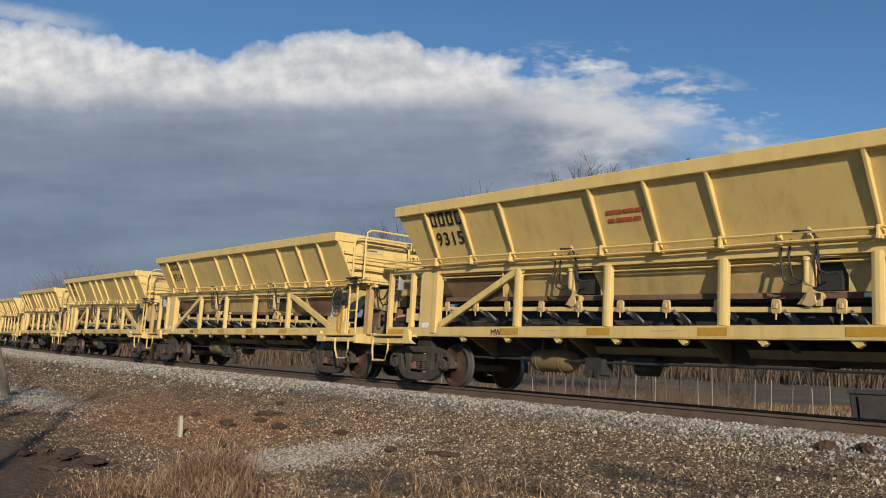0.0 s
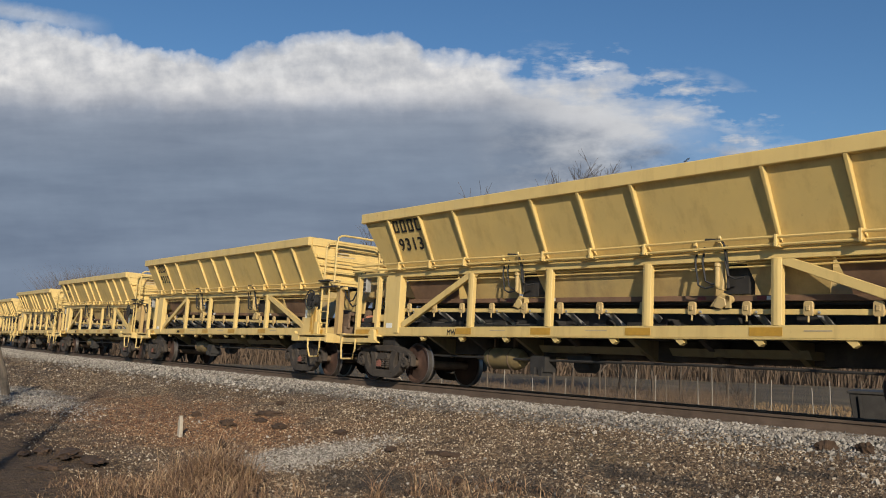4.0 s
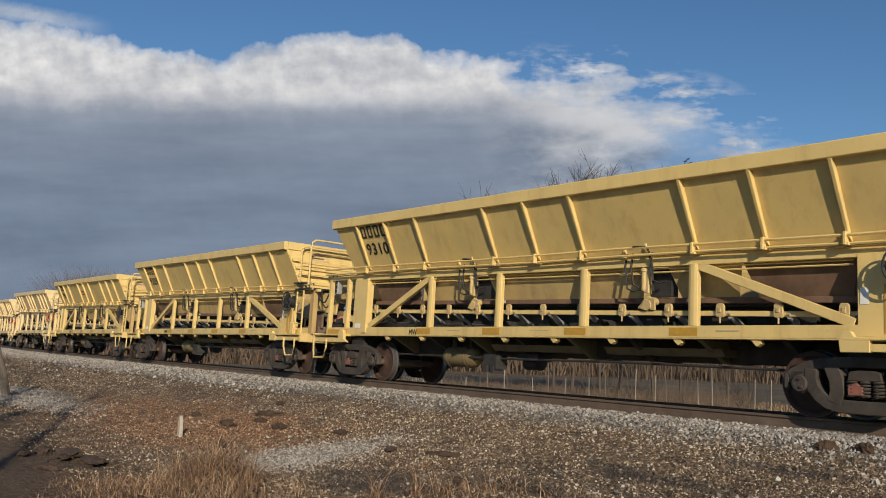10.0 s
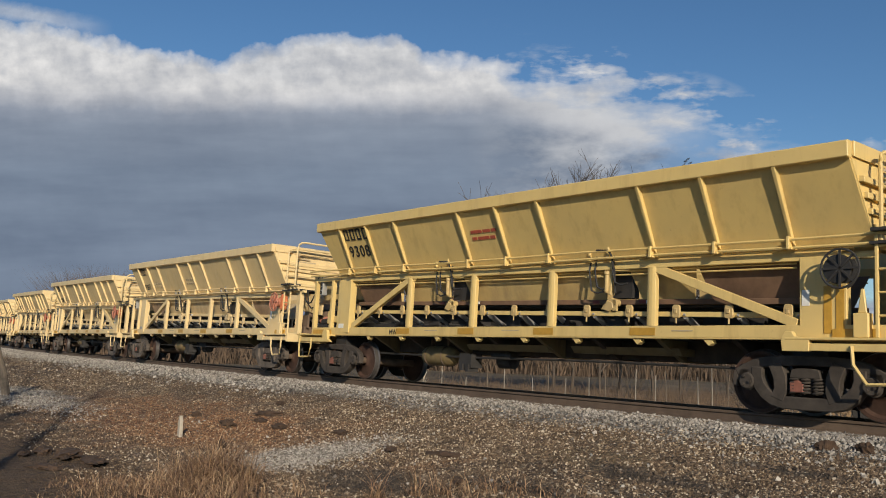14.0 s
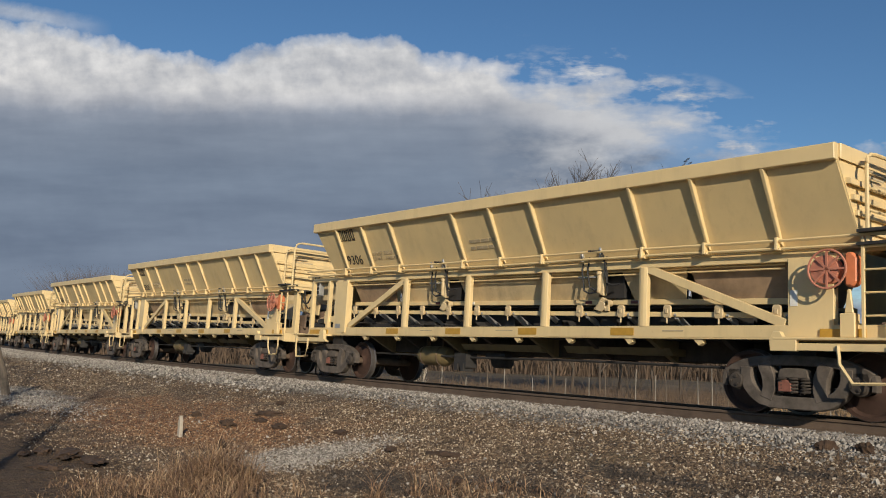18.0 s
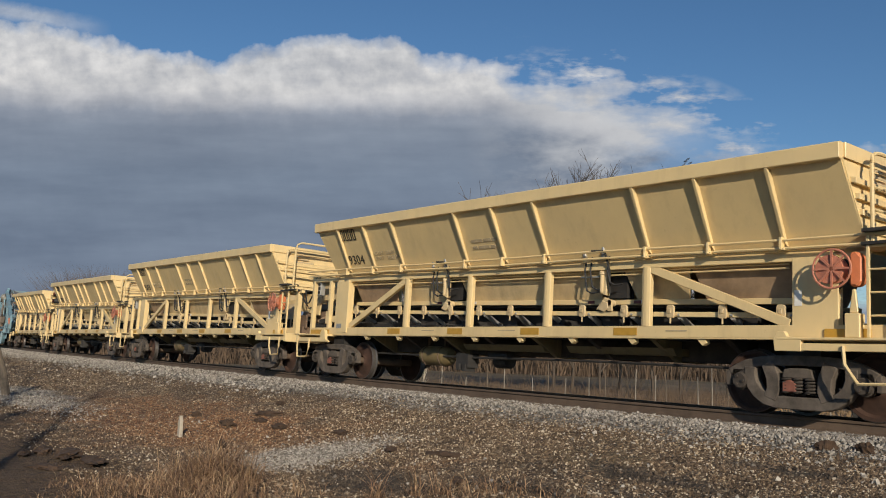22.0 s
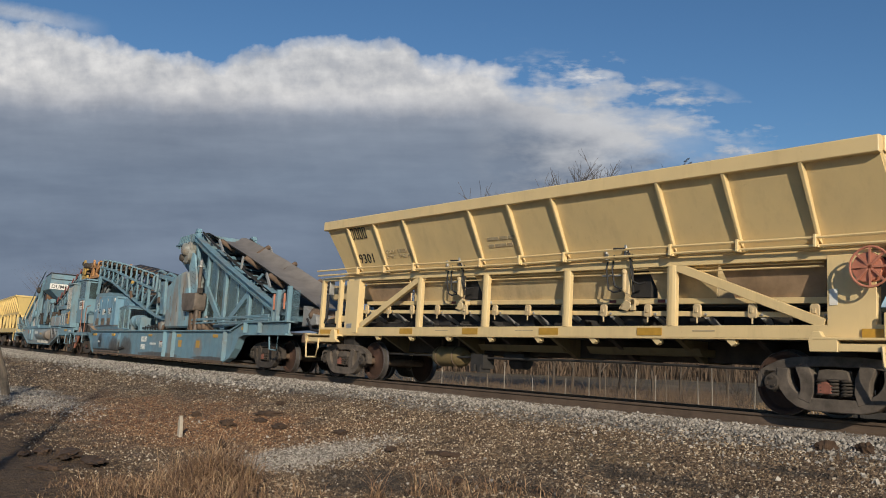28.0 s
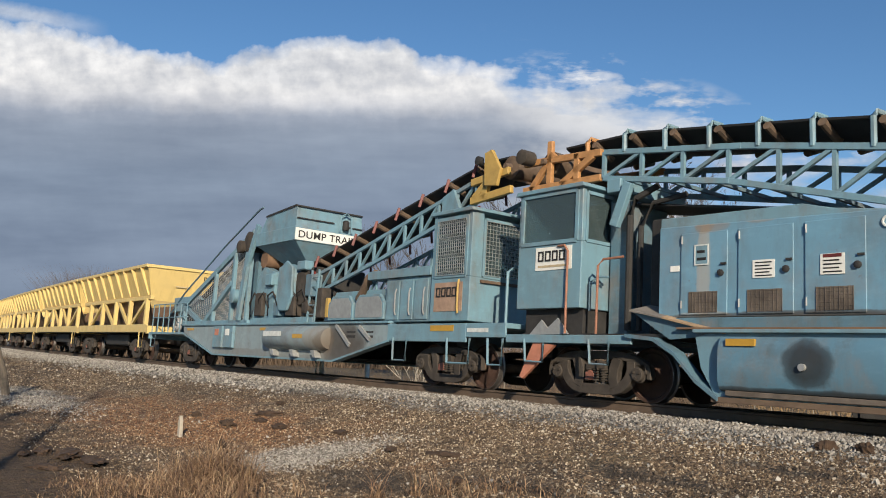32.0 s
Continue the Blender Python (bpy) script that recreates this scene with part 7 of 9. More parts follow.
def tail_hopper():
    car = thing("tail_hopper", "mustard yellow ballast hopper with close ribs and deep side sill", "rail wagon", "hoppers behind the blue wagons")

    def p(name, mesh, mat=YELLOW, label="", bevel=0.0, smooth=False):
        return part(name, mesh, mat, car, label, bevel, smooth)

    a, b = -1.55, 10.30
    for s in (-1, 1):
        p("side_sheet", Mesh().hexa([(a + 0.5, s * 1.18, 2.55), (b - 0.4, s * 1.18, 2.55), (b - 0.4, s * 1.16, 2.55), (a + 0.5, s * 1.16, 2.55)], [(a, s * 1.55, 3.72), (b, s * 1.55, 3.72), (b, s * 1.53, 3.72), (a, s * 1.53, 3.72)]))
        p("rim", Mesh().prism([(s * 1.52, 3.66), (s * 1.64, 3.68), (s * 1.64, 3.80), (s * 1.52, 3.80)], a - 0.05, b + 0.05, "x"), bevel=0.008)
        p("side_beam", Mesh().box(a + 0.4, b - 0.3, s * 1.1, s * 1.24, 2.42, 2.58), bevel=0.008)
        for k in range(9):
            u = a + 0.75 + 1.30 * k
            p("rib", Mesh().hexa([(u - 0.05, s * 1.18, 2.6), (u + 0.05, s * 1.18, 2.6), (u + 0.04, s * 1.25, 2.62), (u - 0.04, s * 1.25, 2.62)], [(u - 0.05, s * 1.54, 3.70), (u + 0.05, s * 1.54, 3.70), (u + 0.04, s * 1.68, 3.68), (u - 0.04, s * 1.68, 3.68)]), bevel=0.006)
        p("side_sill", Mesh().box(a + 0.1, b - 0.1, s * 1.28, s * 1.36, 1.10, 1.42), bevel=0.008)
        for u in (0.3, 2.6, 4.9, 7.2, 9.6):
            p("post", Mesh().box(u - 0.1, u + 0.1, s * 1.14, s * 1.30, 1.4, 2.45), bevel=0.008)
        for c, d in ((2.7, 4.6), (5.2, 7.0), (9.4, 7.5), (2.3, 0.5)):
            p("brace", Mesh().beam((c, s * 1.2, 2.42), (d, s * 1.2, 1.42), 0.1, 0.15), bevel=0.008)
        p("bin_sheet", Mesh().hexa([(1.2, s * 0.6, 1.5), (8.6, s * 0.6, 1.5), (8.6, s * 0.58, 1.5), (1.2, s * 0.58, 1.5)], [(0.4, s * 1.1, 2.45), (9.4, s * 1.1, 2.45), (9.4, s * 1.08, 2.45), (0.4, s * 1.08, 2.45)]), BROWN, "rust-stained bin sheet")
        p("stirrup_step", Mesh().tube([(b - 0.9, s * 1.38, 1.1), (b - 0.75, s * 1.4, 0.5), (b - 0.35, s * 1.4, 0.5), (b - 0.3, s * 1.38, 1.1)], 0.026, 6), smooth=True)
    for e, q, o in ((b, b - 0.4, 1), (a, a + 0.5, -1)):
        p("end_sheet", Mesh().hexa([(e, -1.54, 3.74), (e, 1.54, 3.74), (e + o * 0.02, 1.54, 3.74), (e + o * 0.02, -1.54, 3.74)], [(q, -1.18, 2.4), (q, 1.18, 2.4), (q + o * 0.02, 1.18, 2.4), (q + o * 0.02, -1.18, 2.4)]))
        p("end_rim", Mesh().box(e - 0.06, e + 0.06, -1.55, 1.55, 3.68, 3.80), bevel=0.008)
        p("end_sill", Mesh().box(e - 0.1, e + 0.1, -1.36, 1.36, 1.05, 1.36), bevel=0.008)
    o = part("stencil", END_BARS[1], None, car, "unreadable small stencil")
    o.matrix_basis = Matrix.Translation((b - 0.1, -0.35, 3.0)) @ Matrix.Rotation(radians(90), 4, "Z")
    for k in range(4):
        part("company_mark", mark_block(0.12, 0.16, INK), None, car, "black block mark").matrix_basis = Matrix.Translation((b + 0.03, 0.75 + 0.15 * k, 3.35)) @ Matrix.Rotation(radians(90), 4, "Z")
    p("centre_sill", Mesh().box(a - 0.2, b + 0.2, -0.3, 0.3, 0.7, 1.05), RUSTY)
    p("deck_plate", Mesh().box(a + 0.1, b - 0.1, -1.28, 1.28, 1.08, 1.13), BLACK)
    p("under_gear", Mesh().box(2.4, 6.2, -0.9, 0.9, 0.55, 1.05), BLACK, "", bevel=0.05)
    for e, s in ((a - 0.05, -1), (b + 0.05, 1)):
        p("coupler", Mesh().box(min(e, e + s * 0.25), max(e, e + s * 0.25), -0.15, 0.15, 0.7, 0.95), CAST, "rusty knuckle coupler", bevel=0.02)
    two_bogies(car, TAIL_T)
    return car


A_BACK = 15 * PITCH + 9.0
B_BACK = 15 * PITCH + 28.03
CARS.append((loader_wagon(), A_T, A_BACK))
CARS.append((dump_wagon(), B_T, B_BACK))
tail = tail_hopper()
for k in range(5):
    CARS.append((tail if k == 0 else copy_thing(tail, FLAT), TAIL_T, B_BACK + 14.85 + TAIL_PITCH * k))

# ---- ground ----
def y_track(x):
    """Track centre line at a way x; straight on past the curve's ends."""
    c = max(-450.0, min(450.0, x))
    y = R_CURVE - math.sqrt(R_CURVE * R_CURVE - c * c)
    return y + (x - c) * c / math.sqrt(R_CURVE * R_CURVE - c * c)


def ground_z(x, v):
    """Height of the ground at x, v metres from the track's centre line (camera side below 0)."""
    knots = ((-60, -1.5), (-14, -1.15), (-10.5, -0.95), (-7.0, -0.85), (-5.0, -0.70), (-3.6, -0.50), (-2.5, -0.36), (-1.75, -0.20), (-1.2, -0.17), (1.2, -0.24), (1.9, -0.30), (3.6, -1.0), (6.0, -1.6), (14, -1.9), (60, -2.2), (400, -3.0))
    if v <= knots[0][0]:
        z = knots[0][1]
    elif v >= knots[-1][0]:
        z = knots[-1][1]
    else:
        for (a, za), (b, zb) in zip(knots, knots[1:]):
            if a <= v <= b:
                z = za + (zb - za) * (v - a) / (b - a)
                break
    rough = min(1.0, max(0.0, (abs(v) - 2.2) / 2.0))
    z += rough * (0.16 * noise.noise((x * 0.22, v * 0.25, 0.0)) + 0.05 * noise.noise((x * 0.9, v * 0.9, 3.0)) + 0.035 * noise.noise((x * 2.3, v * 2.6, 11.0)) + 0.022 * noise.noise((x * 5, v * 5, 7.0)))
    if -1.3 < v < 1.3:
        z += 0.02 * noise.noise((x * 3, v * 3, 1.0)) - 0.0
    return z


def steps(*spans):
    out = []
    for a, b, d in spans:
        n = max(1, round((b - a) / d))
        out += [a + (b - a) * i / n for i in range(n)]
    return out + [spans[-1][1]]


GX = steps((-3000, -1000, 400), (-1000, -300, 60), (-300, -100, 6), (-100, -40, 0.8), (-40, 0, 0.16), (0, 20, 1.0), (20, 200, 10), (200, 500, 60), (500, 2500, 400))
GV = steps((-1500, -300, 300), (-300, -40, 30), (-40, -14, 2.0), (-14, -9.5, 0.4), (-9.5, -1.0, 0.12), (-1.0, 1.4, 0.3), (1.4, 7, 0.4), (7, 30, 2.0), (30, 200, 15), (200, 3000, 350))
gv, gf = [], []
for x in GX:
    for v in GV:
        gv.append((x, y_track(x) + v, ground_z(x, v)))
n = len(GV)
gf = [(i * n + j, (i + 1) * n + j, (i + 1) * n + j + 1, i * n + j + 1) for i in range(len(GX) - 1) for j in range(n - 1)]


def zone_mask(k, x, y, wob):
    """Soft-edged patches of the bank: centre, half widths."""
    def near(cx, cy, rx, ry, soft=0.5):
        dx = k.math("DIVIDE", k.math("SUBTRACT", x, cx), rx)
        dy = k.math("DIVIDE", k.math("SUBTRACT", y, cy), ry)
        q = k.math("ADD", k.math("SQRT", k.math("ADD", k.math("MULTIPLY", dx, dx), k.math("MULTIPLY", dy, dy))), k.math("MULTIPLY", wob, 1.6))
        return k.ramp(q, [(1.0 - soft, 1.0), (1.0, 0.0)])
    return near


RED_ZONES = ((-17.0, -5.7, 8.0, 2.5),)
SOIL_ZONES = ((-9.0, -6.2, 1.8, 0.8), (-12.4, -9.0, 1.0, 0.35), (-7.2, -5.4, 1.3, 0.35), (-6.0, -4.3, 1.2, 0.3), (-5.0, -3.2, 1.0, 0.25))
PALE_ZONES = ((-11.1, -5.8, 0.95, 1.7), (-26.5, -6.6, 7.5, 1.2))


def ground_material():
    k = Nodes("gravel_ground")
    sep = k.add("ShaderNodeSeparateXYZ")
    k.link(k.co, sep.inputs[0])
    x, y = sep.outputs[0], sep.outputs[1]
    # distance from the curved centre line
    off = k.math("SUBTRACT", y, k.math("DIVIDE", k.math("MULTIPLY", x, x), 2 * R_CURVE))
    wob = k.math("SUBTRACT", k.noise(0.7, 5), 0.5)
    v = k.math("MULTIPLY_ADD", wob, 1.0, off)
    grain = k.add("ShaderNodeTexVoronoi", Scale=26.0)
    k.link(k.co, grain.inputs["Vector"])
    stone = k.add("ShaderNodeSeparateColor")
    k.link(grain.outputs["Color"], stone.inputs[0])
    fine_g = k.add("ShaderNodeTexVoronoi", Scale=55.0)
    k.link(k.co, fine_g.inputs["Vector"])
    chip = k.add("ShaderNodeSeparateColor")
    k.link(fine_g.outputs["Color"], chip.inputs[0])

    near = zone_mask(k, x, y, wob)
    light = k.ramp(stone.outputs[0], [(0.0, (0.07, 0.062, 0.055)), (0.45, (0.19, 0.18, 0.165)), (1.0, (0.38, 0.36, 0.335))])
    brown = k.ramp(chip.outputs[1], [(0.0, (0.032, 0.02, 0.013)), (0.5, (0.15, 0.102, 0.066)), (0.80, (0.26, 0.19, 0.125)), (0.90, (0.50, 0.42, 0.31))])
    red = k.ramp(chip.outputs[2], [(0.0, (0.05, 0.023, 0.012)), (0.5, (0.18, 0.092, 0.046)), (0.78, (0.27, 0.15, 0.076)), (0.90, (0.50, 0.37, 0.23))])
    soil = k.ramp(k.noise(7.0, 8, 0.7), [(0.3, (0.03, 0.023, 0.018)), (0.7, (0.11, 0.088, 0.068))])
    sand = k.ramp(chip.outputs[0], [(0.0, (0.09, 0.065, 0.04)), (1.0, (0.26, 0.19, 0.11))])
    grass = k.ramp(k.noise(9.0, 8, 0.7), [(0.3, (0.045, 0.027, 0.016)), (0.7, (0.20, 0.125, 0.065))])
    col = k.mix(k.ramp(k.noise(0.45, 6, 0.65), [(0.55, 0.0), (0.72, 0.85)]), brown, soil)
    col = k.mix(1.0, col, k.ramp(k.noise(1.25, 5, 0.6), [(0.33, (0.5, 0.48, 0.46)), (0.5, (0.9, 0.87, 0.84)), (0.66, (1.0, 1.0, 1.0))]), "MULTIPLY")
    for z in RED_ZONES:
        col = k.mix(near(*z), col, red)
    col = k.mix(near(-7.4, -3.9, 1.6, 0.5), col, sand)
    for z in SOIL_ZONES:
        col = k.mix(near(*z), col, soil)
    for z in PALE_ZONES:
        col = k.mix(near(*z), col, light)
    col = k.mix(k.ramp(k.math("MULTIPLY_ADD", v, 0.6, 2.3), [(0.72, 0.0), (0.96, 1.0)]), col, light)
    col = k.mix(k.ramp(k.math("MULTIPLY_ADD", v, -0.5, -3.6), [(0.3, 0.0), (0.7, 1.0)]), col, grass)
    far = k.ramp(k.noise(0.12, 6, 0.65), [(0.3, (0.075, 0.058, 0.036)), (0.7, (0.17, 0.13, 0.078))])
    col = k.mix(k.ramp(k.math("MULTIPLY_ADD", v, 0.5, -1.2), [(0.2, 0.0), (0.8, 1.0)]), col, far)
    h = k.math("ADD", k.math("MULTIPLY", grain.outputs["Distance"], -1.0), k.math("ADD", k.math("MULTIPLY", fine_g.outputs["Distance"], -0.5), k.math("MULTIPLY", k.noise(14.0, 6, 0.7), 0.8)))
    k.bump(h, 1.0, 0.07)
    return k.done(col, 0.95)


me = bpy.data.meshes.new("ground")
me.from_pydata(gv, [], gf)
me.materials.append(ground_material())
me.shade_smooth()
tagged(new("ground", me), "gravelly brown ground with a ballast bank and dry grass", "ground", kind="structure")

# ---- rails and sleepers ----
track = thing("railway_track", "rusty steel rails on a bank of pale crushed stone", "railway track")
prof = ((-0.070, -0.172), (0.070, -0.172), (0.070, -0.160), (0.012, -0.140), (0.010, -0.045), (0.036, -0.036), (0.036, -0.006), (0.028, 0.0), (-0.028, 0.0), (-0.036, -0.006), (-0.036, -0.036), (-0.010, -0.045), (-0.012, -0.140), (-0.070, -0.160))
for side in (-1, 1):
    rv, rf = [], []
    ways = steps((-430, -120, 10), (-120, 30, 2.0), (30, 330, 10))
    for s in ways:
        m = on_track(s, 0.1)
        for a, b in prof:
            rv.append(tuple(m @ Vector((0, side * GAUGE + a, b))))
    n = len(prof)
    rf = [(i * n + j, i * n + (j + 1) % n, (i + 1) * n + (j + 1) % n, (i + 1) * n + j) for i in range(len(ways) - 1) for j in range(n)]
    r = Mesh().add(rv, rf)
    part("rail", r, RAIL, track, "rusty steel rail with a worn head")
tie = Mesh().box(-0.11, 0.11, -1.28, 1.28, -0.36, -0.168).data("sleeper", OLD_WOOD)
for k in range(130):
    o = part("sleeper", tie, None, track)
    o.matrix_basis = on_track(-62 + 0.52 * k, 0.1)

# ---- loose stones ----
rng = random.Random(5)


def stone_field(name, label, material, count, spread, sizes):
    base = [Vector(p).normalized() for p in ((1, 0, 0.3), (-1, 0.2, 0.1), (0.1, 1, 0), (0, -1, 0.2), (0.2, 0.1, 1), (0, 0, -0.6), (0.7, 0.7, 0.5), (-0.6, -0.6, 0.6))]
    hull = bmesh.new()
    for p in base:
        hull.verts.new(p)
    bmesh.ops.convex_hull(hull, input=hull.verts)
    hull.verts.ensure_lookup_table()
    faces = [tuple(v.index for v in f.verts) for f in hull.faces]
    pts = [v.co.copy() for v in hull.verts]
    hull.free()
    vs, fs = [], []
    for _ in range(count):
        x, v = spread()
        r = rng.uniform(*sizes) * rng.choice((1, 1, 1, 1.5))
        m = Euler((rng.uniform(0, 6), rng.uniform(0, 6), rng.uniform(0, 6))).to_matrix()
        sc = (rng.uniform(0.7, 1.2), rng.uniform(0.6, 1.0), rng.uniform(0.5, 0.8))
        c = Vector((x, y_track(x) + v, ground_z(x, v) + r * 0.25))
        b = len(vs)
        for p in pts:
            q = m @ Vector((p.x * sc[0] * r, p.y * sc[1] * r, p.z * sc[2] * r))
            vs.append(tuple(c + q))
        fs += [tuple(i + b for i in f) for f in faces]
    me = bpy.data.meshes.new(name)
    me.from_pydata(vs, [], fs)
    me.materials.append(material)
    return tagged(new(name, me), label, "stones", kind="stuff")


def stones_material(name, stops):
    k = Nodes(name)
    rnd = k.add("ShaderNodeNewGeometry").outputs["Random Per Island"]
    col = k.mix(k.math("MULTIPLY", k.noise(30, 4), 0.25), k.ramp(rnd, stops), (0.12, 0.10, 0.08))
    return k.done(col, 0.9)


PALE_STONE = stones_material("pale_crushed_stone", [(0.0, (0.08, 0.07, 0.06)), (0.35, (0.22, 0.20, 0.178)), (1.0, (0.46, 0.43, 0.385))])


def bank_material():
    """Chips that take the colour of the patch they lie in."""
    k = Nodes("bank_chips")
    rnd = k.add("ShaderNodeNewGeometry").outputs["Random Per Island"]
    sep = k.add("ShaderNodeSeparateXYZ")
    k.link(k.co, sep.inputs[0])
    x, y = sep.outputs[0], sep.outputs[1]
    wob = k.math("SUBTRACT", k.noise(0.7, 5), 0.5)
    near = zone_mask(k, x, y, wob)
    col = k.ramp(rnd, [(0.0, (0.04, 0.027, 0.018)), (0.5, (0.115, 0.08, 0.052)), (0.80, (0.23, 0.17, 0.112)), (0.90, (0.46, 0.39, 0.29)), (1.0, (0.55, 0.49, 0.40))])
    red = k.ramp(rnd, [(0.0, (0.05, 0.024, 0.013)), (0.5, (0.165, 0.082, 0.04)), (0.86, (0.27, 0.15, 0.077)), (0.95, (0.46, 0.34, 0.22)), (1.0, (0.54, 0.46, 0.34))])
    soil = k.ramp(rnd, [(0.0, (0.018, 0.013, 0.010)), (0.7, (0.06, 0.046, 0.034)), (0.95, (0.13, 0.10, 0.075)), (1.0, (0.34, 0.30, 0.25))])
    pale = k.ramp(rnd, [(0.0, (0.09, 0.08, 0.068)), (0.5, (0.19, 0.17, 0.147)), (1.0, (0.40, 0.37, 0.325))])
    col = k.mix(1.0, col, k.ramp(k.noise(1.25, 5, 0.6), [(0.33, (0.55, 0.52, 0.50)), (0.5, (0.95, 0.92, 0.88)), (0.66, (1.0, 1.0, 1.0))]), "MULTIPLY")
    for zones, tint in ((RED_ZONES, red), (SOIL_ZONES, soil), (PALE_ZONES, pale)):
        for z in zones:
            col = k.mix(near(*z), col, tint)
    return k.done(col, 0.92)


BANK_CHIP = bank_material()


def patchy(pick):
    """Picks that thin out and thicken in drifts."""
    def again_():
        for _ in range(6):
            x, v = pick()
            if 1.5 * noise.noise((x * 0.5, v * 1.1, 5.0)) + noise.noise((x * 2.1, v * 3.0, 9.0)) > rng.uniform(-0.7, 0.45):
                break
        return x, v
    return again_


def along(a, b):
    # denser where the bank lies nearest
    return b - (b - a) * rng.random() ** 1.7


stone_field("ballast_stones", "pale grey crushed stone of the track bed", PALE_STONE, 30000, lambda: (along(-80, -4), -1.0 - abs(rng.gauss(0, 0.64))), (0.013, 0.028))
stone_field("ballast_stones", "pale crushed stone of the far track bed", PALE_STONE, 9000, lambda: (rng.uniform(-75, -18), -1.0 - abs(rng.gauss(0, 0.85))), (0.026, 0.046))
stone_field("gravel", "small brown and tan gravel scattered down the bank", BANK_CHIP, 30000, patchy(lambda: (along(-15, -3.2), -2.3 - 5.2 * rng.random() ** 1.15)), (0.008, 0.020))
stone_field("gravel", "rust-brown gravel and leaf litter on the bank", BANK_CHIP, 28000, patchy(lambda: (along(-34, -9.5) + rng.gauss(0, 0.8), -3.0 - 6.2 * rng.random())), (0.007, 0.017))
stone_field("gravel", "rust-brown gravel further down the line", BANK_CHIP, 7000, lambda: (rng.uniform(-60, -26), -3.2 - 5.0 * rng.random()), (0.018, 0.034))
stone_field("gravel", "patch of pale gravel on the bank", PALE_STONE, 3400, lambda: (-11.1 + rng.gauss(0, 0.42), -5.9 + rng.gauss(0, 0.8)), (0.010, 0.022))
stone_field("gravel", "patch of pale tan gravel by the old post", PALE_STONE, 2600, lambda: (-22.4 + rng.gauss(0, 1.9), -7.2 + rng.gauss(0, 0.36)), (0.012, 0.024))
stone_field("gravel", "scattered larger pale stones on the bank", PALE_STONE, 170, lambda: (along(-16, -3.4), -2.6 - 4.5 * rng.random()), (0.018, 0.038))


def chip_field(name, label, material, count, spread, sizes):
    """Small flat chips with a ridge, half sunk in the ground."""
    vs, fs = [], []
    for _ in range(count):
        x, v = spread()
        r = rng.uniform(*sizes) * rng.choice((0.8, 1, 1, 1.3))
        a = rng.uniform(0, 6.28)
        c, s = math.cos(a) * r, math.sin(a) * r
        wide, tall = rng.uniform(0.45, 0.9), r * rng.uniform(0.3, 1.0)
        y, z = y_track(x) + v, ground_z(x, v)
        b = len(vs)
        for px, py, pz in ((-1.0, -0.8, -0.5), (1.1, -1.0, -0.5), (0.9, 1.0, -0.5), (-1.1, 0.8, -0.5), (-0.5, rng.uniform(-0.4, 0.4), 0.9), (0.6, rng.uniform(-0.4, 0.4), 1.0)):
            vs.append((x + px * c - py * wide * s, y + px * s + py * wide * c, z + pz * tall))
        fs += [(b, b + 1, b + 5, b + 4), (b + 1, b + 2, b + 5), (b + 2, b + 3, b + 4, b + 5), (b + 3, b, b + 4)]
    me = bpy.data.meshes.new(name)
    me.from_pydata(vs, [], fs)
    me.materials.append(material)
    return tagged(new(name, me), label, "stones", kind="stuff")


EARTH_CHIP = stones_material("dark_earth_crumbs", [(0.0, (0.03, 0.02, 0.014)), (0.6, (0.10, 0.066, 0.043)), (1.0, (0.20, 0.14, 0.09))])
chip_field("gravel", "fine brown chips and crumbs of the bank", BANK_CHIP, 42000, lambda: (along(-17, -3.2), -1.9 - 5.4 * rng.random()), (0.008, 0.019))
chip_field("litter", "rust-brown leaf litter and chips on the bank", BANK_CHIP, 38000, lambda: (along(-34, -9.0), -2.6 - 6.0 * rng.random() ** 0.85), (0.008, 0.019))
chip_field("litter", "dark earth crumbs on the bank", EARTH_CHIP, 16000, patchy(lambda: (along(-26, -3.5), -2.4 - 6.0 * rng.random())), (0.010, 0.026))


# ---- dry grass, clods and old posts on the near bank ----
def blades_material():
    k = Nodes("dry_grass_blades")
    rnd = k.add("ShaderNodeNewGeometry").outputs["Random Per Island"]
    col = k.ramp(rnd, [(0.0, (0.07, 0.038, 0.022)), (0.4, (0.20, 0.115, 0.065)), (0.75, (0.36, 0.225, 0.125)), (1.0, (0.55, 0.40, 0.24))])
    return k.done(col, 0.8)


BLADES = blades_material()


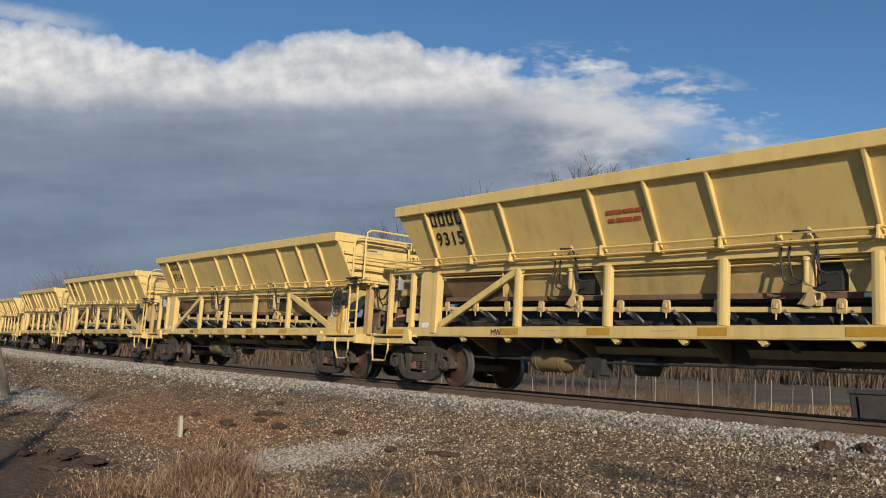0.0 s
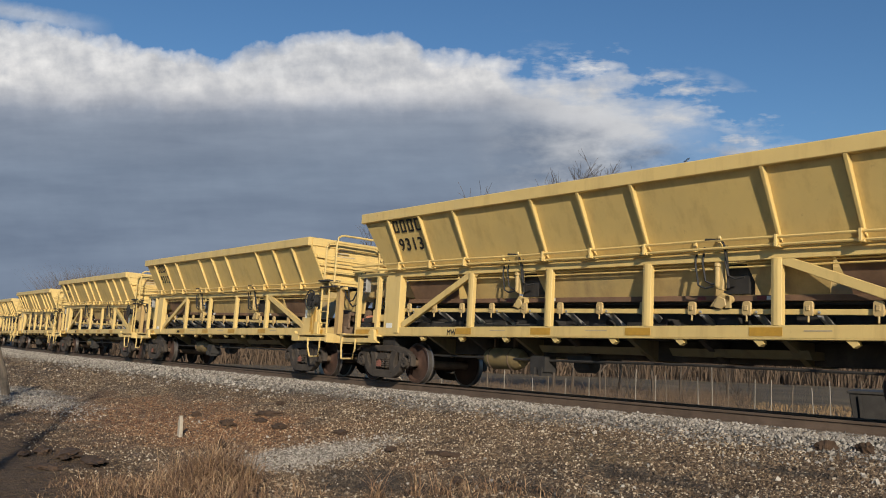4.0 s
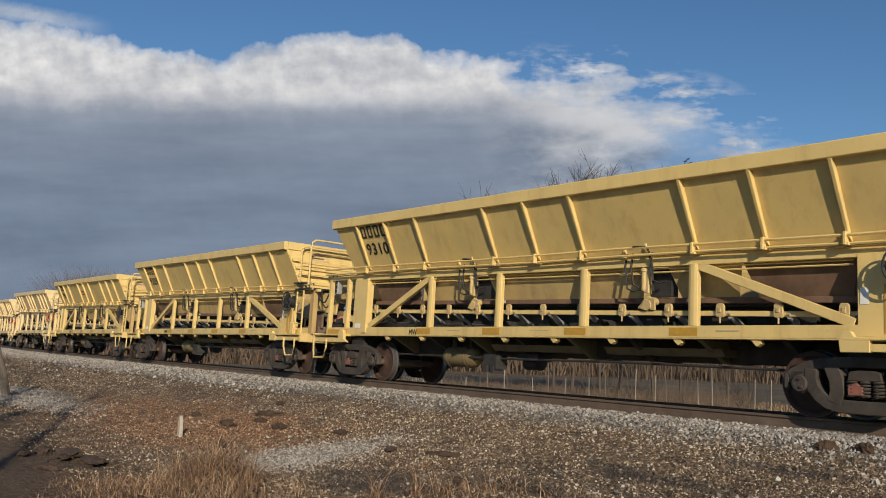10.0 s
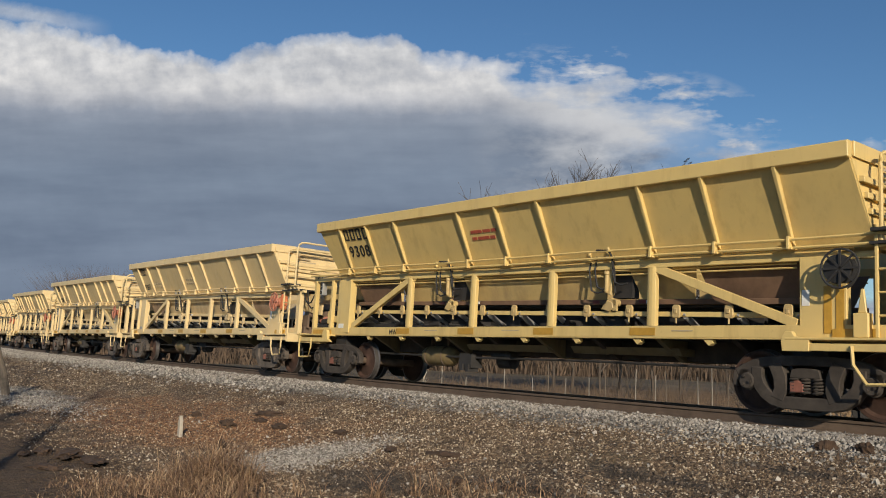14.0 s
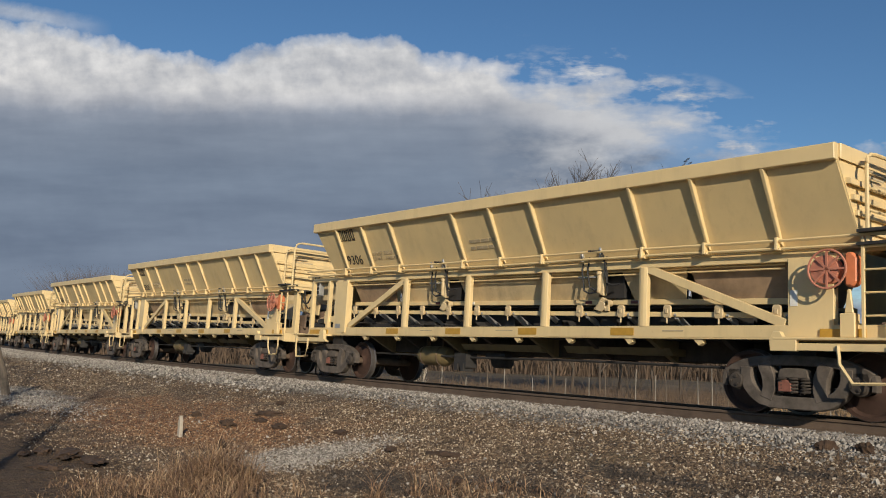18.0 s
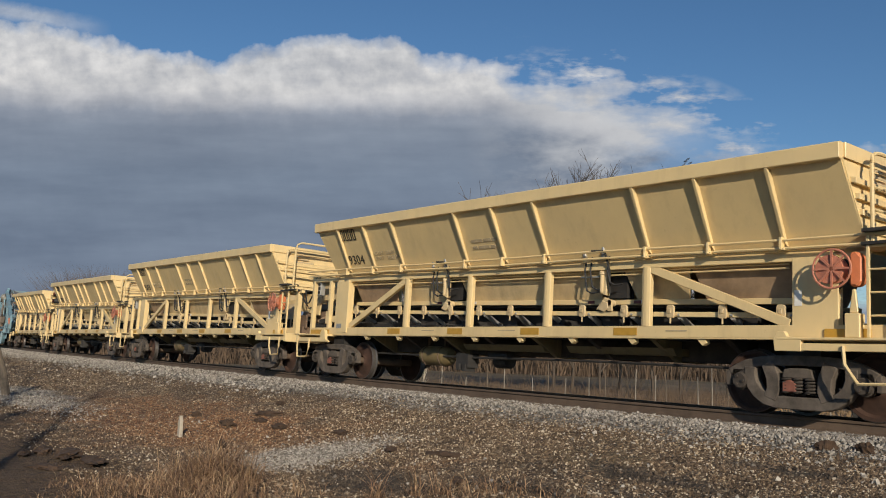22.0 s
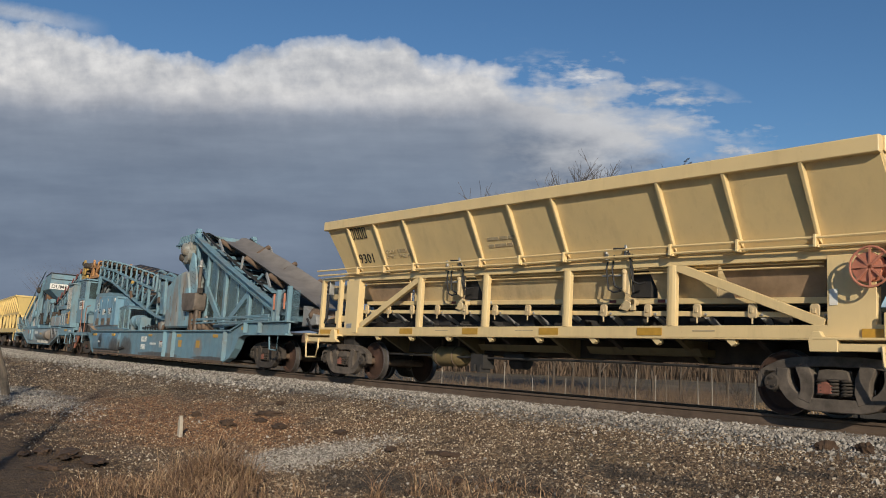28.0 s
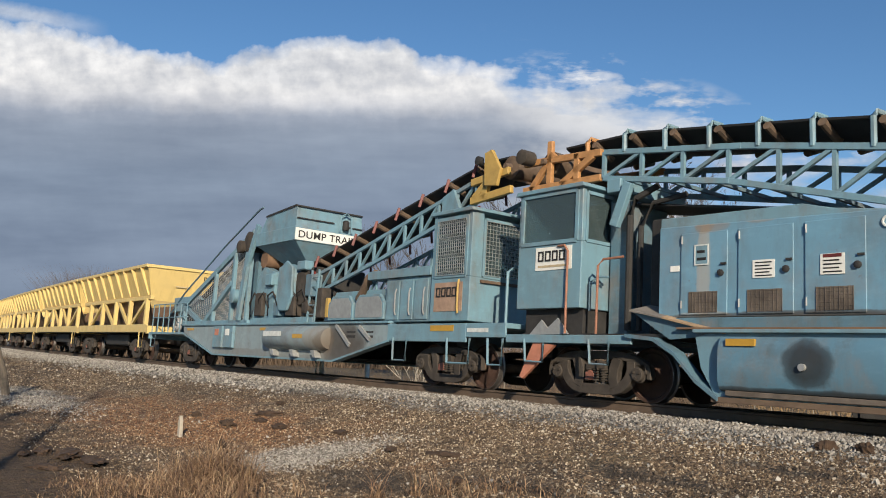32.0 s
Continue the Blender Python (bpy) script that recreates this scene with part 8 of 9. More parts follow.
def tufts(name, label, clumps, seed):
    """Dry blades that rise and fall over, in clumps: x, y, spread, count, length, droop."""
    r = random.Random(seed)
    vs, fs = [], []
    for cx, cy, spread, count, length, droop in clumps:
        for _ in range(count):
            x, y = cx + r.gauss(0, spread), cy + r.gauss(0, spread * 0.7)
            z = ground_z(x, y - y_track(x))
            a, ln = r.uniform(0, 6.28), length * r.uniform(0.35, 1.15)
            w = r.uniform(0.002, 0.005)
            tilt, more = r.uniform(0.05, 1.25), droop * r.uniform(0.4, 1.0) / 5
            twist = r.uniform(-0.3, 0.3)
            p = Vector((x, y, z - 0.01))
            b = len(vs)
            for i, wide in enumerate((1.0, 1.0, 0.9, 0.75, 0.5, 0.12)):
                side = Vector((-math.sin(a), math.cos(a), 0)) * w * wide
                vs += [tuple(p - side), tuple(p + side)]
                p = p + Vector((math.cos(a) * math.sin(tilt), math.sin(a) * math.sin(tilt), math.cos(tilt))) * (ln / 5)
                p.z = max(p.z, z + 0.01)
                tilt += more * (0.6 + 0.3 * i)
                a += twist
            fs += [(b + 2 * i, b + 2 * i + 1, b + 2 * i + 3, b + 2 * i + 2) for i in range(5)]
    me = bpy.data.meshes.new(name)
    me.from_pydata(vs, [], fs)
    me.materials.append(BLADES)
    return tagged(new(name, me), label, "grass", kind="stuff")


r = random.Random(8)
clumps = [(-9.75, -7.85, 0.20, 620, 0.80, 3.2), (-9.5, -7.7, 0.16, 380, 0.7, 3.0), (-10.0, -8.1, 0.18, 380, 0.55, 3.4), (-9.4, -7.95, 0.2, 420, 0.65, 3.2), (-9.3, -8.3, 0.25, 420, 0.5, 3.2),
          (-9.75, -8.7, 0.3, 300, 0.26, 3.4), (-9.1, -8.6, 0.3, 360, 0.34, 3.2), (-10.2, -9.1, 0.35, 260, 0.2, 3.0), (-9.0, -8.9, 0.35, 360, 0.26, 3.4), (-8.6, -8.3, 0.3, 420, 0.4, 3.0), (-9.5, -9.3, 0.35, 300, 0.16, 3.4), (-8.9, -9.3, 0.4, 420, 0.22, 3.4), (-9.65, -7.8, 0.12, 260, 0.95, 3.0), (-9.35, -8.1, 0.15, 260, 0.75, 3.4), (-8.4, -8.0, 0.3, 260, 0.35, 3.0)]
clumps += [(-7.9, -6.75, 0.06, 70, 0.55, 1.2), (-7.75, -6.35, 0.05, 60, 0.5, 1.2), (-7.6, -6.1, 0.08, 70, 0.4, 1.6), (-7.3, -5.75, 0.2, 130, 0.32, 2.6), (-6.9, -5.6, 0.3, 160, 0.3, 2.8), (-7.2, -6.2, 0.3, 90, 0.25, 2.8), (-6.3, -5.3, 0.3, 60, 0.2, 2.8), (-8.6, -7.3, 0.15, 60, 0.35, 2.4)]
clumps += [(r.uniform(-18, -10), r.uniform(-9.6, -7.6), 0.3, 22, 0.10, 3.2) for _ in range(12)]
clumps += [(r.uniform(-40, -16), r.uniform(-7.5, -4.0), 0.4, 26, 0.14, 2.4) for _ in range(14)]
tufts("dry_grass", "tangled tufts of dry brown grass on the bank", clumps, 9)


def clod(x, y, w, h, seed, name="clod", label="dark clod of earth on the gravel"):
    r = random.Random(seed)
    prof = [(max(0.02, math.sin(math.pi * i / 12)) ** 0.7, -1 + i / 6) for i in range(13)]
    m = Mesh().lathe(prof, 16, axis="x")
    out = []
    for px, py, pz in m.v:
        q = Vector((px * 2.2, py * 2.2, pz * 2.2 + seed))
        k = 1.0 + 0.55 * noise.noise(q) + 0.30 * noise.noise(q * 2.7) + 0.16 * noise.noise(q * 6.0)
        out.append((px * w * k, py * w * 0.42 * k, pz * h * k))
    m.v = out
    o = tagged(part(name, m, CLOD, None), label, "clod", "clods on the bank")
    o.matrix_basis = Matrix.Translation((x, y, ground_z(x, y - y_track(x)) + h * 0.35)) @ Matrix.Rotation(r.uniform(-0.7, 0.5), 4, "Z")
    return o


CLOD = plain("dark_earth", (0.06, 0.036, 0.022), 0.95, 0.0, 0.5, 6.0)
for i, (x, y, w, h) in enumerate(((-12.8, -8.7, 0.42, 0.07), (-12.2, -8.55, 0.36, 0.06), (-12.0, -9.2, 0.3, 0.05), (-13.4, -8.9, 0.3, 0.06), (-14.9, -4.7, 0.28, 0.05), (-12.2, -4.6, 0.24, 0.05), (-10.3, -4.9, 0.2, 0.05), (-7.9, -5.6, 0.16, 0.05), (-16.8, -5.2, 0.15, 0.08), (-14.6, -5.5, 0.22, 0.09), (-15.4, -4.25, 0.35, 0.06), (-12.6, -6.5, 0.14, 0.1), (-16.6, -3.4, 0.25, 0.05), (-13.6, -5.0, 0.3, 0.07), (-5.2, -2.1, 0.13, 0.08), (-4.75, -2.05, 0.12, 0.09), (-13.2, -9.2, 0.2, 0.05), (-9.4, -4.6, 0.3, 0.04))):
    clod(x, y, w, h, 60 + i)
st = tagged(part("wooden_stake", Mesh().prism([(-0.06, -0.1), (0.05, -0.1), (0.045, 0.26), (0.0, 0.36), (-0.035, 0.30), (-0.055, 0.2)], -0.03, 0.03), PALE_BARK, None, bevel=0.008), "short splintered grey wooden stake", "stake")
st.location = (-14.2, -6.55, ground_z(-14.2, -6.55 - y_track(-14.2)))
pole = tagged(part("old_post", Mesh().tube([(0, 0, -0.3), (-0.13, -0.17, 0.6), (-0.36, -0.46, 1.6)], 0.11, 9, 0.10), OLD_WOOD, None, smooth=True), "leaning weathered wooden post on the bank", "post")
pole.location = (-25.2, -7.0, ground_z(-24.9, -7.0 - y_track(-24.9)))

# ---- sky: a bank of cloud far behind everything ----
def cloud_bank():
    f = 784 / math.tan(radians(55.57) / 2)
    m3 = CAM_POSE.to_3x3()
    cols, rows_ = 60, 40
    vs, uv, fs = [], [], []
    for j in range(rows_ + 1):
        for i in range(cols + 1):
            px, py = -900 + 3400 * i / cols, -700 + 1500 * j / rows_
            d = m3 @ Vector((px - 784, 441 - py, -f))
            vs.append(tuple(d.normalized() * 2800))
            uv.append((px / 100, py / 100))
    fs = [(j * (cols + 1) + i, j * (cols + 1) + i + 1, (j + 1) * (cols + 1) + i + 1, (j + 1) * (cols + 1) + i) for j in range(rows_) for i in range(cols)]
    me = bpy.data.meshes.new("cloud_bank")
    me.from_pydata(vs, [], fs)
    lay = me.uv_layers.new(name="sheet")
    for lp in me.loops:
        lay.data[lp.index].uv = uv[lp.vertex_index]
    me.shade_smooth()
    k = Nodes("cloud")
    co = k.add("ShaderNodeTexCoord").outputs["UV"]
    sep = k.add("ShaderNodeSeparateXYZ")
    k.link(co, sep.inputs[0])
    x, y = sep.outputs[0], sep.outputs[1]
    billow = k.math("SUBTRACT", k.noise(0.9, 8, 0.6, co=co), 0.5)
    fine = k.math("SUBTRACT", k.noise(3.2, 8, 0.65, co=co), 0.5)
    # the bank's upper outline over its length
    top = k.add("ShaderNodeFloatCurve")
    cv = top.mapping.curves[0]
    marks = ((-9, 0.2), (0, 0.34), (1.2, 0.50), (2.2, 0.78), (3.4, 1.00), (3.85, 1.12), (4.3, 0.95), (4.8, 0.80), (5.6, 0.68), (6.6, 0.62), (7.1, 0.72), (7.6, 1.02), (8.1, 1.06), (8.5, 1.0), (9.0, 1.28), (9.5, 1.44), (10.4, 1.48), (10.9, 1.5), (11.3, 1.78), (12.0, 1.95), (12.6, 2.15), (13.2, 2.4), (14.2, 2.75), (16, 3.0), (25, 4.5))
    while len(cv.points) < len(marks):
        cv.points.new(0.5, 0.5)
    for pnt, (a, b) in zip(cv.points, marks):
        pnt.location = ((a + 9) / 34, b / 8)
        pnt.handle_type = "AUTO_CLAMPED"
    top.mapping.update()
    k.link(k.math("DIVIDE", k.math("ADD", x, 9.0), 34.0), top.inputs["Value"])
    depth = k.math("SUBTRACT", y, k.math("MULTIPLY", top.outputs[0], 8.0))
    puffs = []
    for scale in (2.1, 4.7, 10.0):
        vo = k.add("ShaderNodeTexVoronoi", Scale=scale)
        vo.feature, vo.inputs["Smoothness"].default_value = "SMOOTH_F1", 0.35
        warp = k.add("ShaderNodeVectorMath")
        warp.operation = "MULTIPLY_ADD"
        nz = k.add("ShaderNodeTexNoise", Scale=scale * 0.8, Detail=5.0)
        k.link(co, nz.inputs["Vector"])
        k.link(nz.outputs["Color"], warp.inputs[0])
        warp.inputs[1].default_value = (0.9 / scale, 0.9 / scale, 0.0)
        k.link(co, warp.inputs[2])
        k.link(warp.outputs[0], vo.inputs["Vector"])
        puffs.append(k.math("SUBTRACT", 0.42, vo.outputs["Distance"]))
    puff = k.math("ADD", k.math("MULTIPLY", puffs[0], 0.16), k.math("ADD", k.math("MULTIPLY", puffs[1], 0.10), k.math("MULTIPLY", puffs[2], 0.05)))
    edge = k.math("ADD", depth, k.math("ADD", k.math("MULTIPLY", billow, 0.4), k.math("ADD", k.math("MULTIPLY", fine, 0.2), puff)))
    layers = k.math("MULTIPLY", k.math("SUBTRACT", k.noise(1.1, 6, 0.55, (0.55, 1.8, 1.0), co), 0.5), k.ramp(k.math("MULTIPLY_ADD", x, 0.25, -1.9, True), [(0.0, 0.0), (0.8, 1.0)]))
    layers = k.math("MULTIPLY", layers, 2.4)
    edge = k.math("ADD", edge, layers)
    thin = k.ramp(k.math("MULTIPLY_ADD", x, 0.1, -0.4, True), [(0.3, 0.85), (0.6, 0.42), (1.0, 0.34)])
    body = k.ramp(k.math("ADD", k.math("MULTIPLY", edge, thin), 0.5, None, True), [(0.42, 0.0), (0.50, 0.55), (0.66, 1.0)])
    # gaps of blue in the bank past its bright end
    gap = k.math("MULTIPLY", k.ramp(k.noise(0.75, 6, 0.6, (0.6, 1.5, 1.0), co), [(0.42, 1.0), (0.58, 0.0)]), k.ramp(k.math("MULTIPLY_ADD", x, 0.2, -2.1, True), [(0.0, 0.0), (0.5, 0.95)]))
    body = k.math("MULTIPLY", body, k.math("SUBTRACT", 1.0, gap))
    # thin torn shreds past the bank's end, and a veil over its start
    shred = k.noise(1.0, 7, 0.6, (0.55, 1.7, 1.0), co)
    near = k.math("MULTIPLY", k.ramp(k.math("MULTIPLY_ADD", depth, 0.5, 0.9, True), [(0.48, 0.0), (0.75, 1.0)]), k.ramp(k.math("ADD", shred, k.math("MULTIPLY", puff, 0.35)), [(0.515, 0.0), (0.63, 0.9)]))
    lim = k.ramp(k.math("MULTIPLY_ADD", x, 0.1, -0.85, True), [(0.0, 0.0), (0.2, 1.0), (0.5, 1.0), (0.62, 0.0)])
    line = k.math("ABSOLUTE", k.math("SUBTRACT", y, k.math("MULTIPLY_ADD", x, 0.19, 0.17)))
    veil = k.math("MULTIPLY", k.ramp(k.math("MULTIPLY_ADD", x, 0.2, 0.3, True), [(0.45, 1.0), (0.70, 0.0)]), k.ramp(k.math("SUBTRACT", line, k.math("MULTIPLY", fine, 0.22)), [(0.05, 0.6), (0.21, 0.0)]))
    alpha = k.math("MAXIMUM", body, k.math("MAXIMUM", k.math("MULTIPLY", near, lim), veil))
    # lit crest above, slate underside below
    low = k.math("ADD", y, k.math("ADD", k.math("MULTIPLY", billow, 0.42), k.math("MULTIPLY", fine, 0.10)))
    low = k.math("SUBTRACT", low, k.ramp(k.math("MULTIPLY_ADD", x, 0.0625, 0.0, True), [(0.0, 0.0), (0.25, 0.12), (0.55, 0.1), (0.68, 0.7), (0.85, 1.0)]))
    crest = k.ramp(k.math("MULTIPLY_ADD", low, 0.25, 0.0, True), [(0.0, (0.53, 0.545, 0.565)), (0.20, (0.60, 0.595, 0.59)), (0.36, (0.61, 0.60, 0.59)), (0.42, (0.46, 0.465, 0.485)), (0.48, (0.27, 0.30, 0.355)), (0.54, (0.212, 0.248, 0.308)), (0.75, (0.185, 0.228, 0.295)), (1.0, (0.17, 0.212, 0.28))])
    shade = k.ramp(k.noise(1.15, 7, 0.55, (0.9, 1.2, 1.0), co), [(0.32, (0.86, 0.87, 0.89)), (0.62, (1.10, 1.09, 1.08))])
    crest = k.mix(k.ramp(k.math("MULTIPLY_ADD", low, 0.25, 0.0, True), [(0.3, 1.0), (0.5, 0.15)]), crest, k.mix(1.0, crest, shade, "MULTIPLY"))
    # each swelling of the crest is lit from above and from the sun's side
    shifted = k.add("ShaderNodeVectorMath")
    shifted.inputs[1].default_value = (-0.10, 0.16, 0.0)
    k.link(co, shifted.inputs[0])
    relief = k.math("SUBTRACT", k.noise(1.5, 8, 0.55, co=shifted.outputs[0]), k.noise(1.5, 8, 0.55, co=co))
    lump = k.ramp(k.math("ADD", k.math("MULTIPLY_ADD", relief, 1.8, 0.5), k.math("MULTIPLY", puff, 0.5)), [(0.2, (0.78, 0.80, 0.84)), (0.5, (1.0, 1.0, 1.0)), (0.75, (1.18, 1.17, 1.15))])
    crest = k.mix(k.ramp(k.math("MULTIPLY_ADD", low, 0.25, 0.0, True), [(0.32, 0.9), (0.52, 0.12)]), crest, k.mix(1.0, crest, lump, "MULTIPLY"))
    streaks = k.ramp(k.noise(0.5, 6, 0.55, (0.45, 2.6, 1.0), co), [(0.3, (0.82, 0.85, 0.90)), (0.7, (1.20, 1.20, 1.20))])
    col = k.mix(1.0, crest, streaks, "MULTIPLY")
    # broken bright cloud low down past the bank's end
    lit = k.math("MULTIPLY", k.ramp(k.noise(0.85, 6, 0.6, (0.7, 1.4, 1.0), co), [(0.36, 0.0), (0.60, 1.0)]), k.ramp(k.math("MULTIPLY_ADD", x, 0.2, -1.65, True), [(0.0, 0.0), (0.45, 0.85)]))
    col = k.mix(lit, col, (0.56, 0.57, 0.59))
    em = k.add("ShaderNodeEmission")
    k.link(col, em.inputs[0])
    tr = k.add("ShaderNodeBsdfTransparent")
    mx = k.add("ShaderNodeMixShader")
    k.link(alpha, mx.inputs[0])
    k.link(tr.outputs[0], mx.inputs[1])
    k.link(em.outputs[0], mx.inputs[2])
    out = [o for o in k.t.nodes if o.bl_idname == "ShaderNodeOutputMaterial"][0]
    k.link(mx.outputs[0], out.inputs[0])
    me.materials.append(k.m)
    ob = tagged(new("backdrop", me), "long bank of slate-grey cloud with a white sunlit crest", "clouds", kind="structure")
    ob.visible_shadow = False
    ob.location = EYE
    return ob


CLOUDS = cloud_bank()


# ---- trees and brush ----
def bare_tree(name, label, x, y, height, seed, bark=None, spread=0.5, lean=0.0, levels=5):
    """A leafless tree: trunk and limbs, then the crown of fine twigs."""
    r = random.Random(seed)
    z = -2.2
    root = tagged(new(name), label, "tree", "bare trees behind the track")
    root.location = (x, y, z)
    limbs, twigs = Mesh(), Mesh()

    def grow(p, d, length, rad, level):
        pts = [p]
        n = 4
        for i in range(n):
            d = (d + Vector((r.uniform(-1, 1), r.uniform(-1, 1), r.uniform(-0.3, 0.7))) * 0.16).normalized()
            p = p + d * (length / n)
            pts.append(p)
        (limbs if level < 3 else twigs).tube(pts, rad, 6 if level < 2 else 4 if level < 3 else 3, rad * 0.62)
        if level >= levels:
            return
        kids = 3 if level else 5
        for i in range(kids + (level > 1)):
            a = r.uniform(0, 6.28)
            side = Vector((math.cos(a), math.sin(a), 0))
            up = r.uniform(0.35, 1.0)
            q = pts[r.randint(1, n)]
            grow(q, (d * up + side * spread * r.uniform(0.6, 1.7) + Vector((0, 0, 0.22))).normalized(), length * r.uniform(0.55, 0.78), rad * 0.70, level + 1)

    grow(Vector((0, 0, 0)), Vector((lean, 0, 1)).normalized(), height * 0.30, height * 0.0036, 0)
    fit = height / max(p[2] for p in limbs.v + twigs.v)
    for m in (limbs, twigs):
        m.v = [(a * fit, b * fit, c * fit) for a, b, c in m.v]
    part("trunk", limbs, bark or BARK, root, smooth=True)
    part("crown", twigs, bark or BARK, root, "crown of fine bare twigs")
    return root


def behind(px, d):
    """A place d metres off in the direction of a point of the view's width."""
    a = radians(38.34) + math.atan((px - 784) / 1488)
    return -d * math.cos(a), EYE.y + d * math.sin(a)



def sight(px, py, d):
    """A place d metres off through a point of the view."""
    return EYE + d * (CAM_POSE.to_3x3() @ Vector(((px - 784) / 1488, (441 - py) / 1488, -1))).normalized()


for i, (px, top, d, sp) in enumerate(((985, 274, 62, 0.42), (1018, 278, 64, 0.45), (1066, 274, 60, 0.45), (1160, 268, 60, 0.5), (1206, 284, 58, 0.5), (1290, 332, 66, 0.5), (704, 378, 90, 0.35), (745, 370, 88, 0.35), (1098, 296, 66, 0.5))):
    bare_tree("bare_tree", "leafless grey-brown tree behind the railway", *behind(px, d), sight(px, top, d).z + 2.2, 11 + i, None, sp)
perch_tree = [o for o in scene.objects if o.name.startswith("bare_tree")][4]
tips = [sight(1218, 283, 58), sight(1222, 290, 58), sight(1213, 287, 58), sight(1235, 304, 58)]
foot = sight(1170, 345, 58) - perch_tree.location
for k, tip in enumerate(tips):
    loc = tip - perch_tree.location
    mid = foot.lerp(loc, 0.5) + Vector((0.3, 0.2, 0.3))
    part("limb", Mesh().tube([Vector((0, 0, 4.5)), foot, foot.lerp(loc, 0.3) + Vector((0.5, 0.2, 0.1)), mid, foot.lerp(loc, 0.8) + Vector((-0.12, 0.1, 0.0)), loc], 0.035, 5, 0.010), BARK, perch_tree)
    bird = thing("bird", "small dark bird perched on a bare twig", "bird", "birds on the tree")
    bird.location, bird.scale = tip, (0.6, 0.6, 0.6)
    part("body", Mesh().lathe([(0.01, -0.16), (0.06, -0.1), (0.085, 0.0), (0.06, 0.09), (0.02, 0.14)], 10, (0, 0, 0.09), "x"), BLACK, bird, smooth=True)
    part("head", Mesh().lathe([(0.01, 0.08), (0.045, 0.11), (0.045, 0.16), (0.01, 0.21)], 8, (0, 0, 0.16), "x"), BLACK, bird, smooth=True)
    part("tail", Mesh().hexa([(-0.12, -0.03, 0.08), (-0.12, 0.03, 0.08), (-0.12, 0.03, 0.1), (-0.12, -0.03, 0.1)], [(-0.3, -0.03, 0.02), (-0.3, 0.03, 0.02), (-0.3, 0.03, 0.035), (-0.3, -0.03, 0.035)]), BLACK, bird)


def shade_tree(seed, leaders, bushy):
    """A leafless tree behind the camera, given by its leaders; its shadow falls on the bank."""
    r = random.Random(seed)
    root = tagged(new("bare_tree"), "leafless tree that shades the bank", "tree", "bare trees behind the camera")
    base = Vector(leaders[0][0])
    root.location = base
    limbs, twigs = Mesh(), Mesh()
    for pts, r0, r1 in [(l[:-2], l[-2], l[-1]) for l in leaders]:
        pts = [Vector(p) - base for p in pts]
        limbs.tube(pts, r0, 8, r1)
        for _ in range(bushy):
            i = r.randint(1, len(pts) - 2)
            q = pts[i].lerp(pts[i + 1], r.random())
            d = Vector((r.uniform(-1, 1), r.uniform(-1, 1), r.uniform(-0.2, 0.9))).normalized()
            e = q + d * r.uniform(0.5, 1.5)
            twigs.tube([q, q.lerp(e, 0.5) + Vector((0, 0, 0.06)), e], 0.022, 4, 0.006)
            for _ in range(3):
                g = e + Vector((r.uniform(-0.5, 0.5), r.uniform(-0.5, 0.5), r.uniform(-0.1, 0.6)))
                twigs.tube([q.lerp(e, r.uniform(0.3, 0.9)), g], 0.010, 3, 0.004)
    part("trunk", limbs, BARK, root, smooth=True)
    part("crown", twigs, BARK, root, "crown of fine bare twigs")
    return root


shade_tree(77, [((0.6, -16.0, -1.3), (0.0, -16.1, 2.5), (-1.8, -16.25, 5.0), (-3.6, -16.6, 7.0), (-5.0, -16.6, 9.5), (-5.6, -16.4, 11.0), 0.10, 0.022)], 16)
shade_tree(78, [((2.0, -20.5, -1.4), (1.6, -20.5, 5.0), (0.1, -20.6, 9.0), (-3.4, -20.7, 10.6), (-6.7, -20.7, 12.0), (-7.5, -21.3, 15.0), 0.13, 0.03),
                ((2.0, -20.5, -1.4), (1.7, -20.0, 4.0), (0.6, -19.3, 6.6), (-0.6, -18.9, 7.6), (-1.6, -18.6, 8.6), 0.12, 0.03)], 34)
for i, (px, d, h) in enumerate(((736, 33, 5.2), (752, 33, 5.6), (1115, 45, 4.0), (1320, 36, 3.6))):
    bare_tree("bare_tree", "small pale-barked leafless tree", *behind(px, d), h, 40 + i, PALE_BARK if i < 2 else BARK, 0.4, 0.1 * (-1) ** i, 4)


def brush(name, label, count, where, hmin, hmax, material, seed, thick=0.012):
    """A thicket of thin upright stems."""
    r = random.Random(seed)
    m = Mesh()
    vs, fs = [], []
    for _ in range(count):
        x, y, z = where(r)
        h = r.uniform(hmin, hmax)
        a, t = r.uniform(0, 6.28), r.uniform(0.0, 0.8)
        tip = Vector((x + math.cos(a) * t * h, y + math.sin(a) * t * h, z + h))
        mid = Vector((x + math.cos(a) * t * h * 0.35, y + math.sin(a) * t * h * 0.35, z + h * 0.55))
        w = thick * r.uniform(0.6, 1.4)
        b = len(vs)
        c = r.uniform(0, 3.14)
        o = Vector((math.cos(c), math.sin(c), 0)) * w
        vs += [tuple(Vector((x, y, z)) - o), tuple(Vector((x, y, z)) + o), tuple(mid + o * 0.7), tuple(mid - o * 0.7), tuple(tip)]
        fs += [(b, b + 1, b + 2, b + 3), (b + 3, b + 2, b + 4)]
    me = bpy.data.meshes.new(name)
    me.from_pydata(vs, [], fs)
    me.materials.append(material)
    return tagged(new(name, me), label, "brush", kind="stuff")


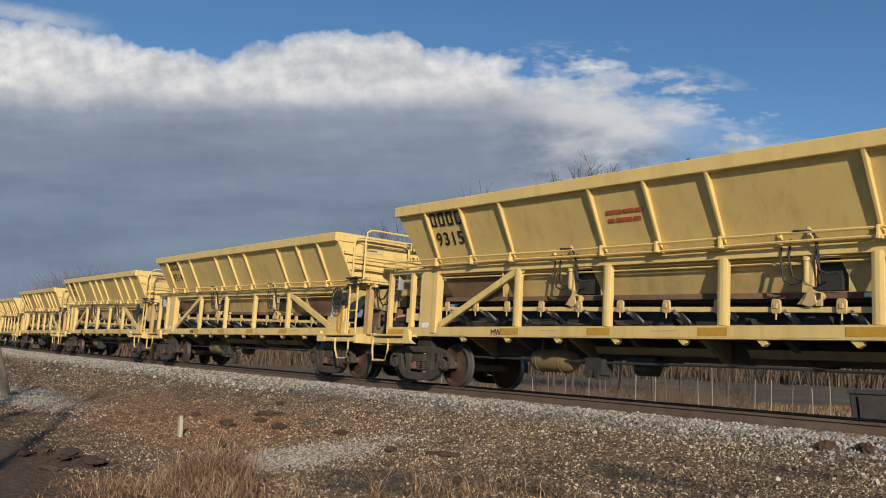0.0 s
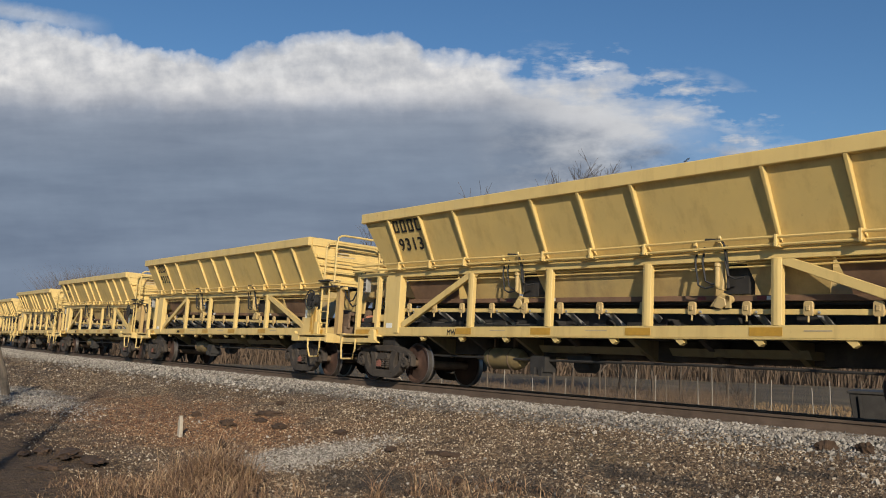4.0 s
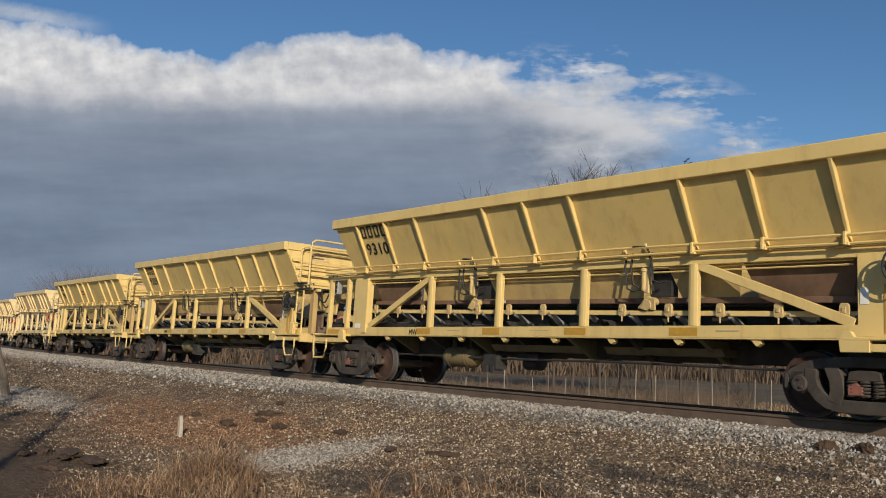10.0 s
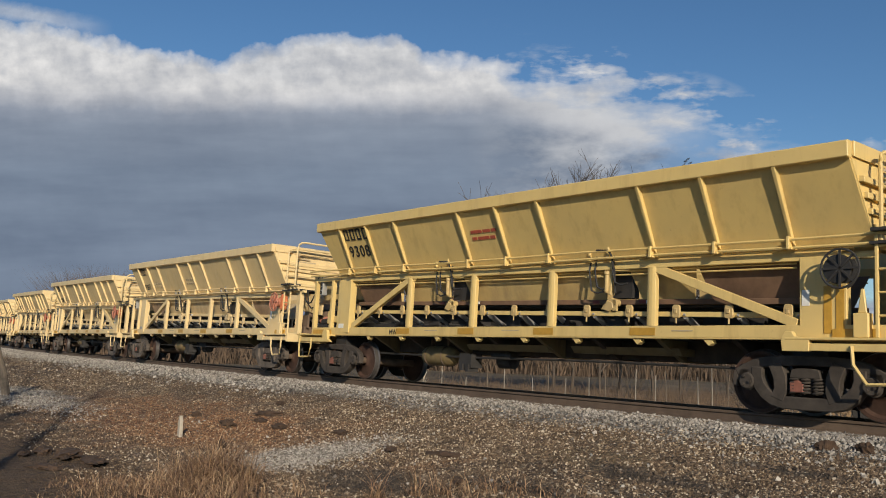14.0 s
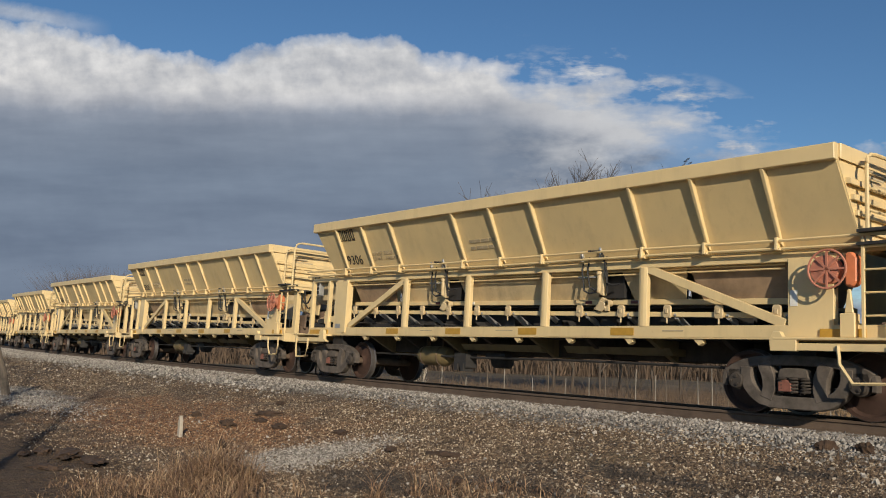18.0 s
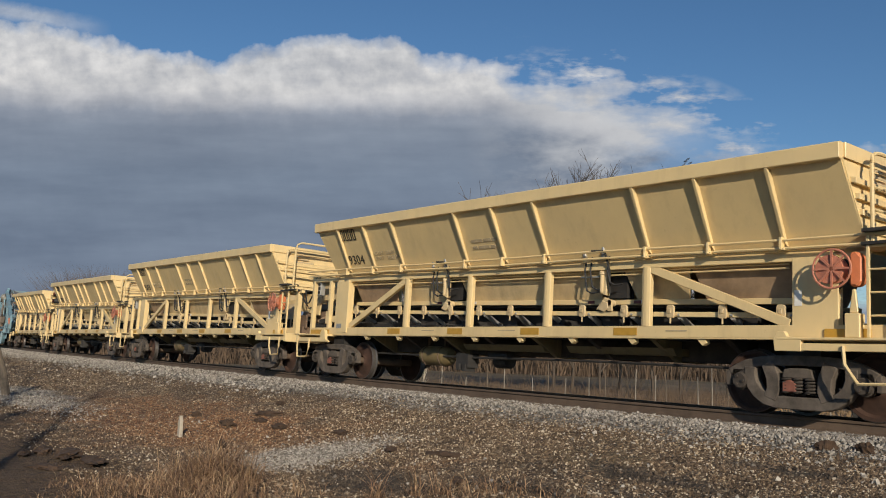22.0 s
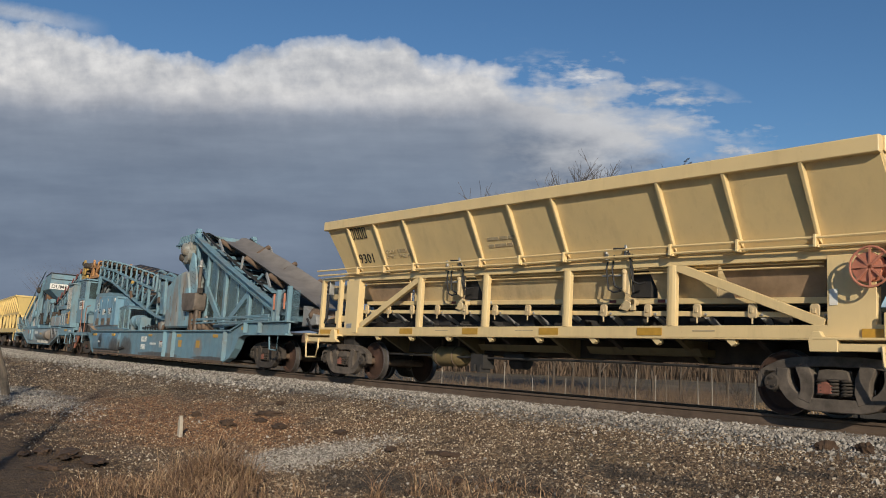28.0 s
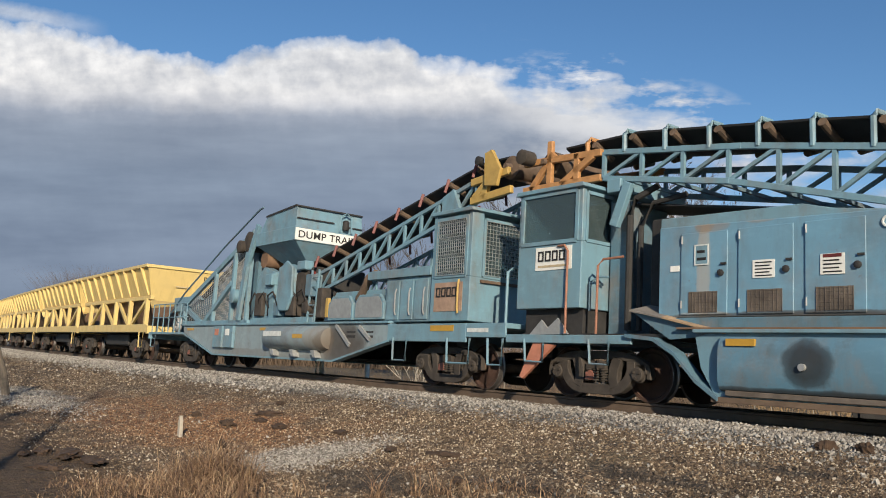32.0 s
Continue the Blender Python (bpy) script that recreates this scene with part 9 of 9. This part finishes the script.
def back_strip(d0, d1, p0, p1, clear=6.0):
    def pick(r):
        x, y = behind(r.uniform(p0, p1), r.uniform(d0, d1))
        while y - y_track(x) < clear:
            x, y = behind(r.uniform(p0, p1), r.uniform(d0, d1))
        return x, y, ground_z(x, y - y_track(x)) - 0.05
    return pick


brush("brush", "tangle of dry brown brush beyond the railway", 40000, back_strip(30, 70, 300, 1330), 0.15, 0.8, BRUSH, 3, 0.008)
brush("brush", "scattered taller stalks of brown brush", 1400, back_strip(34, 70, 350, 1300), 0.8, 1.9, BRUSH, 33, 0.008)
brush("far_woods", "distant line of brown leafless woods", 26000, back_strip(120, 160, -150, 1750), 1.8, 5.2, BRUSH, 4, 0.08)
brush("far_woods", "clump of distant leafless woods", 9000, back_strip(140, 160, 130, 290), 6.0, 14.5, BRUSH, 14, 0.05)
brush("dry_grass", "dry tan grass on the field beyond the railway", 34000, back_strip(18, 60, 560, 1700, 3.2), 0.08, 0.34, STRAW, 5, 0.010)


# ---- fence and small things beyond the track ----
def far_post(name, label, px, d, height, thick, material, lean=0.0):
    x, y = behind(px, d)
    o = tagged(part(name, Mesh().tube([(0, 0, -0.3), (lean * 0.5, 0, height * 0.5), (lean, 0, height)], thick, 6, thick * 0.85), material, None), label, "post", "fence posts beyond the railway")
    o.location = (x, y, ground_z(x, y - y_track(x)))
    return o


r = random.Random(21)
for k in range(22):
    px = 760 + 36 * k + r.uniform(-12, 12)
    far_post("fence_post", "thin pale weathered fence post", px, 36 + r.uniform(-1, 1), r.uniform(1.5, 2.2), 0.022, FENCE if k % 3 else OLD_WOOD, r.uniform(-0.10, 0.10))
for px in (578, 658):
    far_post("marker_post", "whitewashed wooden marker post", px, 27.0, 1.75, 0.085, POST_WHITE)
far_post("marker_post", "thin white marker post beside a larger one", 568, 27.0, 1.3, 0.03, POST_WHITE)
bin_ = thing("skip", "dark green metal skip in the field", "skip")
bin_.matrix_basis = Matrix.Translation((*behind(1622, 25), -1.9)) @ Matrix.Rotation(radians(20), 4, "Z")
part("body", Mesh().hexa([(-1.3, -0.8, 0), (1.3, -0.8, 0), (1.3, 0.8, 0), (-1.3, 0.8, 0)], [(-1.5, -0.9, 1.9), (1.5, -0.9, 1.9), (1.5, 0.9, 1.9), (-1.5, 0.9, 1.9)]), BLACK, bin_, bevel=0.02)
for k in range(4):
    part("rib", Mesh().beam((-1.1 + 0.73 * k, -0.83, 0.05), (-1.25 + 0.83 * k, -0.93, 1.85), 0.08, 0.08), BLACK, bin_)
part("lid", Mesh().box(-1.55, 1.55, -0.95, 0.95, 1.9, 1.97), BLACK, bin_, bevel=0.01)

# ---- the way of all that moves ----
def motions():
    ticks = [i * 1.0 for i in range(33)]
    for car, length, behind_first in CARS:
        walk(car, [(t, on_track(run(t) - behind_first, length)) for t in ticks])
    made = {}
    fine = [i / 15.0 for i in range(481)]
    for ob in [o for o in scene.objects if o.name.startswith("wheelset")]:
        key = round(ob.location.x, 2)
        if key not in made:
            x = ob.location.x
            walk(ob, [(t, Matrix.Translation((x, 0, WHEEL_R)) @ Matrix.Rotation((run(t) - run(0)) / WHEEL_R, 4, "Y")) for t in fine])
            made[key] = ob.animation_data.action, ob.animation_data.action_slot
        else:
            ob.rotation_mode = "QUATERNION"
            ob.animation_data_create()
            ob.animation_data.action, ob.animation_data.action_slot = made[key]
    m3 = CAM_POSE.to_3x3()
    right, up, ahead = m3 @ Vector((1, 0, 0)), m3 @ Vector((0, 1, 0)), m3 @ Vector((0, 0, -1))

    def drift(k):
        """The bank sinks, slides back and turns a little; k from -0.5 to 0.5."""
        return Matrix.Translation(EYE) @ Matrix.Rotation(radians(1.05 * k), 4, ahead) @ Matrix.Rotation(radians(-0.55 * k), 4, right) @ Matrix.Rotation(radians(0.55 * k), 4, up)

    walk(CLOUDS, [(0.0, drift(-0.5)), (16.0, drift(0.0)), (SECONDS, drift(0.5))])


motions()
